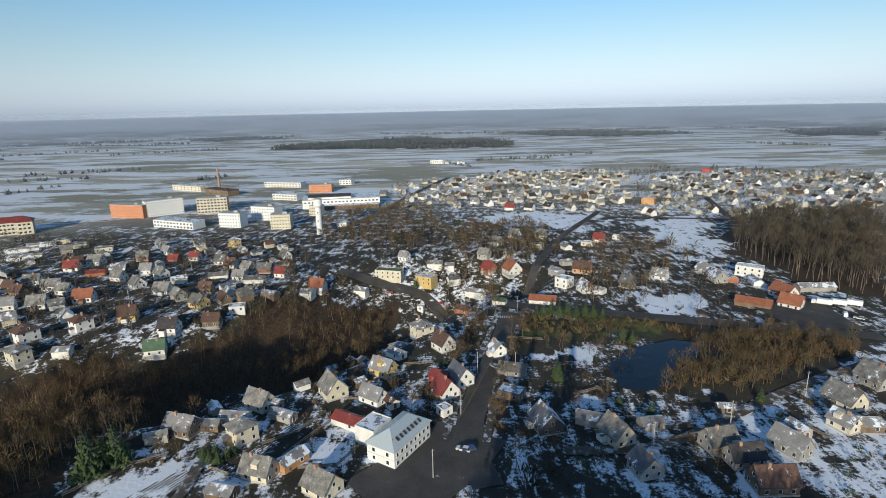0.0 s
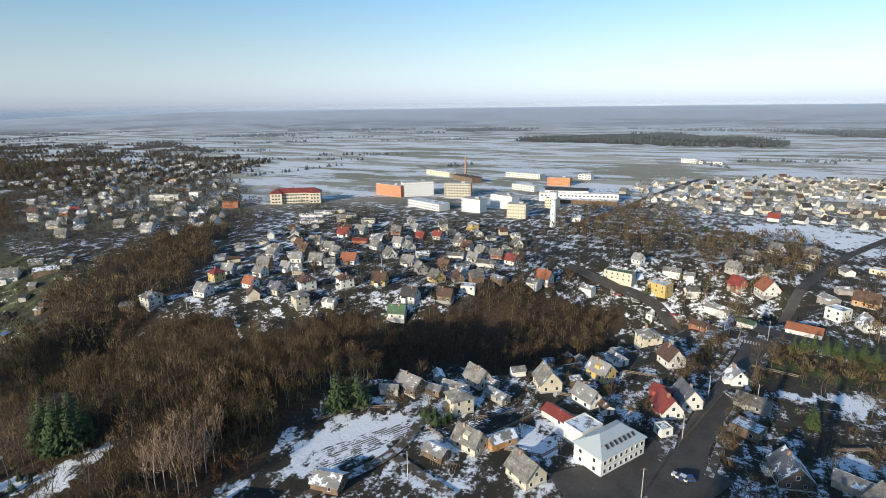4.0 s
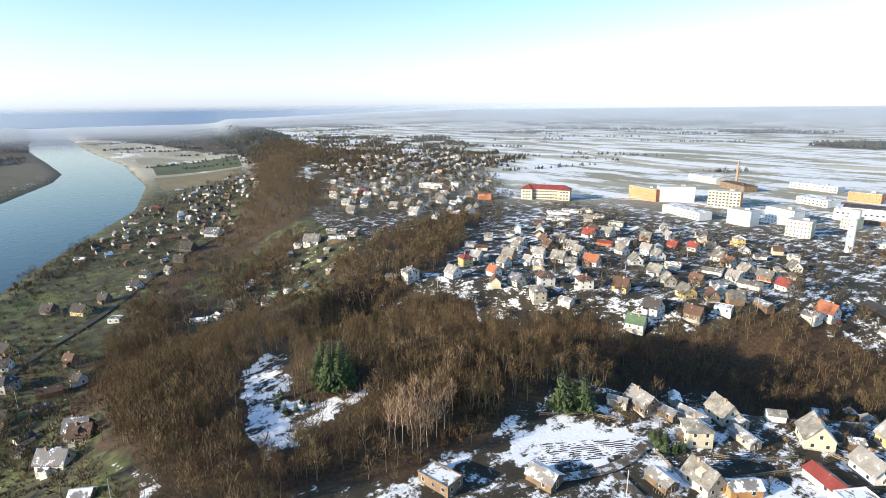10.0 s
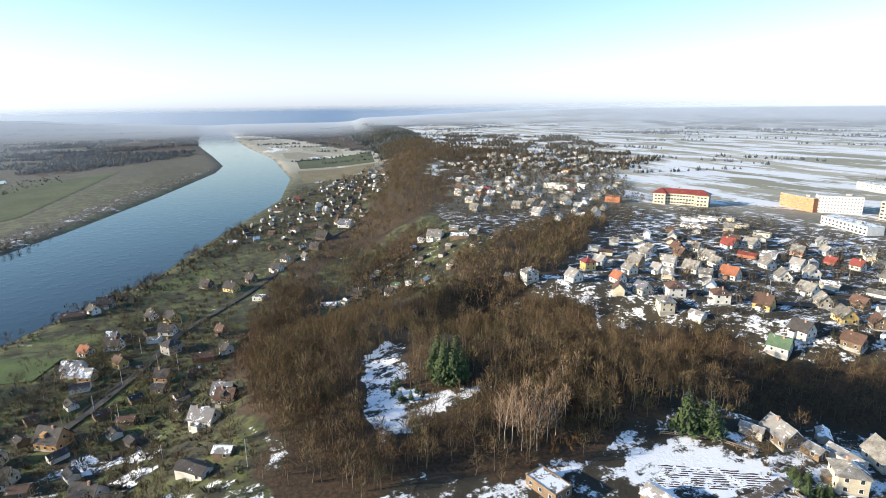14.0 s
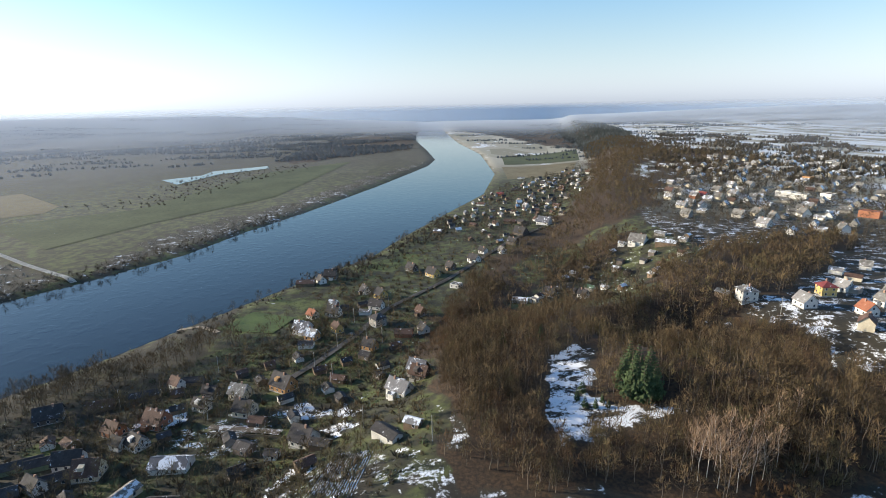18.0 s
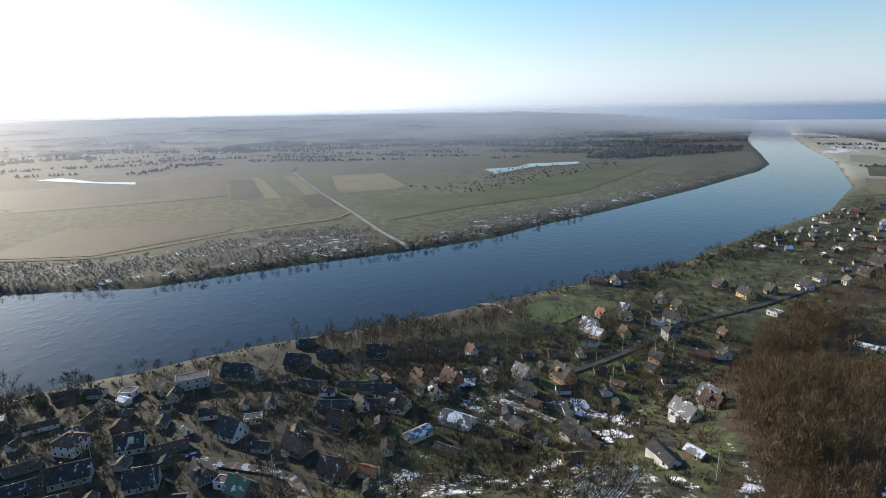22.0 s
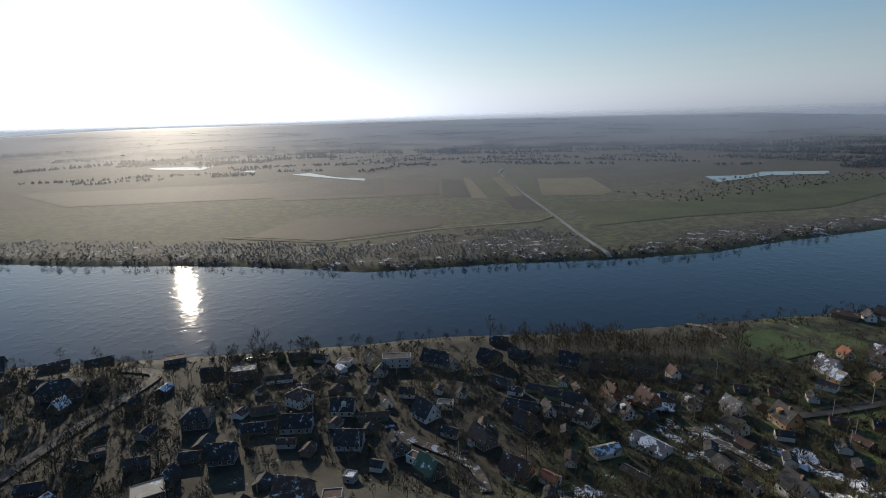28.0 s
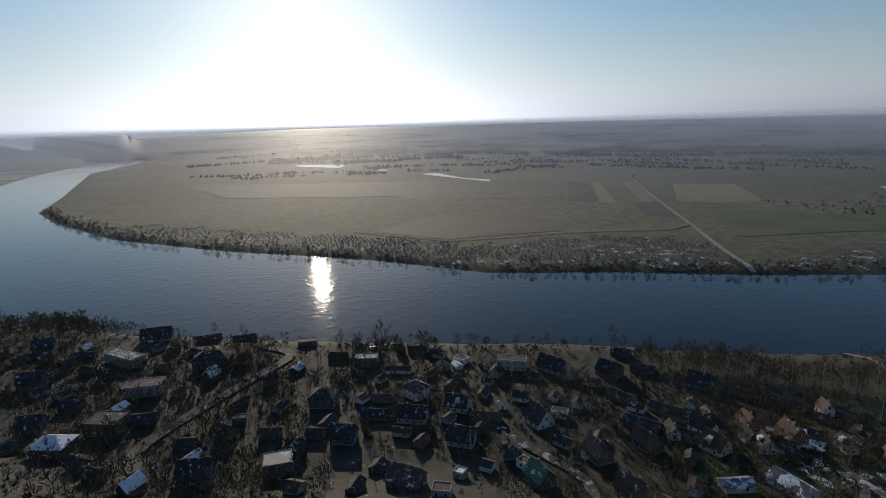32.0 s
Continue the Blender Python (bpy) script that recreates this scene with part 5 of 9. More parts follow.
house("H", 61.6, 599.7, 44, 6.3, 8.4, "w", "g", "new streets north of the meadow", 0)
house("H", 85.3, 589.0, 52, 6.3, 8.4, "g", "g", "new streets north of the meadow", 0)
house("H", 110.1, 625.2, 40, 6.3, 8.4, "w", "g", "new streets north of the meadow", 0)
house("H", 142.0, 621.0, 47, 7, 9.1, "g", "s", "new streets north of the meadow", 0)
house("H", 156.8, 687.6, 37, 7, 8.4, "w", "g", "new streets north of the meadow", 0)
house("H", 55.4, 677.9, 45, 7, 8.4, "g", "g", "new streets north of the meadow", 0)
house("H", 85.7, 724.8, 53, 7, 8.4, "w", "g", "new streets north of the meadow", 0)
house("H", 114.0, 737.1, 51, 7, 8.4, "g", "g", "new streets north of the meadow", 0)
house("H", 144.5, 756.1, 39, 7, 8.4, "w", "g", "new streets north of the meadow", 0)
house("H", 201.1, 746.7, 35, 7, 8.4, "w", "g", "new streets north of the meadow", 0)
house("H", 198.1, 798.5, 36, 7, 8.4, "w", "g", "new streets north of the meadow", 0)
house("H", -8.4, 672.8, 51, 7, 8.4, "w", "g", "new streets north of the meadow", 0)
house("H", -68.1, 636.2, 66, 6.3, 8.4, "g", "g", "new streets north of the meadow", 0)
house("H", 30.5, 762.5, 48, 7, 8.4, "w", "s", "new streets north of the meadow", 0)
house("H", 55.8, 783.3, 36, 7, 8.4, "w", "g", "new streets north of the meadow", 0)
# old town beyond the ravine
house("H", -224.6, 222.8, 85, 6.4, 7.2, "w", "o", "old town beyond the ravine", 1)
house("H", -234.3, 241.3, 84, 6.4, 7.2, "w", "g", "old town beyond the ravine", 1)
house("H", -245.2, 257.3, 104, 7.2, 8, "o", "g", "old town beyond the ravine", 1)
house("H", -256.8, 277.2, 93, 5.6, 6.3, "w", "g", "old town beyond the ravine", 1)
house("H", -264.3, 289.9, 92, 5.6, 6.3, "w", "g", "old town beyond the ravine", 1)
house("H", -226.8, 256.2, 92, 5.6, 6.4, "w", "s", "old town beyond the ravine", 1)
house("H", -203.9, 220.5, 83, 6.4, 8, "c", "B", "old town beyond the ravine", 1)
house("P", -252.5, 224.4, 78, 7.2, 7.2, "y", "r", "old town beyond the ravine", 1)
house("H", -257.7, 238.4, 107, 5.6, 7.2, "w", "s", "old town beyond the ravine", 1)
house("H", -238.8, 202.1, 90, 7.2, 8, "w", "s", "old town beyond the ravine", 1)
house("P", -255.2, 182.3, 84, 8, 8, "w", "g", "old town beyond the ravine", 1)
house("S", -263.4, 174.7, 116, 4.8, 7.2, "n", "g", "old town beyond the ravine", 1)
house("S", -254.0, 241.7, 116, 4.8, 6.4, "g", "s", "old town beyond the ravine", 1)
house("S", -285.9, 258.6, 128, 5.6, 7, "w", "s", "old town beyond the ravine", 1)
# villas on the bluff
house("H", -395.4, 186.7, 135, 9.6, 12, "w", "g", "villas on the bluff", 1)
house("S", -374.3, 198.6, 142, 6.4, 14.4, "n", "s", "villas on the bluff", 1)
house("S", -397.4, 205.6, 133, 4.9, 8.4, "g", "s", "villas on the bluff", 1)
house("S", -374.0, 211.5, 131, 4.2, 6.3, "g", "s", "villas on the bluff", 1)
house("H", -585.5, 309.2, 122, 7.7, 9.1, "w", "n", "villas on the bluff", 0)
house("H", -576.7, 318.3, 101, 7, 7.7, "w", "g", "villas on the bluff", 0)
house("H", -550.9, 319.4, 110, 7, 8.4, "b", "s", "villas on the bluff", 0)
house("H", -550.6, 328.5, 119, 7.7, 8.4, "w", "r", "villas on the bluff", 0)
house("H", -580.7, 362.5, 118, 7, 8.4, "w", "g", "villas on the bluff", 0)
house("H", -541.8, 341.0, 118, 7, 8.4, "c", "g", "villas on the bluff", 0)
house("H", -500.6, 278.4, 121, 7, 9.1, "c", "s", "villas on the bluff", 0)
house("H", -458.3, 259.9, 120, 7, 8.4, "g", "g", "villas on the bluff", 0)
house("H", -498.4, 298.2, 79, 6.3, 7, "w", "B", "villas on the bluff", 0)
house("H", -449.2, 303.7, 116, 7.7, 9.1, "w", "g", "villas on the bluff", 0)
house("H", -451.4, 322.8, 94, 7.7, 8.4, "c", "g", "villas on the bluff", 0)
house("H", -432.9, 324.5, 83, 7, 7.7, "w", "g", "villas on the bluff", 0)
house("H", -410.8, 300.6, 114, 7.7, 9.1, "w", "s", "villas on the bluff", 0)
house("H", -442.2, 359.5, 81, 8.4, 9.8, "w", "g", "villas on the bluff", 0)
house("S", -427.6, 363.2, 120, 5.6, 8.4, "w", "s", "villas on the bluff", 0)
house("H", -381.3, 344.9, 73, 7, 8.4, "w", "g", "villas on the bluff", 0)
house("S", -387.7, 330.8, 130, 4.9, 9.8, "g", "s", "villas on the bluff", 0)
house("F", -544.8, 417.9, 128, 8.4, 16.8, "w", "g", "villas on the bluff", 0)
house("F", -527.2, 420.5, 126, 8.4, 15.4, "w", "g", "villas on the bluff", 0)
house("F", -520.7, 447.3, 109, 8.4, 11.2, "w", "n", "villas on the bluff", 0)
house("F", -429.0, 410.8, 121, 8.4, 15.4, "b", "o", "villas on the bluff", 0)
house("H", -610.8, 421.6, 105, 7, 8.4, "w", "g", "villas on the bluff", 0)
house("H", -616.5, 402.5, 107, 7, 8.4, "w", "s", "villas on the bluff", 0)
house("H", -553.9, 366.0, 107, 7, 8.4, "w", "s", "villas on the bluff", 0)
house("H", -759.1, 483.5, 118, 7, 8.4, "w", "g", "villas on the bluff", 0)
house("H", -752.7, 503.9, 116, 7, 8.4, "w", "g", "villas on the bluff", 0)
house("S", -850.6, 432.7, 143, 6.3, 11.2, "w", "s", "villas on the bluff", 0)
house("F", -855.3, 454.7, 142, 6.3, 11.2, "w", "g", "villas on the bluff", 0)
house("F", -841.5, 471.7, 141, 6.3, 11.2, "g", "s", "villas on the bluff", 0)
house("F", -646.7, 524.2, 111, 8.4, 9.8, "o", "n", "villas on the bluff", 0)
house("H", -576.0, 531.8, 107, 7, 8.4, "w", "g", "villas on the bluff", 0)
house("H", -735.4, 535.1, 114, 7, 8.4, "w", "g", "villas on the bluff", 0)
house("H", -819.3, 624.2, 113, 7, 8.4, "w", "s", "villas on the bluff", 0)
house("H", -969.0, 687.3, 115, 7, 8.4, "w", "s", "villas on the bluff", 0)
house("H", -1172.5, 654.2, 141, 6.3, 9.8, "w", "s", "villas on the bluff", 0)
house("H", -776.6, 672.8, 109, 7, 8.4, "w", "g", "villas on the bluff", 0)
# hollow below the bluff
house("S", -404.2, 178.1, 126, 4, 5.6, "w", "s", "hollow below the bluff", 1)
house("S", -323.9, 164.3, 103, 4, 4.8, "n", "s", "hollow below the bluff", 1)
house("S", -341.2, 129.7, 129, 4.8, 6.4, "g", "G", "hollow below the bluff", 1)
house("S", -342.2, 117.5, 131, 4.8, 7.2, "d", "d", "hollow below the bluff", 1)
house("H", -328.0, 120.4, 120, 4.8, 6.4, "w", "d", "hollow below the bluff", 1)
house("H", -339.2, 101.5, 133, 5.6, 7.2, "n", "d", "hollow below the bluff", 1)
house("S", -366.1, 158.2, 127, 4, 5.6, "g", "s", "hollow below the bluff", 1)
house("S", -329.4, 78.6, 157, 4.8, 9.6, "g", "s", "hollow below the bluff", 1)
house("F", -327.6, 87.6, 135, 4, 4.8, "w", "g", "hollow below the bluff", 1)
# valley road houses
house("S", -406.4, -71.5, 180, 7.2, 13.6, "n", "n", "valley road houses", 1)
house("H", -410.3, -60.1, 118, 5.6, 8, "w", "d", "valley road houses", 1)
house("H", -420.4, -53.8, 167, 7.2, 9.6, "n", "d", "valley road houses", 1)
house("H", -377.7, -24.6, 119, 5.6, 6.4, "w", "d", "valley road houses", 1)
house("H", -365.1, -12.9, 122, 7.2, 8, "y", "d", "valley road houses", 1)
house("H", -340.0, -15.3, 153, 6.4, 8.8, "w", "d", "valley road houses", 1)
house("S", -329.7, -22.1, 164, 4, 7.2, "w", "g", "valley road houses", 1)
house("H", -332.5, -42.3, 152, 6.4, 8.8, "w", "d", "valley road houses", 1)
house("H", -347.4, -44.1, 157, 4.8, 5.6, "b", "B", "valley road houses", 1)
house("H", -331.8, -55.6, 135, 5.6, 6.4, "w", "o", "valley road houses", 1)
house("H", -305.8, -57.8, 156, 7.2, 9.6, "w", "B", "valley road houses", 1)
house("H", -293.3, -50.6, 150, 5.6, 7.2, "o", "s", "valley road houses", 1)
house("S", -281.6, -52.1, 175, 4.8, 8, "w", "d", "valley road houses", 1)
house("H", -301.4, -37.1, 122, 4.8, 6.4, "y", "n", "valley road houses", 1)
house("P", -306.6, -13.5, 123, 7.2, 8, "g", "d", "valley road houses", 1)
house("S", -285.3, 1.7, 170, 6.4, 9.6, "b", "n", "valley road houses", 1)
house("H", -289.1, 13.1, 117, 4.8, 6.4, "w", "d", "valley road houses", 1)
house("H", -319.4, 13.0, 128, 4.8, 5.6, "n", "n", "valley road houses", 1)
house("H", -270.1, -16.6, 144, 5.6, 7.2, "o", "d", "valley road houses", 1)
house("S", -258.8, -18.3, 144, 4.8, 6.4, "d", "d", "valley road houses", 2)
house("S", -233.2, -10.8, 123, 4, 5.6, "d", "d", "valley road houses", 2)
house("H", -201.7, -1.4, 140, 6.4, 9.6, "w", "B", "valley road houses", 2)
house("H", -221.5, 7.1, 148, 6.4, 8, "n", "B", "valley road houses", 2)
house("S", -158.5, -4.5, 132, 4.8, 6.4, "w", "d", "valley road houses", 2)
house("S", -163.3, 3.0, 149, 4, 5.6, "n", "s", "valley road houses", 2)
house("H", -233.4, -55.0, 143, 8, 10.4, "o", "d", "valley road houses", 2)
house("S", -235.7, -30.1, 157, 4.8, 7.2, "n", "n", "valley road houses", 2)
house("F", -377.5, 41.9, 144, 6.4, 7.2, "w", "g", "valley road houses", 1)
house("H", -441.1, 64.6, 127, 7.2, 9.6, "w", "d", "valley road houses", 1)
house("H", -465.0, 76.3, 126, 5.6, 7.2, "w", "d", "valley road houses", 1)
house("H", -458.1, 92.3, 109, 5.6, 6.4, "w", "g", "valley road houses", 1)
house("H", -431.9, 11.2, 129, 6.4, 8.8, "d", "d", "valley road houses", 1)
house("H", -412.7, 27.1, 126, 7.2, 10.4, "y", "d", "valley road houses", 1)
house("H", -426.6, 43.0, 124, 5.6, 7.2, "n", "d", "valley road houses", 1)
house("S", -566.1, 44.4, 146, 6.4, 9.6, "n", "B", "valley road houses", 0)
house("H", -520.8, 123.4, 127, 9.6, 12.8, "d", "d", "valley road houses", 0)
house("H", -486.0, 107.7, 128, 6.4, 9.6, "d", "d", "valley road houses", 0)
# allotments by the river
house("H", -559.2, 157.9, 134, 9.6, 14.4, "w", "B", "allotments by the river", 0)
house("S", -582.0, 125.6, 158, 8, 12.8, "n", "n", "allotments by the river", 0)
house("S", -574.1, 136.7, 107, 8, 12.8, "d", "d", "allotments by the river", 0)
house("H", -575.6, 108.0, 119, 4.8, 6.4, "w", "n", "allotments by the river", 0)
house("S", -585.1, 85.0, 142, 5.6, 8, "n", "n", "allotments by the river", 0)
house("S", -716.8, 114.7, 151, 7.2, 11.2, "w", "n", "allotments by the river", 0)
house("S", -795.1, 155.8, 159, 7.2, 11.2, "b", "r", "allotments by the river", 0)
house("S", -824.0, 186.8, 157, 8, 14.4, "d", "d", "allotments by the river", 0)
house("H", -706.4, 164.6, 117, 5.6, 7.2, "w", "g", "allotments by the river", 0)
house("H", -668.7, 164.4, 116, 5.6, 7.2, "w", "s", "allotments by the river", 0)
house("H", -730.3, 188.9, 115, 5.6, 7.2, "w", "d", "allotments by the river", 0)
house("S", -633.7, 168.0, 155, 6.4, 9.6, "n", "n", "allotments by the river", 0)
house("H", -678.4, 197.0, 114, 5.6, 7.2, "w", "d", "allotments by the river", 0)
house("S", -649.9, 199.1, 133, 6.4, 9.6, "n", "n", "allotments by the river", 0)
house("S", -586.6, 186.5, 132, 5.6, 7.2, "g", "d", "allotments by the river", 0)
house("S", -636.2, 142.2, 137, 5.6, 7.2, "w", "n", "allotments by the river", 0)
house("H", -862.5, 239.7, 134, 6.4, 8, "w", "d", "allotments by the river", 0)
house("H", -789.1, 248.3, 133, 6.4, 8, "n", "n", "allotments by the river", 0)
house("H", -938.8, 322.6, 131, 6.4, 8, "w", "s", "allotments by the river", 0)
house("H", -954.3, 347.1, 130, 6.4, 8, "w", "n", "allotments by the river", 0)
house("H", -824.9, 305.1, 130, 6.4, 8, "w", "g", "allotments by the river", 0)
house("S", -973.2, 229.7, 157, 6.4, 12.8, "w", "g", "allotments by the river", 0)
house("H", -699.5, 228.1, 132, 6.4, 8, "g", "d", "allotments by the river", 0)
house("S", -573.4, 170.7, 133, 6.4, 8, "g", "d", "allotments by the river", 0)
# lower town
house("S", -179.3, -151.6, 200, 4.8, 7.2, "w", "n", "lower town", 2)
house("H", -173.7, -128.7, 147, 4.8, 7.2, "w", "d", "lower town", 2)
house("S", -177.7, -123.9, 205, 6.4, 11.2, "d", "d", "lower town", 2)
house("H", -179.7, -113.6, 182, 8, 8.8, "c", "n", "lower town", 2)
house("H", -187.6, -124.7, 184, 6.4, 9.6, "w", "d", "lower town", 2)
house("S", -189.8, -133.4, 200, 5.6, 14.4, "G", "d", "lower town", 2)
house("S", -201.9, -132.7, 143, 4.8, 5.6, "n", "n", "lower town", 2)
house("H", -208.8, -119.0, 150, 6.4, 7.2, "b", "n", "lower town", 2)
house("H", -212.5, -103.4, 156, 8, 8.8, "b", "n", "lower town", 2)
house("H", -197.4, -111.8, 150, 4.8, 5.6, "w", "d", "lower town", 2)
house("H", -196.3, -104.2, 143, 6.4, 7.2, "w", "d", "lower town", 2)
house("S", -179.2, -84.8, 175, 8, 13.6, "w", "B", "lower town", 2)
house("S", -163.4, -94.5, 245, 5.6, 10.4, "c", "g", "lower town", 2)
house("S", -157.8, -78.9, 177, 4, 10.4, "n", "d", "lower town", 2)
house("H", -198.5, -186.5, 193, 8.8, 11.2, "d", "d", "lower town", 1)
house("S", -181.2, -164.0, 192, 6.4, 9.6, "d", "d", "lower town", 2)
house("S", -169.2, -139.6, 205, 7.2, 14.4, "d", "d", "lower town", 2)
house("H", -158.2, -127.7, 179, 7.2, 10.4, "d", "d", "lower town", 2)
house("S", -233.5, -136.6, 195, 6.4, 11.2, "d", "n", "lower town", 1)
house("H", -226.7, -154.9, 199, 7.2, 10.4, "d", "d", "lower town", 1)
house("S", -215.8, -180.4, 210, 6.4, 11.2, "d", "d", "lower town", 1)
house("S", -222.9, -201.7, 212, 6.4, 10.4, "d", "d", "lower town", 1)
house("S", -239.3, -119.6, 197, 5.6, 12.8, "d", "d", "lower town", 1)
house("S", -250.3, -101.5, 182, 5.6, 8.8, "d", "d", "lower town", 1)
house("H", -247.2, -108.2, 144, 4.8, 6.4, "w", "n", "lower town", 1)
house("H", -222.1, -88.3, 152, 4.8, 7.2, "w", "d", "lower town", 2)
house("H", -229.7, -73.9, 158, 6.4, 8, "c", "g", "lower town", 2)
house("H", -233.9, -88.2, 161, 4.8, 6.4, "d", "d", "lower town", 2)
house("H", -213.8, -67.4, 158, 7.2, 8, "c", "d", "lower town", 2)
house("S", -203.5, -60.0, 166, 4.8, 6.4, "n", "n", "lower town", 2)
house("H", -183.7, -37.8, 147, 8, 8.8, "w", "d", "lower town", 2)
house("S", -175.4, -30.3, 160, 4.8, 7.2, "n", "d", "lower town", 2)
house("S", -184.9, -60.3, 148, 5.6, 6.4, "d", "d", "lower town", 2)
house("S", -178.1, -48.6, 165, 4, 4.8, "w", "d", "lower town", 2)
house("S", -162.2, -33.8, 212, 4.8, 6.4, "n", "n", "lower town", 2)
house("S", -164.9, -6.9, 137, 5.6, 7.2, "w", "d", "lower town", 2)
house("H", -212.9, 7.7, 148, 6.4, 7.2, "d", "n", "lower town", 2)
# river street
house("F", -94.8, -264.5, 240, 7.2, 12.8, "n", "g", "river street", 1)
house("S", -106.0, -246.1, 237, 4.8, 12.8, "w", "d", "river street", 1)
house("P", -100.8, -214.6, 195, 8.8, 9.6, "w", "n", "river street", 2)
house("H", -110.6, -192.6, 225, 8, 9.6, "c", "d", "river street", 2)
house("S", -116.4, -177.8, 232, 4.8, 12.8, "G", "n", "river street", 2)
house("S", -128.3, -184.6, 165, 4, 6.4, "w", "d", "river street", 2)
house("S", -141.4, -186.1, 223, 6.4, 7.2, "w", "d", "river street", 2)
house("H", -133.9, -163.7, 181, 8.8, 9.6, "w", "d", "river street", 2)
house("F", -145.8, -164.4, 218, 4.8, 7.2, "c", "g", "river street", 2)
house("S", -134.9, -234.2, 180, 4, 5.6, "w", "s", "river street", 1)
house("F", -141.2, -240.3, 210, 5.6, 7.2, "w", "n", "river street", 1)
house("S", -128.3, -237.5, 172, 5.6, 7.2, "g", "d", "river street", 1)
house("H", -150.7, -227.1, 166, 7.2, 8.8, "y", "d", "river street", 1)
house("F", -160.2, -219.0, 229, 7.2, 15.2, "g", "d", "river street", 1)
house("H", -176.6, -206.6, 199, 8.8, 12.8, "g", "d", "river street", 1)
house("H", -178.1, -195.9, 168, 8, 8.8, "g", "d", "river street", 1)
house("S", -182.7, -180.7, 215, 4, 5.6, "w", "n", "river street", 2)
house("S", -189.5, -143.6, 202, 5.6, 14.4, "G", "d", "river street", 2)
house("H", -136.0, -131.8, 174, 7.2, 9.6, "n", "d", "river street", 2)
house("S", -131.2, -144.9, 198, 4.8, 7.2, "g", "d", "river street", 2)
house("H", -108.8, -151.2, 164, 6.4, 8.8, "d", "d", "river street", 2)
house("H", -107.4, -130.4, 181, 7.2, 8.8, "d", "G", "river street", 2)
house("F", -108.8, -140.9, 192, 4, 4.8, "w", "n", "river street", 2)
house("H", -97.5, -167.0, 225, 8, 10.4, "g", "d", "river street", 2)
house("H", -88.6, -193.7, 230, 7.2, 12.8, "g", "d", "river street", 2)
house("S", -76.8, -204.4, 237, 7.2, 14.4, "d", "d", "river street", 2)
house("S", -79.4, -184.7, 227, 4, 7.2, "g", "n", "river street", 2)
house("S", -85.5, -218.2, 239, 4.8, 11.2, "G", "n", "river street", 2)
house("H", -130.2, -109.3, 190, 7.2, 10.4, "b", "n", "river street", 2)
house("S", -134.6, -98.3, 186, 4.8, 6.4, "w", "o", "river street", 2)
house("S", -127.5, -267.0, 234, 5.6, 10.4, "d", "d", "river street", 1)
house("S", -134.4, -254.4, 212, 5.6, 8, "g", "d", "river street", 1)
# harbour quarter
house("F", 21.8, -337.0, 214, 8.8, 24, "g", "g", "harbour quarter", 1)
house("F", 12.4, -286.8, 252, 9.6, 17.6, "g", "n", "harbour quarter", 1)
house("F", 26.9, -253.7, 236, 11.2, 14.4, "d", "d", "harbour quarter", 2)
house("P", 43.8, -238.3, 240, 9.6, 12.8, "d", "s", "harbour quarter", 2)
house("H", -2.7, -193.9, 249, 9.6, 11.2, "d", "d", "harbour quarter", 2)
house("F", -29.7, -185.1, 256, 8.8, 10.4, "d", "c", "harbour quarter", 2)
house("P", -60.5, -230.2, 235, 9.6, 11.2, "d", "d", "harbour quarter", 2)
house("F", -75.8, -315.5, 251, 6.4, 11.2, "d", "n", "harbour quarter", 1)
house("H", 4.8, -373.8, 256, 8, 17.6, "d", "d", "harbour quarter", 1)
house("S", -24.1, -355.6, 261, 6.4, 14.4, "d", "n", "harbour quarter", 1)
house("S", -44.2, -347.3, 258, 7.2, 14.4, "d", "d", "harbour quarter", 1)
house("H", -64.7, -148.8, 216, 8.8, 11.2, "d", "n", "harbour quarter", 2)
house("F", -84.3, -145.9, 210, 4, 4, "g", "s", "harbour quarter", 2)
house("F", -71.3, -135.4, 232, 4.8, 6.4, "g", "n", "harbour quarter", 2)
house("F", -23.2, -231.9, 254, 4, 5.6, "d", "d", "harbour quarter", 2)
house("P", -21.3, -309.5, 246, 11.2, 19.2, "d", "d", "harbour quarter", 1)
house("S", -0.9, -221.7, 240, 5.6, 8, "d", "d", "harbour quarter", 2)
house("H", 55.3, -269.6, 252, 8, 9.6, "d", "d", "harbour quarter", 1)
house("S", 42.4, -285.0, 248, 6.4, 9.6, "d", "d", "harbour quarter", 1)
house("H", 62.6, -324.5, 251, 8, 11.2, "d", "d", "harbour quarter", 1)
house("S", 43.0, -356.8, 247, 6.4, 12.8, "d", "d", "harbour quarter", 1)
house("H", 64.8, -383.5, 260, 8, 10.4, "d", "d", "harbour quarter", 1)
house("S", -84.8, -283.0, 233, 6.4, 10.4, "d", "d", "harbour quarter", 1)
house("S", -32.4, -212.8, 241, 5.6, 8, "d", "d", "harbour quarter", 2)
house("S", 12.7, -252.7, 253, 6.4, 9.6, "d", "d", "harbour quarter", 2)
house("H", -57.6, -193.2, 233, 7.2, 9.6, "d", "d", "harbour quarter", 2)
house("S", -48.5, -202.3, 237, 4.8, 7.2, "d", "d", "harbour quarter", 2)


# ---- large buildings ----


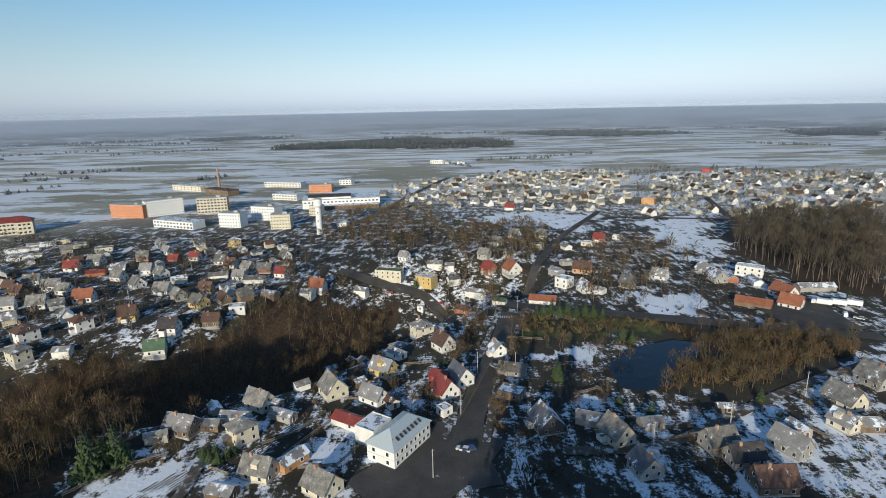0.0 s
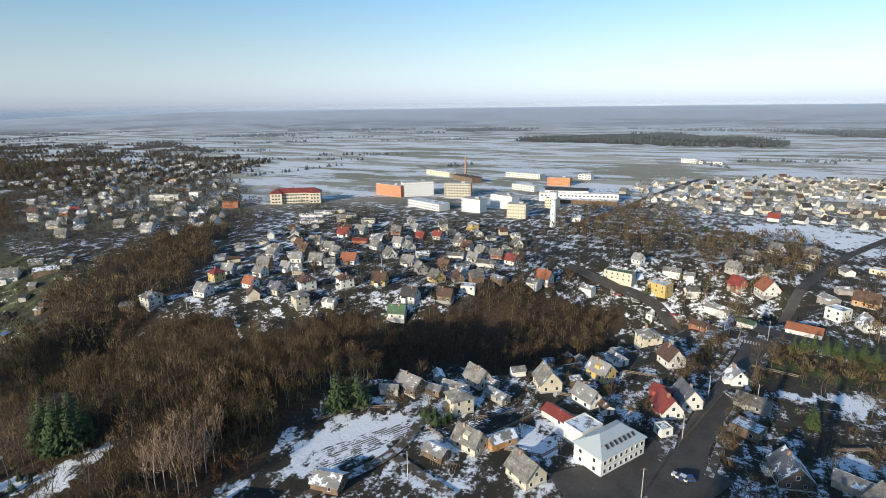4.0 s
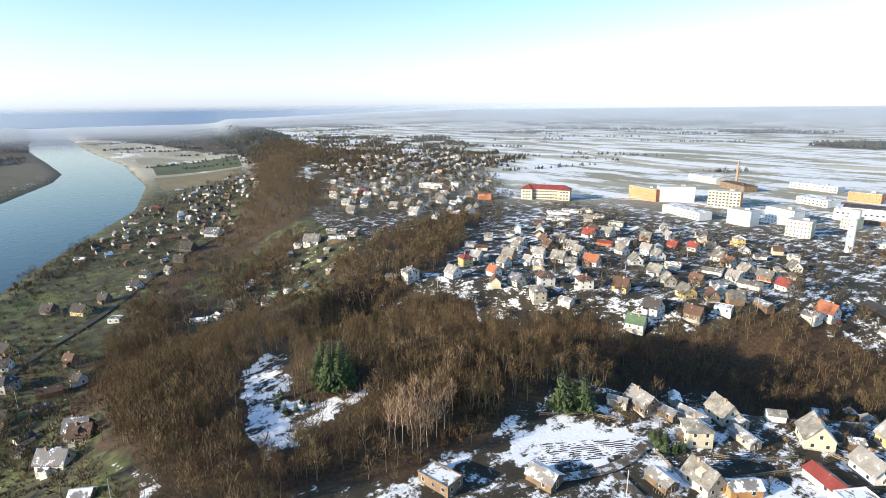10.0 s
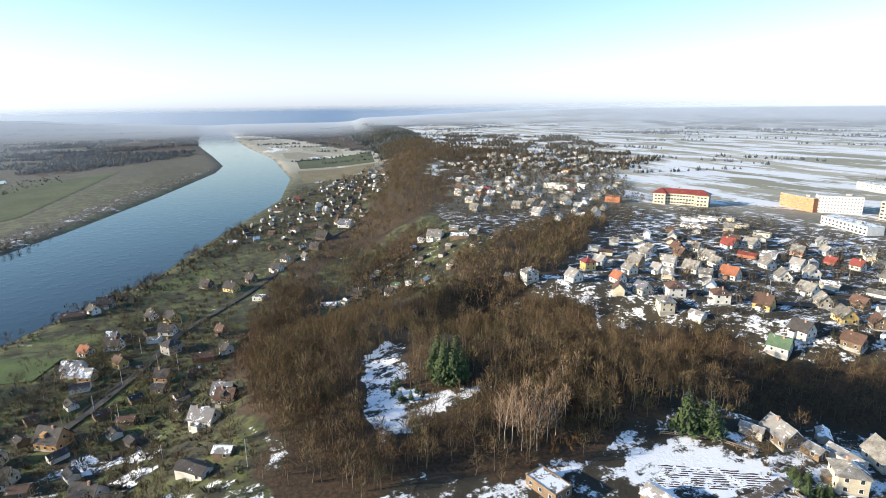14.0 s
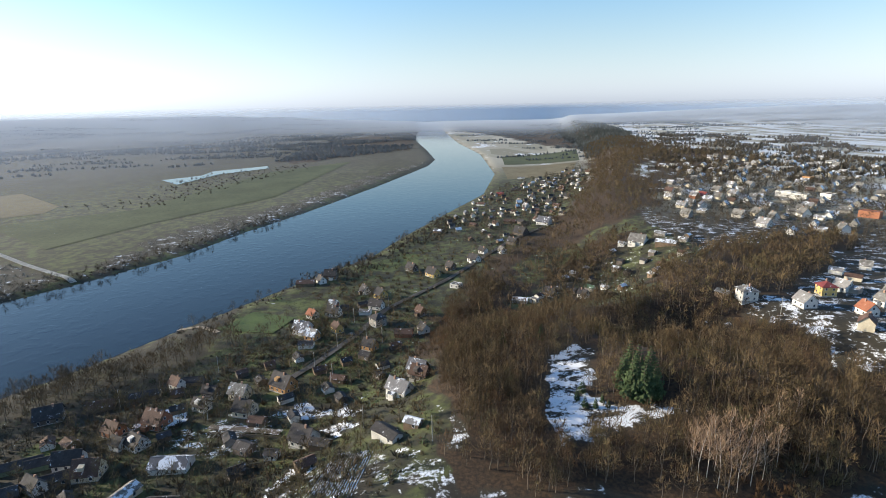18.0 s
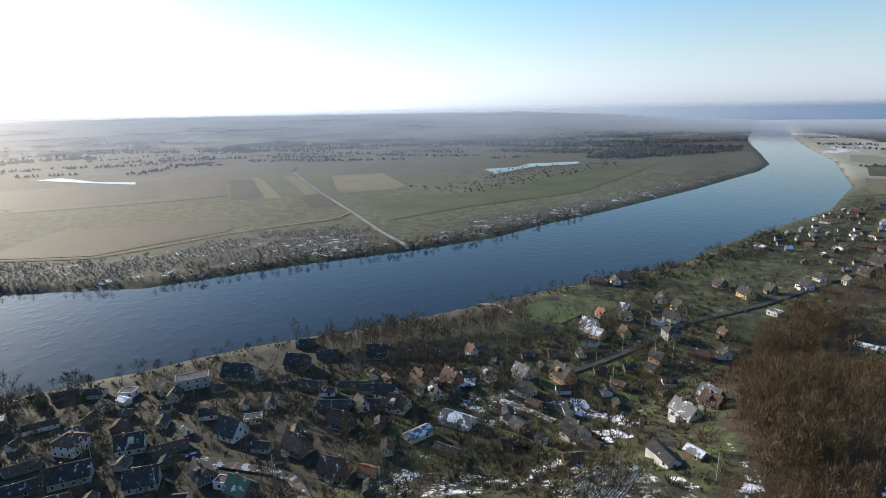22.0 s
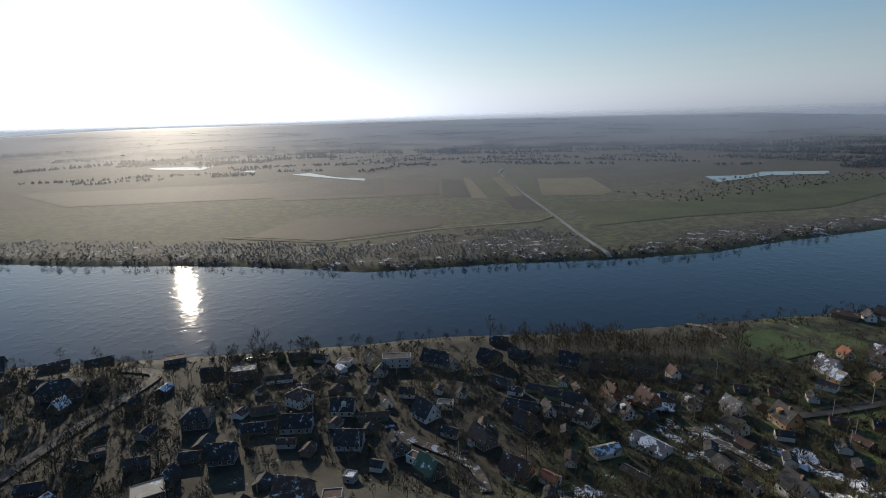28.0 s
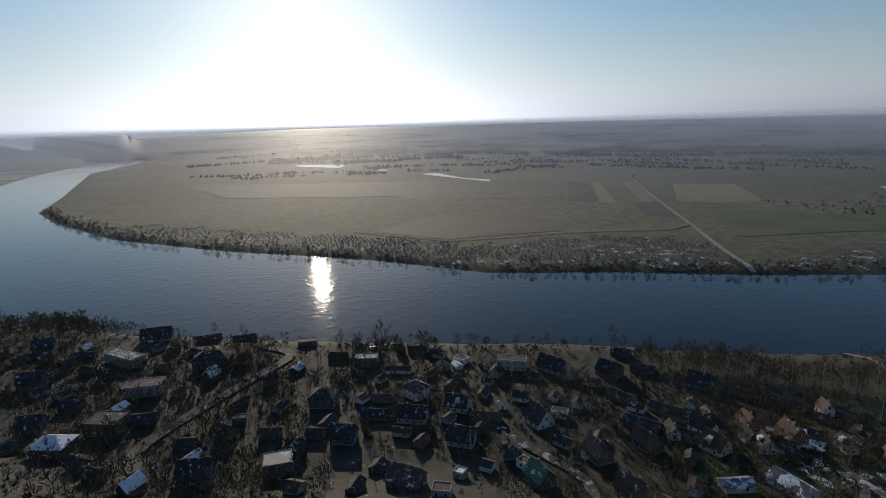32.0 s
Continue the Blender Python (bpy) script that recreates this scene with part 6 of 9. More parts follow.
def block(name, x, y, turn, w, l, floors, bays, material, roofing, label, cat, step=3.0, end=None, depth_rows=True):
    """A flat-roofed block of several floors; its long side is l."""
    top = tagged(new(name), label, cat)
    top.matrix_basis = pose(x, y, land(x, y), 0, 0, turn)
    HOMES.append((x, y, 0.5 * math.hypot(w, l)))
    h = floors * step + 0.6
    bm = bmesh.new()
    box(bm, 0, 0, -1.5, w, l, h + 1.5)
    part("wall", bm, material, top)
    if end:
        for s in (-1, 1):
            bm = bmesh.new()
            box(bm, 0, s * (l / 2 + 0.06), -1.5, w + 0.1, 0.12, h + 1.5)
            part("end_panel", bm, end, top)
    bm = bmesh.new()
    box(bm, 0, 0, h, w + 0.3, l + 0.3, 0.35)
    box(bm, 0, l * 0.2, h + 0.35, 3, 4, 1.6)
    part("roof", bm, roofing, top)
    for side in (0, 180):
        for fl in range(floors):
            for i in range(bays):
                u = (i + 0.5) * l / bays - l / 2
                shared("window", PANE_WIDE if l / bays > 3 else PANE, top, pose(0, 0, 0, 0, 0, side + 90) @ pose(u, -w / 2 - 0.03, 0.95 + step * fl))
    return top


block("apartment_block", -311, 537, -106, 12, 40, 4, 14, ORANGE, CONCRETE, "long orange-panelled four-storey apartment block", "apartment block")
block("apartment_block", -283, 546, -50, 12, 35, 5, 14, WHITE, CONCRETE, "long white five-storey apartment block", "apartment block")
block("apartment_block", -235, 552, -77, 12, 29, 5, 9, WALL["c"], CONCRETE, "cream five-storey apartment block with orange ends", "apartment block", end=ORANGE)
block("apartment_block", -238, 482, -113, 14, 48, 2, 12, WHITE, ROOF["s"], "low white stepped two-storey building", "building")
block("apartment_block", -188, 480, -102, 12, 21, 4, 8, WHITE, CONCRETE, "white four-storey apartment block", "apartment block")
block("apartment_block", -167, 510, -111, 12, 27, 4, 9, WHITE, CONCRETE, "white four-storey apartment block", "apartment block")
block("apartment_block", -141, 468, -86, 12, 17, 4, 7, WALL["c"], CONCRETE, "cream four-storey apartment block", "apartment block")
block("apartment_block", -123, 526, -108, 12, 10, 3, 4, WALL["c"], CONCRETE, "small cream three-storey block", "apartment block")
block("works_building", -151, 680, -90, 14, 28, 3, 10, ORANGE, CONCRETE, "orange-brown works office building", "building")
block("works_building", -178, 629, -111, 18, 33, 2, 8, WALL["w"], ROOF["s"], "low pale works building with snowy roof", "building")
block("works_building", -212, 735, -104, 14, 54, 2, 12, WALL["w"], ROOF["s"], "long low white farm store", "building")
block("works_building", -334, 720, -117, 12, 54, 2, 8, WALL["c"], ROOF["s"], "low pale boiler-house building", "building")
block("works_building", -275, 676, -124, 16, 48, 2, 6, WALL["n"], ROOF["n"], "dark brown boiler house", "building")
block("works_building", -130, 746, -108, 10, 18, 2, 4, WALL["w"], ROOF["s"], "small white works building", "building")
block("farm_building", -5, 1005, -116, 14, 26, 2, 6, WALL["w"], ROOF["s"], "white farm building out in the fields", "farm building")
block("farm_building", 26, 997, -101, 12, 35, 1, 6, WALL["w"], ROOF["s"], "long low white farm building", "farm building")
block("works_building", -88, 471, -99, 8, 9, 1, 3, WALL["w"], ROOF["s"], "small white pump house", "building")


def school(x, y, turn, l=52):
    top = tagged(new("school"), "long cream three-storey school with a red hipped roof", "school")
    top.matrix_basis = pose(x, y, land(x, y), 0, 0, turn)
    HOMES.append((x, y, 30))
    bm = bmesh.new()
    box(bm, 0, 0, -1, 14, l, 12)
    for s in (-1, 1):
        box(bm, -2.5, s * (l / 2 - 6), -1, 17, 12, 12)
    part("wall", bm, WALL["c"], top)
    bm = hip_roof(14, l, 11, 4.2, 0.7)
    part("roof", bm, ROOF["r"], top)
    for s in (-1, 1):
        bm = hip_roof(17, 13, 11.02, 4.3, 0.6)
        bmesh.ops.transform(bm, matrix=pose(-2.5, s * (l / 2 - 6), 0, 0, 0, 0), verts=bm.verts[:])
        part("roof", bm, ROOF["r"], top)
    bm = bmesh.new()
    box(bm, 0, 3, 14, 1, 1.2, 3)
    part("chimney", bm, BRICK, top)
    for fl in range(3):
        for i in range(13):
            shared("window", PANE_WIDE, top, pose(-7.05, -17 + i * 2.8, 1.2 + 3.4 * fl, 0, 0, -90))
        for s in (-1, 1):
            for i in range(3):
                shared("window", PANE_WIDE, top, pose(-11.05, s * (l / 2 - 6) + (i - 1) * 3.2, 1.2 + 3.4 * fl, 0, 0, -90))
            for i in range(4):
                shared("window", PANE, top, pose(-5 + i * 3.5, s * (l / 2 + 0.08), 1.2 + 3.4 * fl, 0, 0, 0 if s < 0 else 180))


def water_tower(x, y):
    top = tagged(new("water_tower"), "tall white concrete water tower with a wider tank on top", "water tower")
    top.matrix_basis = pose(x, y, land(x, y))
    bm = bmesh.new()
    tube(bm, 0, 0, -1, 2.5, 2.3, 23.5, 20)
    part("shaft", bm, WHITE, top)
    bm = bmesh.new()
    tube(bm, 0, 0, 22.5, 2.3, 3.5, 1.6, 24)
    tube(bm, 0, 0, 24.1, 3.5, 3.5, 5.2, 24)
    part("tank", bm, WHITE, top)
    bm = bmesh.new()
    tube(bm, 0, 0, 29.3, 3.7, 3.3, 0.5, 24)
    part("cap", bm, CONCRETE, top)
    for k in range(3):
        shared("window", PANE, top, pose(0, -2.48, 4 + 7 * k, 0, 0, 0))


def brick_stack(x, y):
    top = tagged(new("factory_chimney"), "slender brick boiler-house chimney", "chimney")
    top.matrix_basis = pose(x, y, land(x, y))
    bm = bmesh.new()
    tube(bm, 0, 0, -1, 1.7, 1.0, 31, 12)
    part("stack", bm, BRICK, top)
    bm = bmesh.new()
    tube(bm, 0, 0, 30, 1.25, 1.25, 0.8, 12)
    part("collar", bm, CONCRETE, top)


def town_hall(x, y, turn):
    """The white two-storey house with the tin hipped roof and its row of skylights."""
    top = tagged(new("town_house"), "long white two-storey building with a pale tin hipped roof and skylights", "building")
    top.matrix_basis = pose(x, y, land(x, y), 0, 0, turn)
    HOMES.append((x, y, 14))
    w, l, h = 10.0, 18.6, 5.7
    bm = bmesh.new()
    box(bm, 0, 0, -2, w, l, h + 2)
    part("wall", bm, WHITE, top)
    bm = bmesh.new()
    box(bm, 0, 0, 2.75, w + 0.16, l + 0.16, 0.18)
    box(bm, 0, 0, h - 0.35, w + 0.3, l + 0.3, 0.25)
    part("cornice", bm, WALL["c"], top)
    part("roof", hip_roof(w, l, h, 3.7, 0.5), TIN, top, "pale grey-green tin roof")
    slope = math.degrees(math.atan2(3.6, w / 2 + 0.5))
    for i in range(7):
        bm = bmesh.new()
        box(bm, 0, 0, 0, 0.9, 1.5, 0.16)
        box(bm, 0, 0, 0.16, 0.7, 1.2, 0.02, 1)
        sk = part("skylight", bm, [TIMBER, GLASS], top)
        sk.matrix_basis = pose(-3.4, -5.6 + 1.85 * i, h + 1.62, 0, -slope, 0) @ pose(0, 0, 0, 0, 0, 90)
    for i in range(4):
        bm = bmesh.new()
        box(bm, 0, 0, 0, 0.9, 1.4, 0.16)
        box(bm, 0, 0, 0.16, 0.7, 1.1, 0.02, 1)
        sk = part("skylight", bm, [TIMBER, GLASS], top)
        sk.matrix_basis = pose(-2.4 + 1.6 * i, 7.3, h + 1.60, -slope, 0, 0)
    for fl in range(2):
        for i in range(8):
            shared("window", PANE, top, pose(-w / 2 - 0.03, -7.9 + i * 2.25, 0.9 + 2.6 * fl, 0, 0, -90))
            shared("window", PANE, top, pose(w / 2 + 0.03, -7.9 + i * 2.25, 0.9 + 2.6 * fl, 0, 0, 90))
        for i in range(2):
            shared("window", PANE, top, pose(-2.5 + 5 * i, l / 2 + 0.03, 0.9 + 2.6 * fl, 0, 0, 180))
            shared("window", PANE, top, pose(-2.5 + 5 * i, -l / 2 - 0.03, 0.9 + 2.6 * fl))
    for px in (-4.7, 4.7):
        bm = bmesh.new()
        box(bm, px, -l / 2 - 0.12, 0, 0.12, 0.12, h)
        part("downpipe", bm, TIN, top)


def factory(x, y, turn):
    top = tagged(new("factory_hall"), "long white factory hall with a dark flat roof edge", "factory")
    top.matrix_basis = pose(x, y, land(x, y), 0, 0, turn)
    HOMES.append((x, y, 60))
    bm = bmesh.new()
    box(bm, 0, 0, -1, 30, 80, 10)
    part("wall", bm, WHITE, top)
    bm = bmesh.new()
    box(bm, 0, 0, 9, 30.4, 80.4, 0.8)
    part("roof", bm, ROOF["s"], top)
    bm = bmesh.new()
    box(bm, -5.9, 12, -1, 18, 44, 12.5)
    part("upper_hall", bm, WHITE, top)
    bm = bmesh.new()
    box(bm, -5.9, 12, 11.5, 18.4, 44.4, 0.9)
    part("roof", bm, ROOF["d"], top)
    bm = bmesh.new()
    box(bm, -20, -5, -1, 9.9, 66, 4.6)
    part("annexe", bm, WALL["n"], top)
    bm = bmesh.new()
    box(bm, -20, -5, 3.6, 10.2, 66.3, 0.5)
    part("roof", bm, ROOF["s"], top)
    for i in range(16):
        bm = bmesh.new()
        box(bm, -25.0, -36 + i * 4.1, 0.3, 0.12, 2.6, 2.6)
        part("gate", bm, DOOR, top)
    for i in range(20):
        shared("window", PANE_WIDE, top, pose(-15.05, -37 + i * 3.9, 5.6, 0, 0, -90))


def church(x, y, turn):
    """It stands close under the camera; its two spires throw their shadows over the street."""
    top = tagged(new("church"), "brick church with a steep roof and two pointed spires", "church")
    top.matrix_basis = pose(x, y, land(x, y), 0, 0, turn)
    part("wall", gable_walls(18, 38, 15, 12), WALL["b"], top)
    part("roof", gable_roof(18, 38, 15, 12, 0.5, 0.25), ROOF["r"], top)
    for s in (-1, 1):
        bm = bmesh.new()
        box(bm, s * 8.4, 20.5, -1, 5, 5, 35)
        tower = part("tower", bm, WALL["b"], top)
        bm = bmesh.new()
        tube(bm, s * 8.4, 20.5, 34, 3.3, 0.1, 24, 8)
        part("spire", bm, TIN, tower)


def car(x, y, turn, paint, van=False):
    top = tagged(new("van" if van else "car"), ("white delivery van" if van else "parked passenger car") + " on the roadside", "van" if van else "car", "parked vehicles")
    top.matrix_basis = pose(x, y, land(x, y) + 0.3, 0, 0, turn)
    l, h = (5.6, 2.2) if van else (4.4, 1.42)
    bm = bmesh.new()
    vs = box(bm, 0, 0, 0.25, 1.78, l, 0.62)
    bmesh.ops.bevel(bm, geom=bm.edges[:], offset=0.12, segments=2, affect="EDGES")
    part("body", bm, paint, top)
    bm = bmesh.new()
    a, b = (0.5, -0.48) if not van else (0.36, -0.49)
    solid(bm, [(-0.84, l * b, 0.86), (0.84, l * b, 0.86), (0.84, l * 0.27, 0.86), (-0.84, l * 0.27, 0.86),
               (-0.7, l * (b + 0.1), h), (0.7, l * (b + 0.1), h), (0.7, l * 0.12, h), (-0.7, l * 0.12, h)],
          [(3, 2, 1, 0), (4, 5, 6, 7), (0, 1, 5, 4), (1, 2, 6, 5), (2, 3, 7, 6), (3, 0, 4, 7)])
    part("cabin", bm, GLASS if not van else paint, top)
    bm = bmesh.new()
    box(bm, 0, l * (b + 0.32) / 1.0 - 0.1, h - 0.02, 1.36, l * 0.38, 0.06)
    part("roof", bm, paint, top)
    for sx in (-0.8, 0.8):
        for sy in (-0.3, 0.3):
            bm = bmesh.new()
            bmesh.ops.create_cone(bm, cap_ends=True, segments=10, radius1=0.32, radius2=0.32, depth=0.22, matrix=pose(sx, l * sy, 0.32, 0, 90))
            part("wheel", bm, RUBBER, top)


def pole(x, y, turn, lamp=False):
    top = tagged(new("utility_pole"), "grey concrete utility pole with a short cross-arm", "utility pole", "roadside poles")
    top.matrix_basis = pose(x, y, land(x, y), 0, 0, turn)
    bm = bmesh.new()
    tube(bm, 0, 0, -0.5, 0.16, 0.10, 9.7, 8)
    part("mast", bm, CONCRETE, top)
    bm = bmesh.new()
    box(bm, 0, 0, 8.6, 1.5, 0.1, 0.1)
    for px in (-0.65, 0, 0.65):
        tube(bm, px, 0, 8.7, 0.05, 0.04, 0.25, 6)
    part("cross_arm", bm, TIMBER, top)


def fence(line, gap, high, label, material=TIMBER, boards=True):
    """Posts with two rails, from corner to corner."""
    top = tagged(new("fence"), label, "fence", "garden fences")
    x0, y0 = line[0]
    top.matrix_basis = pose(x0, y0, land(x0, y0))
    z0 = land(x0, y0)
    for (ax, ay), (bx, by) in zip(line, line[1:]):
        run = math.hypot(bx - ax, by - ay)
        k, turn = max(1, round(run / gap)), math.degrees(math.atan2(by - ay, bx - ax))
        for i in range(k):
            px, py = ax + (bx - ax) * i / k, ay + (by - ay) * i / k
            bm = bmesh.new()
            box(bm, 0, 0, -0.3, 0.14, 0.14, high + 0.35)
            part("post", bm, material, top).matrix_basis = pose(px - x0, py - y0, land(px, py) - z0, 0, 0, turn)
        for zz in (0.35, 0.8):
            bm = bmesh.new()
            a, b = Vector((ax - x0, ay - y0, land(ax, ay) - z0 + high * zz)), Vector((bx - x0, by - y0, land(bx, by) - z0 + high * zz))
            side = Vector((-(by - ay), bx - ax, 0)).normalized() * 0.05
            up = Vector((0, 0, 0.32 if boards else 0.08))
            solid(bm, [a - side, b - side, b + side, a + side, a - side + up, b - side + up, b + side + up, a + side + up],
                  [(3, 2, 1, 0), (4, 5, 6, 7), (0, 1, 5, 4), (1, 2, 6, 5), (2, 3, 7, 6), (3, 0, 4, 7)])
            bmesh.ops.recalc_face_normals(bm, faces=bm.faces[:])
            part("rail", bm, material, top)
    return top


def crossing(x, y, turn, count, lift=0.5):
    for i in range(count):
        bm = bmesh.new()
        box(bm, 0, 0, 0, 0.5, 3.0, 0.03)
        ob = tagged(part("crossing_stripe", bm, PAINT), "worn white crossing stripe on asphalt", "road marking", kind="structure")
        c, s = math.cos(radians(turn)), math.sin(radians(turn))
        u = (i - count / 2) * 1.05
        ob.matrix_basis = pose(x + u * c, y + u * s, land(x, y) + lift, 0, 0, turn)


def truck(x, y, turn, paint, tank=False):
    top = tagged(new("truck"), ("yellow tipper truck" if tank else "white box truck") + " parked on the asphalt yard", "truck", "parked vehicles")
    top.matrix_basis = pose(x, y, land(x, y) + 0.35, 0, 0, turn)
    bm = bmesh.new()
    box(bm, 0, 3.2, 0.7, 2.3, 1.9, 2.1)
    bmesh.ops.bevel(bm, geom=bm.edges[:], offset=0.15, segments=2, affect="EDGES")
    cab = part("cab", bm, paint, top)
    bm = bmesh.new()
    box(bm, 0, 4.14, 1.75, 2.0, 0.08, 0.8)
    part("windscreen", bm, GLASS, cab)
    bm = bmesh.new()
    box(bm, 0, -1.3, 1.0, 2.4, 6.6, 1.3 if tank else 2.4)
    part("load_box", bm, paint if tank else WHITE, top)
    bm = bmesh.new()
    box(bm, 0, 0, 0.55, 0.9, 8.0, 0.4)
    part("chassis", bm, RUBBER, top)
    for sx in (-0.95, 0.95):
        for sy in (-3.4, -2.3, 3.1):
            bm = bmesh.new()
            bmesh.ops.create_cone(bm, cap_ends=True, segments=12, radius1=0.48, radius2=0.48, depth=0.3, matrix=pose(sx, sy, 0.45, 0, 90))
            part("wheel", bm, RUBBER, top)


def beehive(x, y, turn, paint):
    top = tagged(new("beehive"), "small painted wooden beehive in a row beside the spruces", "beehive", "row of beehives")
    top.matrix_basis = pose(x, y, land(x, y), 0, 0, turn)
    bm = bmesh.new()
    box(bm, 0, 0, 0.2, 0.6, 0.6, 0.8)
    part("box", bm, paint, top)
    bm = bmesh.new()
    box(bm, 0, 0, 1.0, 0.75, 0.75, 0.1)
    part("lid", bm, TIN, top)
    bm = bmesh.new()
    box(bm, 0, 0, -0.1, 0.5, 0.5, 0.3)
    part("stand", bm, TIMBER, top)


def polytunnel(x, y, turn, l, r):
    top = tagged(new("greenhouse_frame"), "bare hooped greenhouse frame without its cover", "greenhouse")
    top.matrix_basis = pose(x, y, land(x, y), 0, 0, turn)
    k = int(l / 0.8)
    for i in range(k + 1):
        bm = bmesh.new()
        pts = [(r * math.cos(a), l * (i / k - 0.5), r * math.sin(a)) for a in np.linspace(0, math.pi, 11)]
        rings = [[bm.verts.new((px * s, py + d, pz * s)) for s, d in ((1, -0.05), (1, 0.05), (0.94, 0.05), (0.94, -0.05))] for px, py, pz in pts]
        for g, h in zip(rings, rings[1:]):
            for j in range(4):
                bm.faces.new((g[j], g[(j + 1) % 4], h[(j + 1) % 4], h[j]))
        bmesh.ops.recalc_face_normals(bm, faces=bm.faces[:])
        part("hoop", bm, TIMBER, top)
    bm = bmesh.new()
    box(bm, 0, 0, r * 0.96, 0.1, l, 0.1)
    part("ridge_bar", bm, TIMBER, top)


def furrows(ring, turn, gap, label):
    """Ploughed ridges, with snow left between them."""
    c, s = math.cos(radians(turn)), math.sin(radians(turn))
    r = np.array(ring)
    u, v = r[:, 0] * c + r[:, 1] * s, -r[:, 0] * s + r[:, 1] * c
    rng, verts, tris = np.random.default_rng(len(ring)), [], []
    for b in np.arange(v.min(), v.max(), gap):
        a = np.arange(u.min(), u.max(), 1.2)
        x, y = a * c - b * s, a * s + b * c
        ok, z, wob = inside(x, y, ring), lands(x, y), rng.normal(0, 0.06, len(a))
        for i in range(len(a) - 1):
            if ok[i] and ok[i + 1] and rng.random() < 0.93:
                k = len(verts)
                for j in (i, i + 1):
                    for d, h in ((-0.34, -0.05), (0, 0.17 + wob[j]), (0.34, -0.05)):
                        verts.append((x[j] - (d + wob[j]) * s, y[j] + (d + wob[j]) * c, z[j] + h))
                tris += [(k, k + 3, k + 4), (k, k + 4, k + 1), (k + 1, k + 4, k + 5), (k + 1, k + 5, k + 2)]
    me = raw_mesh("furrows", np.array(verts), np.array(tris), np.zeros(len(tris)), [CLODS])
    tagged(new("furrows", me), label, "field", kind="stuff")


water_tower(-101.9, 439.6)
brick_stack(-286.7, 699.3)
school(-386, 462, 122)
factory(-108, 579, 100)
town_hall(-14.4, 144.7, 148)
church(-8, 20, -16)
car(-23.7, 328.8, 84, CAR_PAINT[1])
car(-17.6, 329.3, 83, CAR_PAINT[2])
car(-8.7, 330.1, 82, CAR_PAINT[0])
car(-2.2, 329.8, 80, CAR_PAINT[3])
car(-34.4, 328.6, 86, CAR_PAINT[3])
car(-29.8, 328.7, 85, CAR_PAINT[1])
car(17.0, 262.2, 76, CAR_PAINT[0])
car(24.4, 215.8, 4, CAR_PAINT[0])
car(4.8, 142.2, 68, CAR_PAINT[0])
car(-71.2, 308.7, 73, CAR_PAINT[3])
car(199.3, 264.2, 43, CAR_PAINT[4])
car(203.5, 254.0, 41, CAR_PAINT[2])
car(193.4, 235.9, 41, CAR_PAINT[0])
car(19.0, 195.8, 34, CAR_PAINT[1])
car(6.5, 142.1, 107, CAR_PAINT[4])
car(-116.4, -165.8, 225, CAR_PAINT[4])
car(-125.1, -131.3, 216, CAR_PAINT[2])
car(-292.6, -28.0, 125, CAR_PAINT[2])
car(-180.6, -121.9, 184, CAR_PAINT[1])
car(50.4, 254.4, 69, CAR_PAINT[0])
car(40.6, 254.9, 71, CAR_PAINT[2])
car(-113.6, -284.5, 218, CAR_PAINT[1])
car(-106.9, -285.7, 219, CAR_PAINT[0])
car(-121.4, -285.4, 217, CAR_PAINT[2])
car(190.0, 240.4, 332, CAR_PAINT[0], True)
car(59.1, 137.9, 57, CAR_PAINT[0], True)
pole(-63.3, 112.1, 59)
pole(-4.1, 130.3, 32)
pole(4.8, 161.6, 28)
pole(12.3, 190.9, 26)
pole(26.8, 190.1, 22)
pole(-37.6, 323.4, 37)
pole(0.7, 326.1, 30)
pole(19.6, 257.7, 26)
pole(36.1, 252.9, 22)
pole(61.3, 141.3, 7)
pole(89.9, 152.1, 359)
pole(125.4, 169.9, 354)
pole(-251.3, -43.3, 130)
pole(-227.6, -32.6, 128)
pole(-275.6, -34.5, 127)
pole(-315.4, -28.2, 125)
pole(-283.0, -19.2, 124)
pole(-277.8, -10.3, 122)
pole(-337.7, -7.3, 121)
pole(-149.0, 8.5, 117)
pole(-180.1, -15.2, 125)
pole(-233.3, -128.4, 149)
pole(-211.9, -82.6, 141)
pole(-236.5, -32.9, 128)
pole(-260.5, -92.9, 140)
pole(-98.2, -197.4, 184)
pole(-97.4, -159.9, 179)
pole(-152.8, -209.5, 174)
pole(-119.0, -126.8, 167)
pole(-107.5, -152.9, 175)
pole(-120.1, -128.8, 167)
pole(-58.4, -164.1, 190)
pole(4.4, -211.6, 211)
pole(-163.8, 339.5, 56)
pole(-169.9, 277.2, 61)
pole(-98.2, 282.5, 49)
pole(-213.0, 273.9, 68)
pole(-236.4, 188.1, 81)
pole(-157.7, 259.2, 61)
fence([(-49, 141), (-41, 155), (-32, 168)], 3.0, 1.3, "weathered wooden garden fence with posts and rails", TIMBER)
fence([(-50, 139), (-45, 134)], 3.0, 1.3, "weathered wooden garden fence with posts and rails", TIMBER)
fence([(-43, 135), (-32, 136), (-27, 145)], 3.0, 1.3, "weathered wooden garden fence with posts and rails", TIMBER)
fence([(-103, 124), (-94, 136), (-84, 142)], 3.0, 1.3, "weathered wooden garden fence with posts and rails", TIMBER)
fence([(-69, 136), (-58, 131)], 3.0, 1.3, "weathered wooden garden fence with posts and rails", TIMBER)
fence([(-57, 147), (-48, 154), (-41, 165)], 3.0, 1.3, "weathered wooden garden fence with posts and rails", TIMBER)
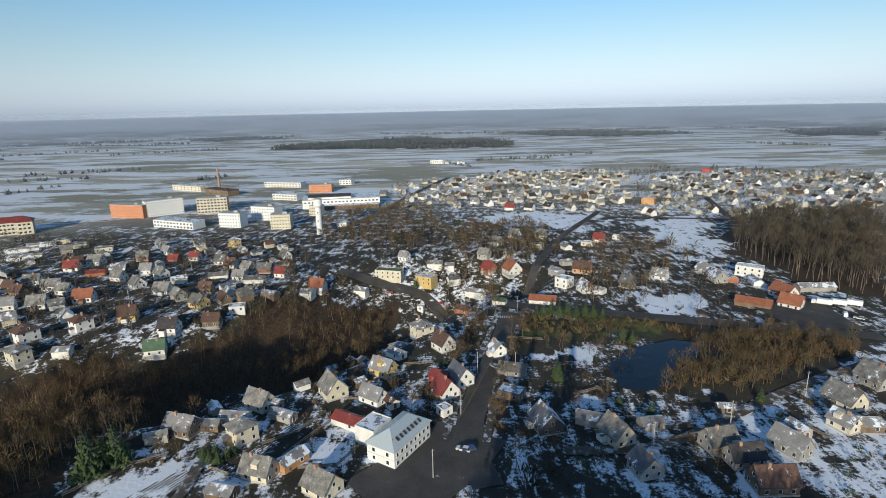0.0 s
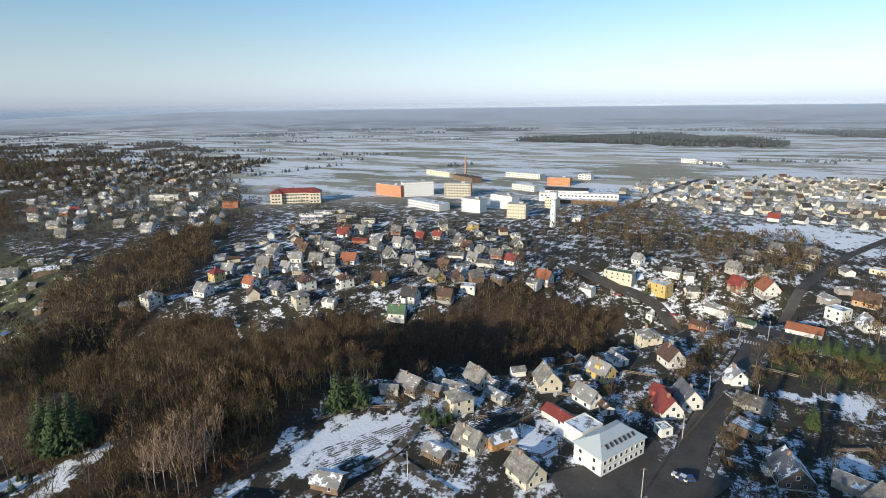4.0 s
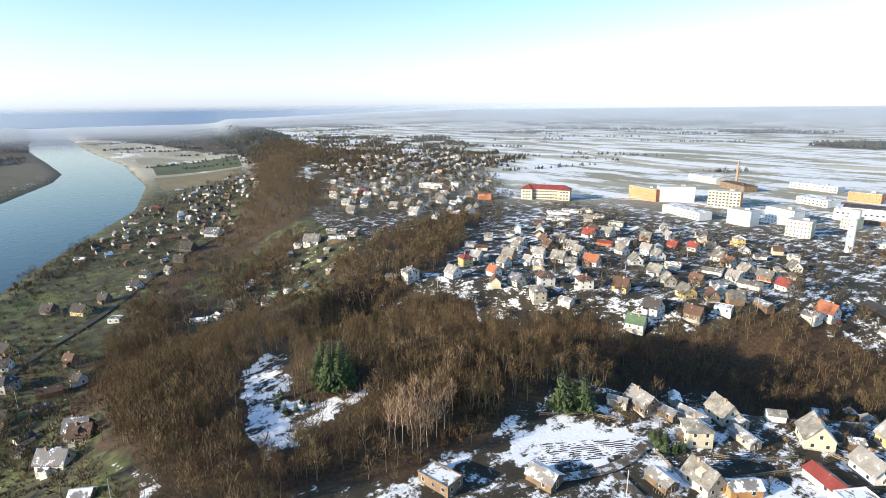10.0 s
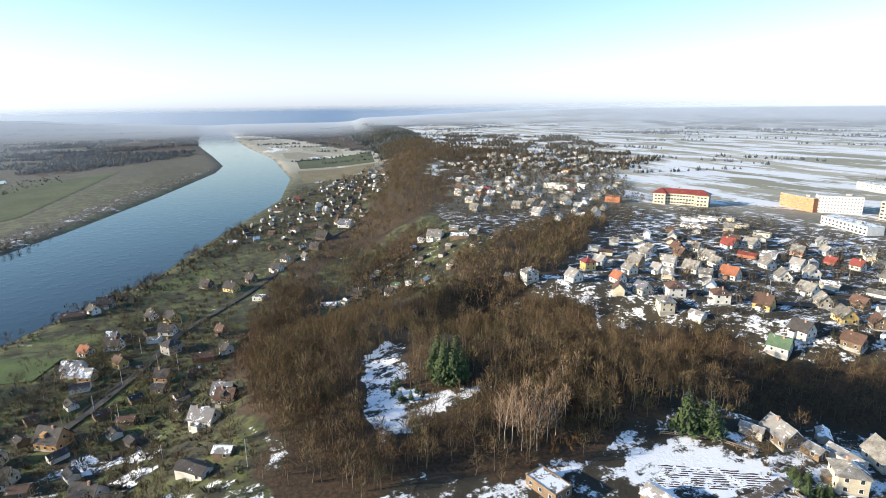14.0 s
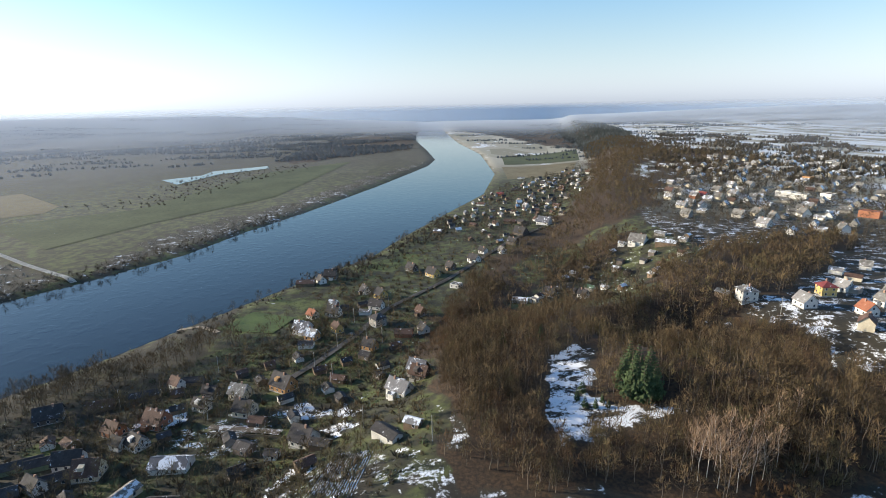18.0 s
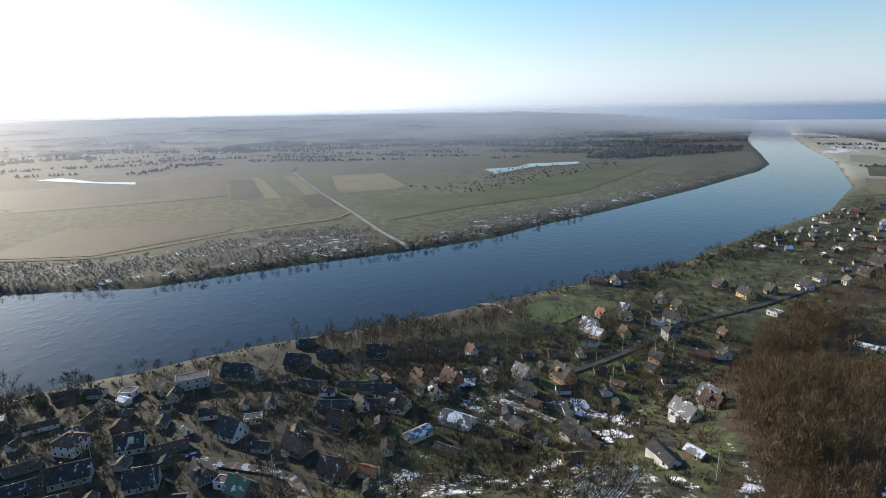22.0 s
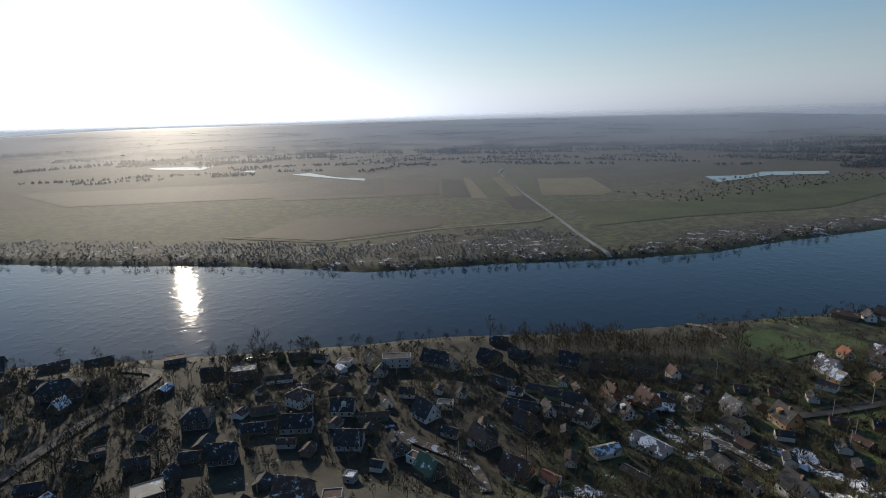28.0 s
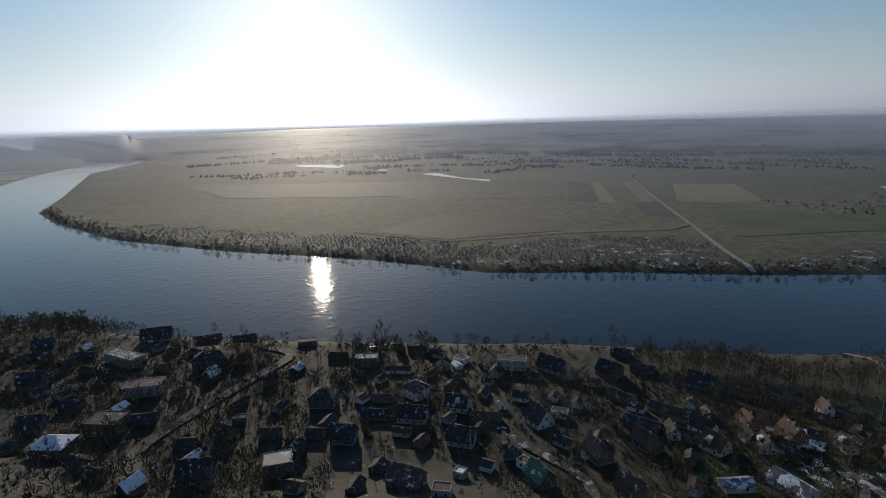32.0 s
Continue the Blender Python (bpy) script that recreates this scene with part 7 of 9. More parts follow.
fence([(-36, 173), (-25, 173), (-21, 184)], 3.0, 1.3, "weathered wooden garden fence with posts and rails", TIMBER)
fence([(-28, 159), (-16, 175)], 3.0, 1.3, "weathered wooden garden fence with posts and rails", TIMBER)
fence([(-17, 199), (-5, 200)], 3.0, 1.3, "weathered wooden garden fence with posts and rails", TIMBER)
fence([(46, 173), (55, 177), (60, 160)], 3.0, 1.3, "weathered wooden garden fence with posts and rails", TIMBER)
fence([(67, 145), (79, 148)], 3.0, 1.3, "weathered wooden garden fence with posts and rails", TIMBER)
fence([(104, 155), (115, 150)], 3.0, 1.3, "weathered wooden garden fence with posts and rails", TIMBER)
fence([(113, 150), (116, 144)], 3.0, 1.3, "weathered wooden garden fence with posts and rails", TIMBER)
fence([(28, 223), (43, 220)], 3.0, 1.3, "weathered wooden garden fence with posts and rails", TIMBER)
fence([(-372, -66), (-368, -46)], 3.0, 1.3, "weathered wooden garden fence with posts and rails", TIMBER)
fence([(-275, -26), (-290, -11)], 3.0, 1.3, "weathered wooden garden fence with posts and rails", TIMBER)
fence([(-269, -53), (-276, -39)], 3.0, 1.3, "weathered wooden garden fence with posts and rails", TIMBER)
fence([(-200, -79), (-191, -48)], 3.0, 1.3, "weathered wooden garden fence with posts and rails", TIMBER)
fence([(-254, -50), (-278, -35)], 3.0, 1.3, "weathered wooden garden fence with posts and rails", TIMBER)
fence([(-116, -166), (-109, -194)], 3.0, 1.3, "weathered wooden garden fence with posts and rails", TIMBER)
fence([(-98, -198), (-87, -210)], 3.0, 1.3, "weathered wooden garden fence with posts and rails", TIMBER)
fence([(20, 225), (37, 317)], 3.0, 1.3, "weathered wooden garden fence with posts and rails", TIMBER)
fence([(4, 158), (19, 201)], 3.0, 1.3, "weathered wooden garden fence with posts and rails", TIMBER)
fence([(-281, 6), (-309, 28)], 3.0, 1.3, "weathered wooden garden fence with posts and rails", TIMBER)
truck(188.3, 254.9, 59, CAR_PAINT[0])
truck(194.8, 253.7, 57, CAR_PAINT[0])
truck(201.6, 252.5, 56, CAR_PAINT[0])
beehive(-101.1, 128.4, 38, WHITE)
beehive(-100.1, 129.8, 38, WALL["y"])
beehive(-99.2, 131.1, 37, ORANGE)
beehive(-98.2, 132.5, 37, WHITE)
beehive(-97.3, 133.9, 36, WALL["y"])
beehive(-96.3, 135.2, 35, ORANGE)
beehive(-95.4, 136.6, 35, WHITE)
beehive(-94.4, 138.0, 34, WALL["y"])
beehive(-93.4, 139.3, 34, ORANGE)
polytunnel(-56.6, 121.9, 85, 8, 1.6)
furrows([(-94, 113), (-87, 125), (-76, 137), (-72, 133), (-80, 118), (-87, 105)], 59, 0.95, "ploughed garden plot with snow between the ridges")
furrows([(-68, 135), (-55, 151), (-52, 160), (-48, 156), (-54, 144), (-62, 134)], 51, 0.95, "dug vegetable plot with clods and snow")
furrows([(-141, -30), (-166, -24), (-155, -10), (-129, -15)], 168, 0.95, "garden beds with strips of snow")
crossing(29.3, 247.3, 353, 8)



def filler(ring, gap, turn, seed, walls, roofs, kinds, group, size, joined):
    """Smaller houses and sheds in rows on the plots that are left; far ones in one mesh."""
    rng = random.Random(seed)
    c, s = math.cos(radians(turn)), math.sin(radians(turn))
    r = np.array(ring)
    u, v = r[:, 0] * c + r[:, 1] * s, -r[:, 0] * s + r[:, 1] * c
    bm, slots = bmesh.new(), []
    for a in np.arange(u.min(), u.max(), gap * 1.35):
        for b in np.arange(v.min(), v.max(), gap):
            pu, pv = a + rng.uniform(-0.2, 0.2) * gap, b + rng.uniform(-0.2, 0.2) * gap
            x, y = pu * c - pv * s, pu * s + pv * c
            if rng.random() > 0.75 or not inside(np.array([x]), np.array([y]), ring)[0]:
                continue
            if any(math.hypot(x - hx, y - hy) < hr + size * 0.6 for hx, hy, hr in HOMES) or any(off_line(np.array([x]), np.array([y]), ln)[0][0] < wd / 2 + 4 for ln, wd in ROAD_LINES):
                continue
            kind, wall, roof, way = rng.choice(kinds), rng.choice(walls), rng.choice(roofs), turn + rng.choice((0, 90)) + rng.uniform(-6, 6)
            w, l = size * rng.uniform(0.7, 1), size * rng.uniform(0.9, 1.3)
            if not joined:
                house(kind, round(x, 1), round(y, 1), way, w, l, wall, roof, group, 0)
                continue
            HOMES.append((x, y, 0.5 * math.hypot(w, l) + 1.0))
            h, rise = (2.9, w * 0.5) if kind == "H" else (2.3, w * 0.27)
            for one, m in ((gable_walls(w, l, h, rise), WALL[wall]), (gable_roof(w, l, h, rise, 0.4, 0.18), ROOF[roof])):
                if m not in slots:
                    slots.append(m)
                bmesh.ops.transform(one, matrix=pose(x, y, land(x, y), 0, 0, way), verts=one.verts[:])
                for f in one.faces:
                    f.material_index = slots.index(m)
                me = bpy.data.meshes.new("piece")
                one.to_mesh(me)
                one.free()
                bm.from_mesh(me)
                bpy.data.meshes.remove(me)
    if joined:
        tagged(part("distant_houses", bm, slots), "many small distant houses with grey and snowy roofs", "houses", kind="stuff")
    else:
        bm.free()


filler([(-53, 544), (-62, 726), (104, 846), (291, 827), (179, 517)], 17, 20, 60, "wcccggg", "gggsssnd", "HHHS", "a", 6.8, True)
filler([(190, 487), (280, 729), (380, 796), (598, 736), (377, 452)], 17, 10, 61, "wcccggg", "gggsssnd", "HHHS", "a", 6.8, True)
filler([(-481, 251), (-672, 346), (-762, 450), (-773, 652), (-539, 530), (-366, 342), (-385, 300), (-458, 282)], 21, 35, 62, "wccggg", "gggssn", "HHHS", "a", 7.2, True)
filler([(-218, 197), (-298, 286), (-306, 390), (-205, 416), (-113, 397), (-88, 279), (-176, 241)], 15, 40, 63, "wwccwn", "gsssgn", "HHSS", "old town beyond the ravine", 6.5, False)
filler([(-40, 350), (7, 384), (112, 410), (79, 271), (45, 304), (13, 344)], 16, 20, 64, "wwcg", "ggs", "HSS", "middle of the town", 6.5, False)
filler([(-89, 150), (-89, 220), (-32, 286), (-13, 222), (-12, 183), (-50, 159)], 12, 35, 65, "wgn", "ssg", "S", "near street below the square", 4.5, False)
filler([(-166, -165), (-221, -197), (-234, -131), (-258, -74), (-325, -62), (-370, -20), (-315, 11), (-233, -8), (-219, -54), (-149, -61)], 15, 25, 66, "wngdd", "dddnn", "SSS", "lower town", 5, False)
filler([(-61, -218), (-99, -314), (-171, -217), (-236, -102), (-308, -37), (-256, -12), (-140, -41)], 16, 30, 67, "wngdd", "dddnn", "SSS", "river street", 5, False)
filler([(52, -200), (88, -397), (-20, -348), (-73, -286), (-164, -227), (-87, -128)], 17, 40, 68, "gddn", "dddnB", "HSS", "harbour quarter", 6, False)
filler([(-333, 91), (-397, 128), (-409, 183), (-393, 226), (-338, 197), (-309, 154), (-311, 122)], 14, 30, 69, "wgnd", "ssdn", "SSS", "hollow below the bluff", 4.5, False)
filler([(-544, 36), (-791, 126), (-1109, 391), (-838, 310), (-550, 170), (-480, 93)], 17, 10, 70, "wnggd", "sddnB", "HSS", "a", 5, True)
filler([(-839, 423), (-999, 578), (-932, 750), (-737, 757), (-628, 556), (-665, 411)], 26, 30, 71, "wccggg", "ggss", "HHS", "a", 7, True)

# ---- trees ----


def tree_form(seed, h, limbs, twigs, thick, lean=0.45, low=0.25, spread_=0.33, twig_w=0.07, fine=0.16):
    """A bare tree: tapered trunk, rising limbs and many thin twigs. Slot 0 is wood, 1 twigs."""
    rng = np.random.default_rng(seed)
    verts, tris, slots = [], [], []

    def rod(a, b, ra, rb, n):
        a, b = np.array(a), np.array(b)
        w = (b - a) / np.linalg.norm(b - a)
        u = np.cross(w, [0.3, 0.9, 0.2])
        u /= np.linalg.norm(u)
        v = np.cross(w, u)
        k = len(verts)
        for p, r in ((a, ra), (b, rb)):
            for i in range(n):
                t = 2 * math.pi * i / n
                verts.append(p + r * (math.cos(t) * u + math.sin(t) * v))
        for i in range(n):
            j = (i + 1) % n
            tris.extend([(k + i, k + j, k + n + j), (k + i, k + n + j, k + n + i)])
            slots.extend([0, 0])

    bend = [np.array([0, 0, -0.6]), np.array([*rng.normal(0, 0.02 * h, 2), 0.35 * h]), np.array([*rng.normal(0, 0.035 * h, 2), 0.68 * h]), np.array([*rng.normal(0, 0.04 * h, 2), 0.97 * h])]
    for a, b, ra, rb in zip(bend, bend[1:], (1, 0.72, 0.42), (0.72, 0.42, 0.08)):
        rod(a, b, ra * thick, rb * thick, 5)
    tips = [(bend[2], bend[3])]
    for i in range(limbs):
        s = low + (0.9 - low) * (i + rng.random()) / limbs
        k = 0 if s < 0.35 else 1 if s < 0.68 else 2
        lo, hi = (0, 0.35, 0.68)[k], (0.35, 0.68, 0.97)[k]
        a = bend[k] + (bend[k + 1] - bend[k]) * (s - lo) / (hi - lo)
        t = 2.4 * i + rng.random()
        reach = h * spread_ * (1.25 - s) * (0.7 + 0.6 * rng.random())
        b = a + np.array([math.cos(t) * reach, math.sin(t) * reach, reach * (lean + 0.7 * rng.random()) + 0.05 * h])
        rod(a, b, thick * 0.34 * (1.1 - s), thick * 0.07, 3)
        tips.append((a, b))
    mid, size = (low + 1.02) / 2, (1.02 - low) / 2
    for i in range(twigs):
        a, b = tips[rng.integers(len(tips))]
        p = a + (b - a) * (0.25 + 0.8 * rng.random())
        if i % 5 < 3:
            w = rng.normal(0, 1, 3)
            w /= np.linalg.norm(w)
            p = np.array([0, 0, mid * h]) + w * np.array([0.8 * spread_ * h, 0.8 * spread_ * h, size * h * 0.9]) * (0.5 + 0.5 * rng.random())
            b, a = p + w + [0, 0, 0.6], p
        w = (b - a) / np.linalg.norm(b - a) * 0.5 + rng.normal(0, 0.42, 3) + [0, 0, 0.6]
        q = p + w / np.linalg.norm(w) * h * fine * (0.5 + rng.random())
        u = np.cross(q - p, rng.normal(0, 1, 3))
        u *= twig_w / (np.linalg.norm(u) + 1e-9)
        k = len(verts)
        verts.extend([p - u, p + u, q])
        tris.append((k, k + 1, k + 2))
        slots.append(1)
    return np.array(verts), np.array(tris), np.array(slots)


def conifer_form(seed, h, wide, tiers, per, bare=0.1, open_=0.0):
    """A spruce or pine: a trunk under drooping sprays of needles. Slot 0 is wood, 1 needles."""
    rng = np.random.default_rng(seed)
    verts, tris, slots = tree_form(seed, h, 0, 0, 0.018 * h)
    verts, tris, slots = list(verts), list(map(tuple, tris)), list(slots)
    for i in range(tiers):
        s = bare + (1 - bare) * i / tiers
        r = wide * ((1 - s) ** 0.8 if open_ == 0 else math.sin(math.pi * min(1, 0.25 + 0.75 * (s - bare) / (1 - bare))) ** 0.7) * (0.8 + 0.4 * rng.random())
        for j in range(per):
            t = 2 * math.pi * (j + rng.random()) / per
            c = np.array([math.cos(t), math.sin(t), 0])
            side = np.array([-c[1], c[0], 0])
            base = np.array([0, 0, s * h]) + c * r * 0.12
            out = base + c * r * (0.75 + 0.45 * rng.random()) + np.array([0, 0, (-0.10 + open_ * 0.3 * rng.random()) * r])
            for m in range(3):
                mid = base + (out - base) * (0.35 + 0.28 * m) + rng.normal(0, 0.05 * r, 3)
                wdt = r * (0.34 - 0.06 * m)
                k = len(verts)
                verts.extend([mid - side * wdt + [0, 0, -0.22 * r], mid + side * wdt + [0, 0, -0.22 * r], mid + c * r * 0.3 + [0, 0, 0.05 * r], mid + [0, 0, 0.22 * r]])
                tris.extend([(k, k + 2, k + 3), (k + 1, k + 3, k + 2)])
                slots.extend([1, 1])
    return np.array(verts), np.array(tris), np.array(slots)


def bush_form(seed, h, blades, width, wide=0.6):
    rng = np.random.default_rng(seed)
    verts, tris = [], []
    for i in range(blades):
        t, s = 2 * math.pi * rng.random(), rng.random()
        p = np.array([math.cos(t), math.sin(t), 0]) * 0.22 * h * s
        q = np.array([math.cos(t), math.sin(t), 0]) * wide * h * (s * 0.9 + 0.25 * rng.random()) + [0, 0, h * (0.45 + 0.6 * rng.random()) * (1.05 - 0.5 * s)]
        p = p + (q - p) * 0.6 * rng.random() * rng.random()
        u = np.cross(q - p, rng.normal(0, 1, 3))
        u *= width / (np.linalg.norm(u) + 1e-9)
        k = len(verts)
        verts.extend([p - u, p + u, q])
        tris.append((k, k + 1, k + 2))
    return np.array(verts), np.array(tris), np.ones(len(tris), int)


BARE = [tree_form(s, 1.0, 6, 165, 0.015, spread_=0.36, twig_w=0.0062, fine=0.17) for s in (1, 2, 3, 4)]
TALL = [tree_form(s, 1.0, 8, 120, 0.012, low=0.45, spread_=0.24, twig_w=0.006, fine=0.13) for s in (11, 12, 13)]
BIRCHES = [tree_form(s, 1.0, 9, 230, 0.009, lean=0.9, low=0.3, spread_=0.22, twig_w=0.0045, fine=0.11) for s in (15, 16, 17)]
LEAN = [tree_form(s, 1.0, 3, 50, 0.018, spread_=0.36, twig_w=0.021, fine=0.16) for s in (21, 22, 23)]
SCRUB = [bush_form(s, 1.0, 24, 0.04) for s in (31, 32, 33)]
TUFT = [bush_form(s, 1.0, 26, 0.034) for s in (34, 35)]
FARTREE = [bush_form(s, 1.0, 14, 0.10, 0.42) for s in (45, 46, 47)]
SHRUB = [conifer_form(s, 1.0, 0.3, 4, 5) for s in (55, 56)]
GRASS = [bush_form(s, 1.0, 9, 0.10, 0.8) for s in (36, 37, 38)]
DARK = [conifer_form(s, 1.0, 0.32, 4, 4) for s in (41, 42)] + [bush_form(s, 1.0, 26, 0.075, 0.42) for s in (43, 44)]
GREEN_SPRUCE = [conifer_form(s, 1.0, 0.24, 11, 9) for s in (51, 52)]
PINE = [conifer_form(s, 1.0, 0.22, 12, 9, bare=0.10) for s in (53, 54)]


def stand(name, spots, forms, low, high, materials, seed, label, cat):
    """Many trees in one mesh, each turned and sized by chance."""
    rng = np.random.default_rng(seed)
    xs, ys = spots
    if not len(xs):
        return
    zs = lands(xs, ys)
    pick = rng.integers(len(forms), size=len(xs))
    vs, ts, ss, base = [], [], [], 0
    for k, (v, t, s) in enumerate(forms):
        sel = np.nonzero(pick == k)[0]
        if not len(sel):
            continue
        a, h = rng.random(len(sel)) * 2 * math.pi, low + (high - low) * rng.random(len(sel))
        w = h * (0.85 + 0.4 * rng.random(len(sel)))
        c, d = np.cos(a)[:, None], np.sin(a)[:, None]
        p = np.stack([(v[:, 0] * c - v[:, 1] * d) * w[:, None] + xs[sel][:, None], (v[:, 0] * d + v[:, 1] * c) * w[:, None] + ys[sel][:, None],
                      np.maximum(v[:, 2], -0.05) * h[:, None] + zs[sel][:, None]], -1)
        vs.append(p.reshape(-1, 3))
        ts.append((t[None] + (base + np.arange(len(sel)) * len(v))[:, None, None]).reshape(-1, 3))
        ss.append(np.tile(s, len(sel)))
        base += len(sel) * len(v)
    me = raw_mesh(name, np.concatenate(vs), np.concatenate(ts), np.concatenate(ss), materials)
    return tagged(new(name, me), label, cat, kind="stuff")


def fill(ring, gap, seed, keep=1.0):
    """Scattered places about gap apart inside a ring."""
    rng = np.random.default_rng(seed)
    r = np.array(ring)
    (x0, y0), (x1, y1) = r.min(0), r.max(0)
    gx, gy = np.meshgrid(np.arange(x0, x1, gap), np.arange(y0, y1, gap))
    x, y = gx.ravel() + (rng.random(gx.size) - 0.5) * gap * 1.1, gy.ravel() + (rng.random(gx.size) - 0.5) * gap * 1.1
    ok = inside(*stray(x, y), ring) & (rng.random(x.size) < keep) & ~inside(x, y, CLEARING)
    x, y = x[ok], y[ok]
    ok = np.ones(len(x), bool)
    for hx, hy, hr in HOMES:
        if x0 - hr < hx < x1 + hr and y0 - hr < hy < y1 + hr:
            ok &= np.hypot(x - hx, y - hy) > hr
    for line, width in ROAD_LINES:
        q = np.array(line)
        if (q.max(0) + width > (x0, y0)).all() and (q.min(0) - width < (x1, y1)).all():
            ok &= off_line(x, y, line)[0] > width / 2 + 1
    return x[ok], y[ok]


def patchy(spots, size, share, seed):
    """Keeps the spots that lie in clumps about size across."""
    r = np.random.default_rng(seed).random(2) * 900
    v = np.array([noise.noise((px / size + r[0], py / size + r[1], 0.5)) for px, py in zip(*spots)])
    keep = v > np.quantile(v, 1 - share) if len(v) else v > 0
    return spots[0][keep], spots[1][keep]


def tree(name, x, y, h, form, materials, label, cat="tree", group=""):
    """One tree of its own: trunk and crown."""
    key = (id(form), materials[0].name, materials[1].name)
    if key not in TREE_MESHES:
        v, t, s = form
        TREE_MESHES[key] = [raw_mesh(nm, v, t[s == k], np.zeros((s == k).sum()), [materials[k]]) for k, nm in ((0, "trunk"), (1, "crown"))]
    top = tagged(new(name), label, cat, group)
    top.matrix_basis = pose(x, y, land(x, y), 0, 0, (x * 37 + y * 11) % 360) @ Matrix.Diagonal((h, h, h, 1))
    for me in TREE_MESHES[key]:
        new(me.name.split(".")[0], me).parent = top


TREE_MESHES = {}


# room round the birches, the pines and the spruces
HOMES += [(-119, 80, 5), (-113, 86, 4), (-155, 76, 7), (-150, 84, 6), (-97, 122, 8), (-85, 130, 8)]
stand("bare_wood", patchy(fill(WOODS["ravine_wood"], 5.2, 100), 22, 0.8, 0), BARE, 5, 9.5, [BARK, TWIG], 200, "dense bare deciduous wood of brown twigs", "wood")
stand("bare_wood", patchy(fill(WOODS["ravine_wood"], 6.0, 140), 18, 0.6, 50), BARE, 3.5, 8, [BARK, TWIG_OLIVE], 240, "bare wood with olive-grey brush between the trunks", "wood")
stand("bare_wood", patchy(fill(WOODS["hill_wood"], 4.9, 101), 22, 0.8, 1), BARE, 6, 12, [BARK, TWIG], 201, "dense bare deciduous wood of brown twigs", "wood")
stand("bare_wood", patchy(fill(WOODS["hill_wood"], 5.6, 141), 18, 0.6, 51), BARE, 4.2, 10.2, [BARK, TWIG_OLIVE], 241, "bare wood with olive-grey brush between the trunks", "wood")
stand("bare_wood", patchy(fill(WOODS["hill_slope"], 4.9, 102), 22, 0.8, 2), BARE, 4, 9, [BARK, TWIG_RED], 202, "dense bare deciduous wood of brown twigs", "wood")
stand("bare_wood", patchy(fill(WOODS["hill_slope"], 5.6, 142), 18, 0.6, 52), BARE, 2.8, 7.6, [BARK, TWIG_OLIVE], 242, "bare wood with olive-grey brush between the trunks", "wood")
stand("bare_wood", patchy(fill(WOODS["strip_wood"], 5.0, 103), 22, 0.8, 3), LEAN, 6, 12, [BARK, TWIG], 203, "dense bare deciduous wood of brown twigs", "wood")
stand("bare_wood", patchy(fill(WOODS["strip_wood"], 5.8, 143), 18, 0.6, 53), LEAN, 4.2, 10.2, [BARK, TWIG_OLIVE], 243, "bare wood with olive-grey brush between the trunks", "wood")
stand("bare_wood", patchy(fill(WOODS["bluff_wood"], 8.5, 104), 22, 0.8, 4), LEAN, 6, 12, [BARK, TWIG], 204, "dense bare deciduous wood of brown twigs", "wood")
stand("bare_wood", patchy(fill(WOODS["bluff_wood"], 9.8, 144), 18, 0.6, 54), LEAN, 4.2, 10.2, [BARK, TWIG_OLIVE], 244, "bare wood with olive-grey brush between the trunks", "wood")
RIM = [(-203, 107), (-180, 130), (-160, 150), (-135, 170), (-110, 176), (-98, 160), (-101, 146), (-108, 131), (-112, 108), (-135, 100), (-170, 96)]
stand("bare_wood", fill(RIM, 4.2, 170), TALL, 9, 15, [BARK, TWIG], 270, "tall bare wood on the rim of the ravine", "wood")
stand("thicket", fill(RIM, 3.4, 171), TUFT, 1.5, 4, [BARK, TWIG_OLIVE], 271, "brown undergrowth on the steep side of the ravine", "bushes")
stand("bare_grove", fill(WOODS["grove"], 6.0, 105), TALL, 15, 21, [BARK, TWIG_DULL], 205, "tall bare deciduous grove with slender trunks", "wood")
stand("bare_wood", patchy(fill(WOODS["pond_wood"], 4.8, 106), 22, 0.8, 6), BARE, 4, 9, [BARK, TWIG], 206, "dense bare deciduous wood of brown twigs", "wood")
stand("bare_wood", patchy(fill(WOODS["pond_wood"], 5.5, 146), 18, 0.6, 56), BARE, 2.8, 7.6, [BARK, TWIG_OLIVE], 246, "bare wood with olive-grey brush between the trunks", "wood")
stand("bare_wood", patchy(fill(WOODS["tower_wood"], 8.0, 107), 22, 0.8, 7), LEAN, 6, 12, [BARK, TWIG], 207, "dense bare deciduous wood of brown twigs", "wood")
stand("bare_wood", patchy(fill(WOODS["tower_wood"], 9.2, 147), 18, 0.6, 57), LEAN, 4.2, 10.2, [BARK, TWIG_OLIVE], 247, "bare wood with olive-grey brush between the trunks", "wood")
stand("bare_wood", patchy(fill(WOODS["garden_wood"], 6.5, 108), 22, 0.8, 8), LEAN, 6, 12, [BARK, TWIG], 208, "dense bare deciduous wood of brown twigs", "wood")
stand("bare_wood", patchy(fill(WOODS["garden_wood"], 7.5, 148), 18, 0.6, 58), LEAN, 4.2, 10.2, [BARK, TWIG_OLIVE], 248, "bare wood with olive-grey brush between the trunks", "wood")
stand("bare_wood", patchy(fill(WOODS["road_trees"], 9.0, 109), 22, 0.8, 9), LEAN, 6, 12, [BARK, TWIG], 209, "dense bare deciduous wood of brown twigs", "wood")
stand("bare_wood", patchy(fill(WOODS["road_trees"], 10.3, 149), 18, 0.6, 59), LEAN, 4.2, 10.2, [BARK, TWIG_OLIVE], 249, "bare wood with olive-grey brush between the trunks", "wood")
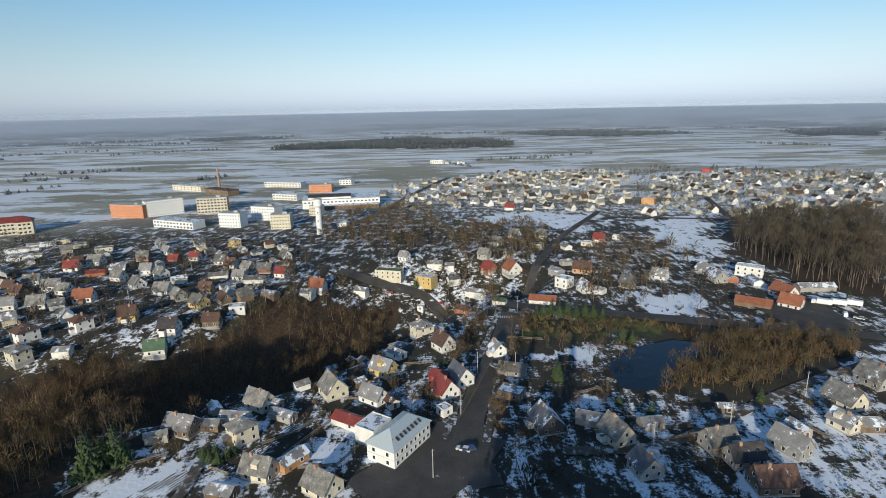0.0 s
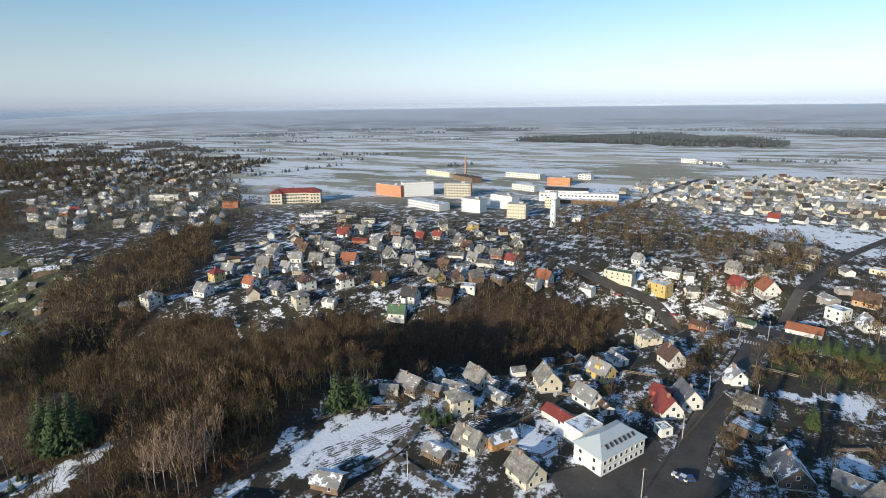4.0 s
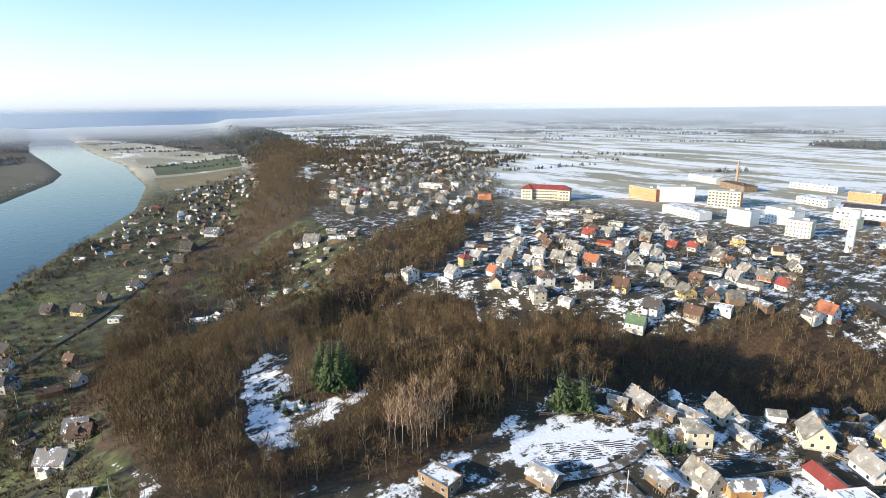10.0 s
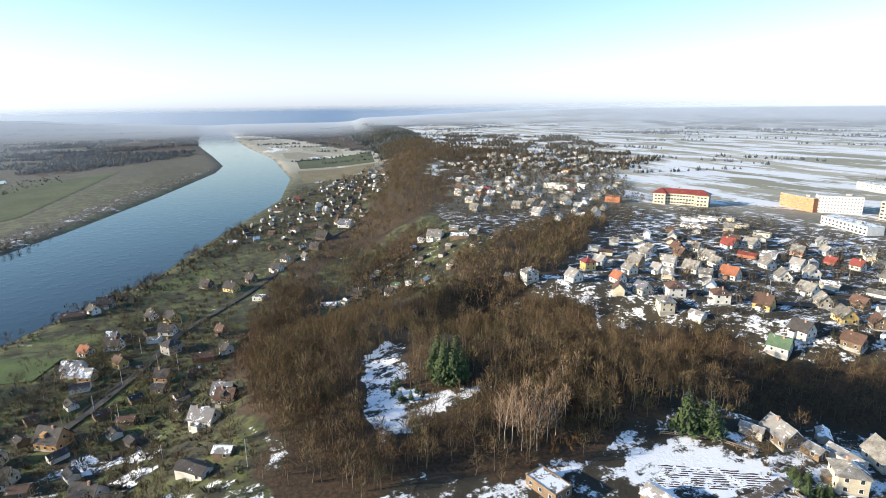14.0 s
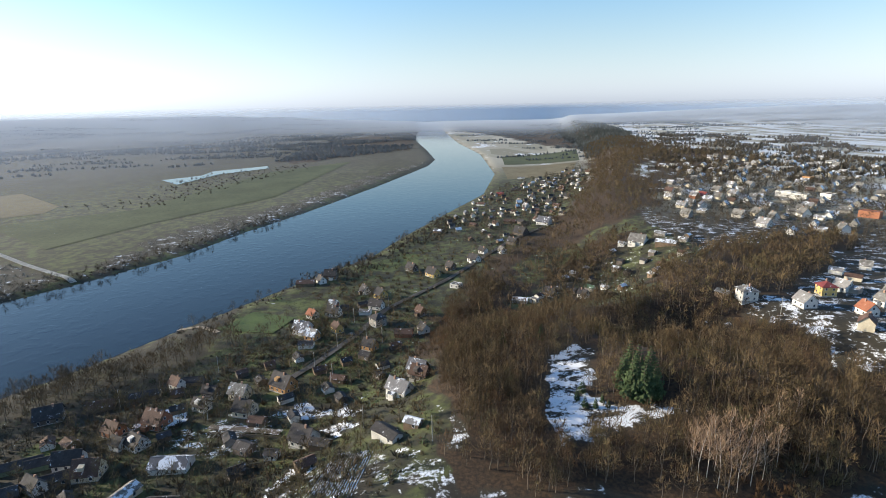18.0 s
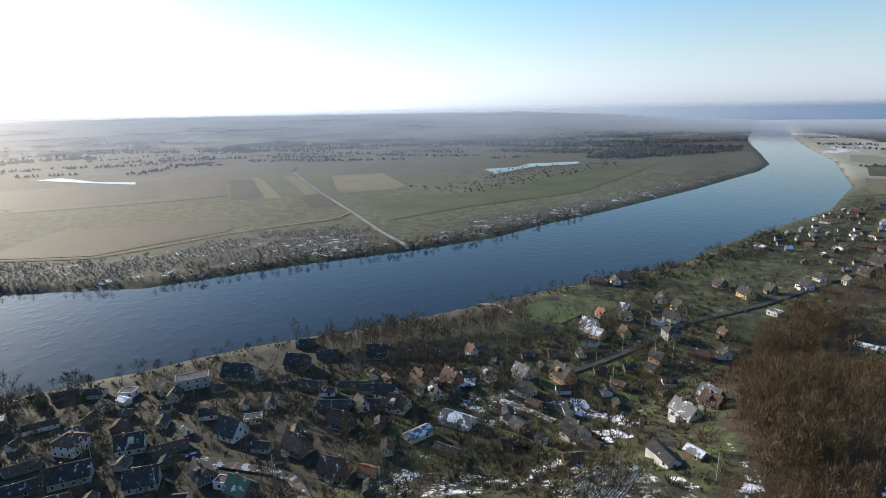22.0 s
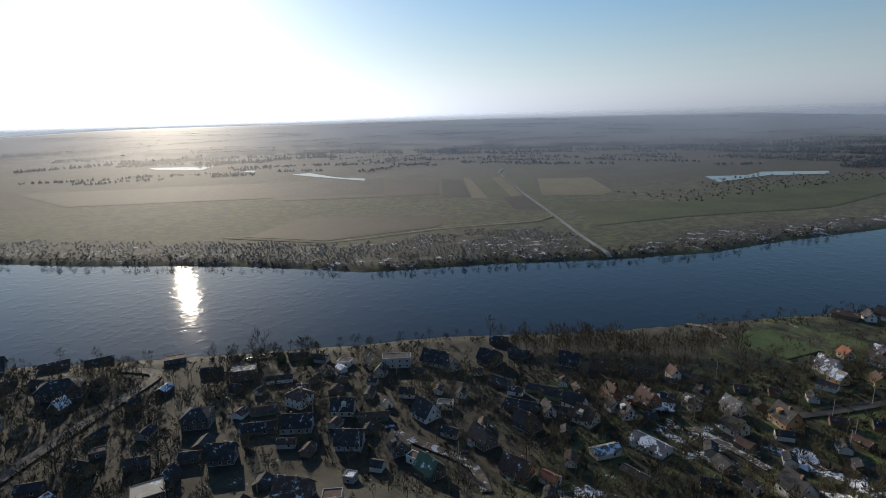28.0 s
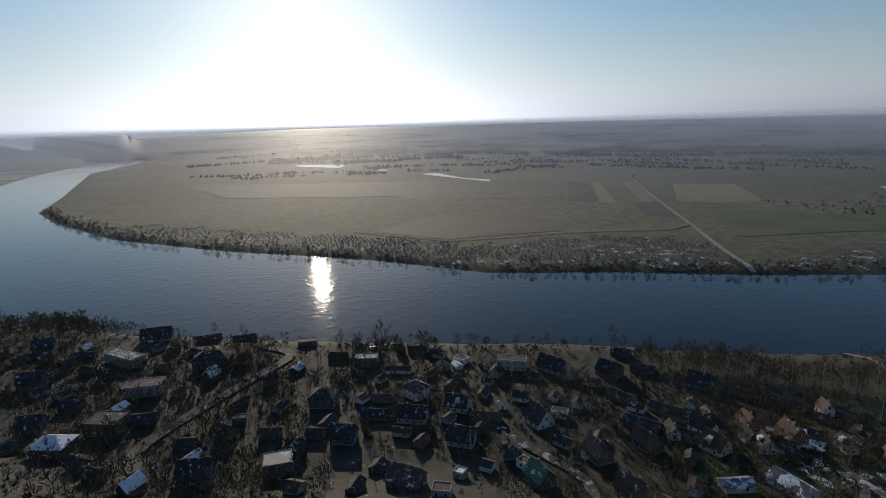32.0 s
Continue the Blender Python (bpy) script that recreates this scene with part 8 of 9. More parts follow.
stand("distant_wood", patchy(fill(WOODS["far_wood_a"], 11.7, 110), 134, 0.6, 10), FARTREE, 7, 12, [BARK, DEEP_WOOD], 210, "distant dark mixed wood on the plain", "wood")
stand("distant_wood", patchy(fill(WOODS["far_wood_b"], 14.6, 111), 168, 0.6, 11), FARTREE, 7, 12, [BARK, DEEP_WOOD], 211, "distant dark mixed wood on the plain", "wood")
stand("distant_wood", patchy(fill(WOODS["far_wood_c"], 16.0, 112), 184, 0.6, 12), FARTREE, 7, 12, [BARK, DEEP_WOOD], 212, "distant dark mixed wood on the plain", "wood")
stand("distant_wood", patchy(fill(WOODS["far_wood_d"], 14.9, 113), 171, 0.6, 13), FARTREE, 7, 12, [BARK, DEEP_WOOD], 213, "distant dark mixed wood on the plain", "wood")
stand("distant_wood", patchy(fill(WOODS["far_wood_e"], 15.6, 114), 179, 0.6, 14), FARTREE, 7, 12, [BARK, DEEP_WOOD], 214, "distant dark mixed wood on the plain", "wood")
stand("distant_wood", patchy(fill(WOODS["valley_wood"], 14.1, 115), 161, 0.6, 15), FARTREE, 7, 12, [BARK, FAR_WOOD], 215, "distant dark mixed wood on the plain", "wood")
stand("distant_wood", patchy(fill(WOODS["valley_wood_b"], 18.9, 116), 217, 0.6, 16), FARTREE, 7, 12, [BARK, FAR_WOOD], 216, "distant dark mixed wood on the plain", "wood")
stand("bare_wood", patchy(fill(WOODS["terrace_wood"], 15.0, 117), 22, 0.8, 17), LEAN, 6, 12, [BARK, TWIG], 217, "dense bare deciduous wood of brown twigs", "wood")
stand("bare_wood", patchy(fill(WOODS["terrace_wood"], 17.2, 157), 18, 0.6, 67), LEAN, 4.2, 10.2, [BARK, TWIG_OLIVE], 257, "bare wood with olive-grey brush between the trunks", "wood")
stand("scrub", patchy(fill(WOODS["shore_scrub"], 4.0, 118), 22, 0.85, 18), SCRUB, 1.0, 3.0, [BARK, TWIG_GREY], 218, "low leafless scrub and willow bushes", "bushes")
stand("scrub", patchy(fill(WOODS["shore_scrub_b"], 5.0, 119), 22, 0.85, 19), SCRUB, 1.0, 3.0, [BARK, TWIG_GREY], 219, "low leafless scrub and willow bushes", "bushes")
stand("scrub", patchy(fill(WOODS["shore_scrub_c"], 5.5, 120), 22, 0.85, 20), SCRUB, 1.0, 3.0, [BARK, TWIG_GREY], 220, "low leafless scrub and willow bushes", "bushes")
stand("scrub", patchy(fill(WOODS["meadow_scrub"], 16.0, 121), 22, 0.85, 21), SCRUB, 2.5, 6, [BARK, TWIG_DULL], 221, "low leafless scrub and willow bushes", "bushes")
stand("scrub", patchy(fill(WOODS["bank_bushes"], 6.0, 122), 22, 0.85, 22), SCRUB, 2.5, 6, [BARK, TWIG_DULL], 222, "low leafless scrub and willow bushes", "bushes")
stand("scrub", patchy(fill(WOODS["bank_bushes_b"], 6.0, 123), 22, 0.85, 23), SCRUB, 2.5, 6, [BARK, TWIG_DULL], 223, "low leafless scrub and willow bushes", "bushes")
stand("bare_wood", patchy(fill(WOODS["town_park"], 6.0, 124), 22, 0.8, 24), BARE, 6, 12, [BARK, TWIG], 224, "dense bare deciduous wood of brown twigs", "wood")
stand("bare_wood", patchy(fill(WOODS["town_park"], 6.9, 164), 18, 0.6, 74), BARE, 4.2, 10.2, [BARK, TWIG_OLIVE], 264, "bare wood with olive-grey brush between the trunks", "wood")
stand("bare_wood", patchy(fill(WOODS["harbour_trees"], 5.0, 125), 22, 0.8, 25), LEAN, 6, 12, [BARK, TWIG], 225, "dense bare deciduous wood of brown twigs", "wood")
stand("bare_wood", patchy(fill(WOODS["harbour_trees"], 5.8, 165), 18, 0.6, 75), LEAN, 4.2, 10.2, [BARK, TWIG_OLIVE], 265, "bare wood with olive-grey brush between the trunks", "wood")
stand("bare_wood", patchy(fill(WOODS["hollow_wood"], 7.0, 126), 22, 0.8, 26), LEAN, 6, 12, [BARK, TWIG], 226, "dense bare deciduous wood of brown twigs", "wood")
stand("bare_wood", patchy(fill(WOODS["hollow_wood"], 8.0, 166), 18, 0.6, 76), LEAN, 4.2, 10.2, [BARK, TWIG_OLIVE], 266, "bare wood with olive-grey brush between the trunks", "wood")
stand("bare_wood", patchy(fill(WOODS["terrace_trees"], 12.0, 127), 22, 0.8, 27), LEAN, 3, 7, [BARK, TWIG], 227, "dense bare deciduous wood of brown twigs", "wood")
stand("bare_wood", patchy(fill(WOODS["terrace_trees"], 13.8, 167), 18, 0.6, 77), LEAN, 2.1, 6.0, [BARK, TWIG_OLIVE], 267, "bare wood with olive-grey brush between the trunks", "wood")
stand("bare_wood", patchy(fill(WOODS["slope_trees"], 4.4, 128), 22, 0.8, 28), BARE, 6, 12, [BARK, TWIG], 228, "dense bare deciduous wood of brown twigs", "wood")
stand("bare_wood", patchy(fill(WOODS["slope_trees"], 5.1, 168), 18, 0.6, 78), BARE, 4.2, 10.2, [BARK, TWIG_OLIVE], 268, "bare wood with olive-grey brush between the trunks", "wood")
stand("bare_wood", patchy(fill(WOODS["hollow_side"], 7.0, 129), 22, 0.8, 29), LEAN, 6, 12, [BARK, TWIG], 229, "dense bare deciduous wood of brown twigs", "wood")
stand("bare_wood", patchy(fill(WOODS["hollow_side"], 8.0, 169), 18, 0.6, 79), LEAN, 4.2, 10.2, [BARK, TWIG_OLIVE], 269, "bare wood with olive-grey brush between the trunks", "wood")
stand("distant_trees", patchy(fill(WOODS["far_town"], 9.0, 130), 60, 0.6, 30), FARTREE, 4, 10, [BARK, TWIG_DULL], 230, "bare trees among the far houses", "wood")
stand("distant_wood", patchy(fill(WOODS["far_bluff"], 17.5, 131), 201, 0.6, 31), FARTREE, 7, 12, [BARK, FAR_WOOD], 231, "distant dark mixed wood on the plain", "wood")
tree("birch", -121.5, 77.7, 14.3, BIRCHES[0], [BIRCH, BIRCH_TWIG], "tall leafless birch with a pale trunk", "tree", "birches on the hill")
tree("birch", -118.2, 77.6, 16.5, BIRCHES[1], [BIRCH, BIRCH_TWIG], "tall leafless birch with a pale trunk", "tree", "birches on the hill")
tree("birch", -119.0, 80.2, 15.4, BIRCHES[2], [BIRCH, BIRCH_TWIG], "tall leafless birch with a pale trunk", "tree", "birches on the hill")
tree("birch", -115.3, 80.9, 16.5, BIRCHES[0], [BIRCH, BIRCH_TWIG], "tall leafless birch with a pale trunk", "tree", "birches on the hill")
tree("birch", -115.2, 84.1, 16.5, BIRCHES[1], [BIRCH, BIRCH_TWIG], "tall leafless birch with a pale trunk", "tree", "birches on the hill")
tree("birch", -121.5, 83.9, 15.4, BIRCHES[2], [BIRCH, BIRCH_TWIG], "tall leafless birch with a pale trunk", "tree", "birches on the hill")
tree("birch", -113.0, 85.6, 15.4, BIRCHES[0], [BIRCH, BIRCH_TWIG], "tall leafless birch with a pale trunk", "tree", "birches on the hill")
tree("birch", -114.9, 90.1, 14.3, BIRCHES[1], [BIRCH, BIRCH_TWIG], "tall leafless birch with a pale trunk", "tree", "birches on the hill")
tree("birch", -116.9, 94.9, 14.3, BIRCHES[2], [BIRCH, BIRCH_TWIG], "tall leafless birch with a pale trunk", "tree", "birches on the hill")
tree("birch", -120.2, 100.9, 13.2, BIRCHES[0], [BIRCH, BIRCH_TWIG], "tall leafless birch with a pale trunk", "tree", "birches on the hill")
tree("birch", -120.3, 89.8, 14.3, BIRCHES[1], [BIRCH, BIRCH_TWIG], "tall leafless birch with a pale trunk", "tree", "birches on the hill")
tree("birch", -127.6, 102.1, 13.2, BIRCHES[2], [BIRCH, BIRCH_TWIG], "tall leafless birch with a pale trunk", "tree", "birches on the hill")
tree("birch", -131.7, 109.0, 13.2, BIRCHES[0], [BIRCH, BIRCH_TWIG], "tall leafless birch with a pale trunk", "tree", "birches on the hill")
tree("birch", -131.7, 114.1, 12.1, BIRCHES[1], [BIRCH, BIRCH_TWIG], "tall leafless birch with a pale trunk", "tree", "birches on the hill")
tree("birch", -126.8, 91.2, 14.3, BIRCHES[2], [BIRCH, BIRCH_TWIG], "tall leafless birch with a pale trunk", "tree", "birches on the hill")
tree("birch", -126.3, 85.0, 14.3, BIRCHES[0], [BIRCH, BIRCH_TWIG], "tall leafless birch with a pale trunk", "tree", "birches on the hill")
tree("birch", -124.2, 95.4, 13.2, BIRCHES[1], [BIRCH, BIRCH_TWIG], "tall leafless birch with a pale trunk", "tree", "birches on the hill")
tree("birch", -126.0, 80.0, 13.2, BIRCHES[2], [BIRCH, BIRCH_TWIG], "tall leafless birch with a pale trunk", "tree", "birches on the hill")
tree("pine", -160.0, 74.1, 14.9, PINE[0], [BARK, NEEDLE], "dark green pine on the wooded hill", "tree", "pines")
tree("pine", -154.7, 75.4, 17.6, PINE[1], [BARK, NEEDLE], "dark green pine on the wooded hill", "tree", "pines")
tree("pine", -151.5, 77.8, 16.2, PINE[0], [BARK, NEEDLE], "dark green pine on the wooded hill", "tree", "pines")
tree("pine", -161.2, 79.6, 16.2, PINE[1], [BARK, NEEDLE], "dark green pine on the wooded hill", "tree", "pines")
tree("pine", -152.2, 81.3, 14.9, PINE[0], [BARK, NEEDLE], "dark green pine on the wooded hill", "tree", "pines")
tree("pine", -166.6, 79.1, 14.9, PINE[1], [BARK, NEEDLE], "dark green pine on the wooded hill", "tree", "pines")
tree("pine", -160.7, 83.6, 14.9, PINE[0], [BARK, NEEDLE], "dark green pine on the wooded hill", "tree", "pines")
tree("pine", -213.5, 60.5, 9, PINE[1], [BARK, NEEDLE], "dark green pine on the wooded hill", "tree", "pines")
tree("pine", -220.3, 57.7, 8, PINE[0], [BARK, NEEDLE], "dark green pine on the wooded hill", "tree", "pines")
tree("pine", -218.6, 44.6, 7, PINE[1], [BARK, NEEDLE], "dark green pine on the wooded hill", "tree", "pines")
tree("pine", -168.5, 181.9, 9, PINE[0], [BARK, NEEDLE], "dark green pine on the wooded hill", "tree", "pines")
tree("pine", -173.7, 183.3, 9, PINE[1], [BARK, NEEDLE], "dark green pine on the wooded hill", "tree", "pines")
tree("pine", -167.0, 185.8, 8, PINE[0], [BARK, NEEDLE], "dark green pine on the wooded hill", "tree", "pines")
tree("pine", -159.2, 58.1, 5, PINE[0], [BARK, NEEDLE], "small bushy young pine beside the snowy clearing", "tree", "pines")
tree("pine", -154.7, 59.2, 5, PINE[1], [BARK, NEEDLE], "small bushy young pine beside the snowy clearing", "tree", "pines")
tree("pine", -153.1, 62.2, 4.5, PINE[0], [BARK, NEEDLE], "small bushy young pine beside the snowy clearing", "tree", "pines")
tree("pine", -163.0, 61.1, 6, PINE[1], [BARK, NEEDLE], "small bushy young pine beside the snowy clearing", "tree", "pines")
tree("pine", -155.3, 65.3, 4, PINE[0], [BARK, NEEDLE], "small bushy young pine beside the snowy clearing", "tree", "pines")
tree("pine", -152.3, 66.1, 3.5, PINE[1], [BARK, NEEDLE], "small bushy young pine beside the snowy clearing", "tree", "pines")
tree("spruce", -99.9, 131.7, 15.9, GREEN_SPRUCE[0], [BARK, NEEDLE], "dark green conical spruce", "tree", "")
tree("spruce", -95.2, 137.0, 14.6, GREEN_SPRUCE[1], [BARK, NEEDLE], "dark green conical spruce", "tree", "")
tree("spruce", -98.6, 136.0, 11, GREEN_SPRUCE[0], [BARK, NEEDLE], "dark green conical spruce", "tree", "")
tree("spruce", 67.2, 158.5, 7, GREEN_SPRUCE[1], [BARK, NEEDLE], "dark green conical spruce", "tree", "")
tree("spruce", 107.4, 166.1, 6, GREEN_SPRUCE[0], [BARK, NEEDLE], "dark green conical spruce", "tree", "")
tree("spruce", 105.7, 145.5, 4, GREEN_SPRUCE[1], [BARK, NEEDLE], "dark green conical spruce", "tree", "")
tree("spruce", -18.5, 336.7, 8, GREEN_SPRUCE[0], [BARK, NEEDLE], "dark green conical spruce", "tree", "")
tree("spruce", -37.1, 413.7, 10, GREEN_SPRUCE[1], [BARK, NEEDLE], "dark green conical spruce", "tree", "")
tree("spruce", 42.2, 184.3, 8, GREEN_SPRUCE[0], [BARK, NEEDLE], "dark green conical spruce", "tree", "")
tree("spruce", -118.5, -270.0, 11, GREEN_SPRUCE[1], [BARK, NEEDLE], "dark green conical spruce", "tree", "")
tree("spruce", -129.7, -256.6, 7, GREEN_SPRUCE[0], [BARK, NEEDLE], "dark green conical spruce", "tree", "")
tree("spruce", -142.9, -137.6, 6, GREEN_SPRUCE[1], [BARK, NEEDLE], "dark green conical spruce", "tree", "")
tree("spruce", 203.0, 256.4, 8, GREEN_SPRUCE[0], [BARK, NEEDLE], "dark green conical spruce", "tree", "")
tree("spruce", 14.2, 463.1, 9, GREEN_SPRUCE[1], [BARK, NEEDLE], "dark green conical spruce", "tree", "")
tree("spruce", -154.6, -73.0, 6, GREEN_SPRUCE[0], [BARK, NEEDLE], "dark green conical spruce", "tree", "")
tree("spruce", -150.5, -67.6, 6, GREEN_SPRUCE[1], [BARK, NEEDLE], "dark green conical spruce", "tree", "")
tree("spruce", -248.8, -8.8, 5, GREEN_SPRUCE[0], [BARK, NEEDLE], "dark green conical spruce", "tree", "")
tree("spruce", 73.2, 214.5, 5, GREEN_SPRUCE[1], [BARK, NEEDLE], "dark green conical spruce", "tree", "")
tree("spruce", -21.1, 179.4, 5, GREEN_SPRUCE[0], [BARK, NEEDLE], "dark green conical spruce", "tree", "")
tree("spruce", 48.5, 248.4, 8, GREEN_SPRUCE[1], [BARK, NEEDLE], "dark green conical spruce", "tree", "")
tree("spruce", 52.6, 251.2, 8, GREEN_SPRUCE[0], [BARK, NEEDLE], "dark green conical spruce", "tree", "")
tree("spruce", 55.8, 246.5, 9, GREEN_SPRUCE[1], [BARK, NEEDLE], "dark green conical spruce", "tree", "")
tree("spruce", 60.3, 249.2, 9, GREEN_SPRUCE[0], [BARK, NEEDLE], "dark green conical spruce", "tree", "")
tree("spruce", 63.9, 246.1, 8, GREEN_SPRUCE[1], [BARK, NEEDLE], "dark green conical spruce", "tree", "")
tree("spruce", 68.4, 247.3, 9, GREEN_SPRUCE[0], [BARK, NEEDLE], "dark green conical spruce", "tree", "")
tree("spruce", 72.0, 245.6, 8, GREEN_SPRUCE[1], [BARK, NEEDLE], "dark green conical spruce", "tree", "")
tree("spruce", 75.5, 242.5, 7, GREEN_SPRUCE[0], [BARK, NEEDLE], "dark green conical spruce", "tree", "")
tree("spruce", 44.9, 247.1, 7, GREEN_SPRUCE[1], [BARK, NEEDLE], "dark green conical spruce", "tree", "")
tree("spruce", 77.1, 219.0, 8, GREEN_SPRUCE[0], [BARK, NEEDLE], "dark green conical spruce", "tree", "")
tree("spruce", 80.3, 215.3, 7, GREEN_SPRUCE[1], [BARK, NEEDLE], "dark green conical spruce", "tree", "")
tree("spruce", 42.0, 186.7, 8, GREEN_SPRUCE[0], [BARK, NEEDLE], "dark green conical spruce", "tree", "")
tree("spruce", 58.7, 165.1, 6, GREEN_SPRUCE[1], [BARK, NEEDLE], "dark green conical spruce", "tree", "")
tree("tree", -224.9, -188.0, 9, BARE[0], [BARK, TWIG], "leafless tree standing in the riverside grass", "tree", "riverside trees")
tree("tree", -224.7, -182.4, 12, BARE[1], [BARK, TWIG], "leafless tree standing in the riverside grass", "tree", "riverside trees")
tree("tree", -226.6, -178.3, 11, BARE[2], [BARK, TWIG], "leafless tree standing in the riverside grass", "tree", "riverside trees")
tree("tree", -227.5, -173.4, 10, BARE[3], [BARK, TWIG], "leafless tree standing in the riverside grass", "tree", "riverside trees")
tree("tree", -234.0, -170.7, 9, BARE[0], [BARK, TWIG], "leafless tree standing in the riverside grass", "tree", "riverside trees")
tree("tree", -237.1, -164.2, 12, BARE[1], [BARK, TWIG], "leafless tree standing in the riverside grass", "tree", "riverside trees")
tree("tree", -237.3, -155.8, 11, BARE[2], [BARK, TWIG], "leafless tree standing in the riverside grass", "tree", "riverside trees")
tree("tree", -248.7, -157.9, 10, BARE[3], [BARK, TWIG], "leafless tree standing in the riverside grass", "tree", "riverside trees")
tree("tree", -248.4, -151.9, 9, BARE[0], [BARK, TWIG], "leafless tree standing in the riverside grass", "tree", "riverside trees")
tree("tree", -251.9, -147.8, 12, BARE[1], [BARK, TWIG], "leafless tree standing in the riverside grass", "tree", "riverside trees")
tree("tree", -258.0, -143.4, 11, BARE[2], [BARK, TWIG], "leafless tree standing in the riverside grass", "tree", "riverside trees")
tree("tree", -260.3, -138.4, 10, BARE[3], [BARK, TWIG], "leafless tree standing in the riverside grass", "tree", "riverside trees")
tree("tree", -263.9, -132.4, 9, BARE[0], [BARK, TWIG], "leafless tree standing in the riverside grass", "tree", "riverside trees")
tree("tree", -266.9, -127.5, 12, BARE[1], [BARK, TWIG], "leafless tree standing in the riverside grass", "tree", "riverside trees")
tree("tree", -264.2, -121.0, 11, BARE[2], [BARK, TWIG], "leafless tree standing in the riverside grass", "tree", "riverside trees")
tree("tree", -277.2, -119.9, 10, BARE[3], [BARK, TWIG], "leafless tree standing in the riverside grass", "tree", "riverside trees")
tree("tree", -244.1, -162.6, 9, BARE[0], [BARK, TWIG], "leafless tree standing in the riverside grass", "tree", "riverside trees")
tree("tree", -242.0, -170.0, 12, BARE[1], [BARK, TWIG], "leafless tree standing in the riverside grass", "tree", "riverside trees")
tree("tree", -286.1, -115.7, 11, BARE[2], [BARK, TWIG], "leafless tree standing in the riverside grass", "tree", "riverside trees")
tree("tree", -283.9, -110.0, 10, BARE[3], [BARK, TWIG], "leafless tree standing in the riverside grass", "tree", "riverside trees")
tree("tree", -224.0, -207.6, 9, BARE[0], [BARK, TWIG], "leafless tree standing in the riverside grass", "tree", "riverside trees")
tree("tree", -236.1, -220.7, 12, BARE[1], [BARK, TWIG], "leafless tree standing in the riverside grass", "tree", "riverside trees")
tree("tree", -225.2, -201.8, 11, BARE[2], [BARK, TWIG], "leafless tree standing in the riverside grass", "tree", "riverside trees")
tree("tree", -107.1, -274.3, 20, BARE[1], [BARK, TWIG], "tall lone leafless tree by the river street", "tree", "")
tree("tree", 23.6, 261.5, 15, BARE[0], [BARK, TWIG], "large leafless tree among the houses", "tree", "")
tree("tree", 21.3, 253.7, 14, BARE[1], [BARK, TWIG], "large leafless tree among the houses", "tree", "")
tree("tree", 24.5, 249.8, 13, BARE[2], [BARK, TWIG], "large leafless tree among the houses", "tree", "")
tree("tree", 29.4, 222.6, 11, BARE[3], [BARK, TWIG], "large leafless tree among the houses", "tree", "")
tree("tree", 34.4, 222.4, 10, BARE[0], [BARK, TWIG], "large leafless tree among the houses", "tree", "")
tree("tree", -94.2, 311.2, 16, BARE[1], [BARK, TWIG], "large leafless tree among the houses", "tree", "")
tree("tree", -92.4, 313.3, 14, BARE[2], [BARK, TWIG], "large leafless tree among the houses", "tree", "")
tree("tree", 10.2, 239.8, 12, BARE[3], [BARK, TWIG], "large leafless tree among the houses", "tree", "")
tree("tree", 60.5, 199.1, 10, BARE[0], [BARK, TWIG], "large leafless tree among the houses", "tree", "")
tree("tree", -62.5, 315.7, 12, BARE[1], [BARK, TWIG], "large leafless tree among the houses", "tree", "")
tree("tree", -77.7, 294.2, 13, BARE[2], [BARK, TWIG], "large leafless tree among the houses", "tree", "")
tree("tree", -23.6, 387.7, 14, BARE[3], [BARK, TWIG], "large leafless tree among the houses", "tree", "")
tree("tree", -45.1, -363.1, 9, BARE[0], [BARK, TWIG], "large leafless tree among the houses", "tree", "")
tree("tree", -29.0, -375.9, 9, BARE[1], [BARK, TWIG], "large leafless tree among the houses", "tree", "")
tree("tree", 63.6, -452.6, 10, BARE[2], [BARK, TWIG], "large leafless tree among the houses", "tree", "")
tree("tree", 81.5, -464.3, 9, BARE[3], [BARK, TWIG], "large leafless tree among the houses", "tree", "")
tree("tree", 29.7, -424.0, 10, BARE[0], [BARK, TWIG], "large leafless tree among the houses", "tree", "")
tree("thuja", -69.9, 139.1, 5, GREEN_SPRUCE[0], [BARK, NEEDLE], "bushy dark green thuja beside a house", "shrub", "")
tree("thuja", -67.2, 138.5, 5, GREEN_SPRUCE[1], [BARK, NEEDLE], "bushy dark green thuja beside a house", "shrub", "")
tree("thuja", -65.7, 140.9, 5, GREEN_SPRUCE[0], [BARK, NEEDLE], "bushy dark green thuja beside a house", "shrub", "")
tree("thuja", -72.4, 140.9, 5, GREEN_SPRUCE[1], [BARK, NEEDLE], "bushy dark green thuja beside a house", "shrub", "")
tree("thuja", -64.6, 143.2, 5, GREEN_SPRUCE[0], [BARK, NEEDLE], "bushy dark green thuja beside a house", "shrub", "")
tree("thuja", -69.9, 143.4, 5, GREEN_SPRUCE[1], [BARK, NEEDLE], "bushy dark green thuja beside a house", "shrub", "")
GARDENS = [(-190, 213), (-371, 444), (-103, 429), (-76, 306), (-105, 257), (-136, 228)]
stand("garden_trees", patchy(fill(GARDENS, 9, 300), 25, 0.46, 0), LEAN, 3.5, 8.5, [BARK, TWIG_DULL], 320, "leafless fruit trees scattered through the gardens", "trees")
stand("hedges", patchy(fill(GARDENS, 5.0, 340), 14, 0.45, 40), TUFT, 0.9, 2.6, [BARK, TWIG_DULL], 360, "leafless garden bushes and hedges", "bushes")
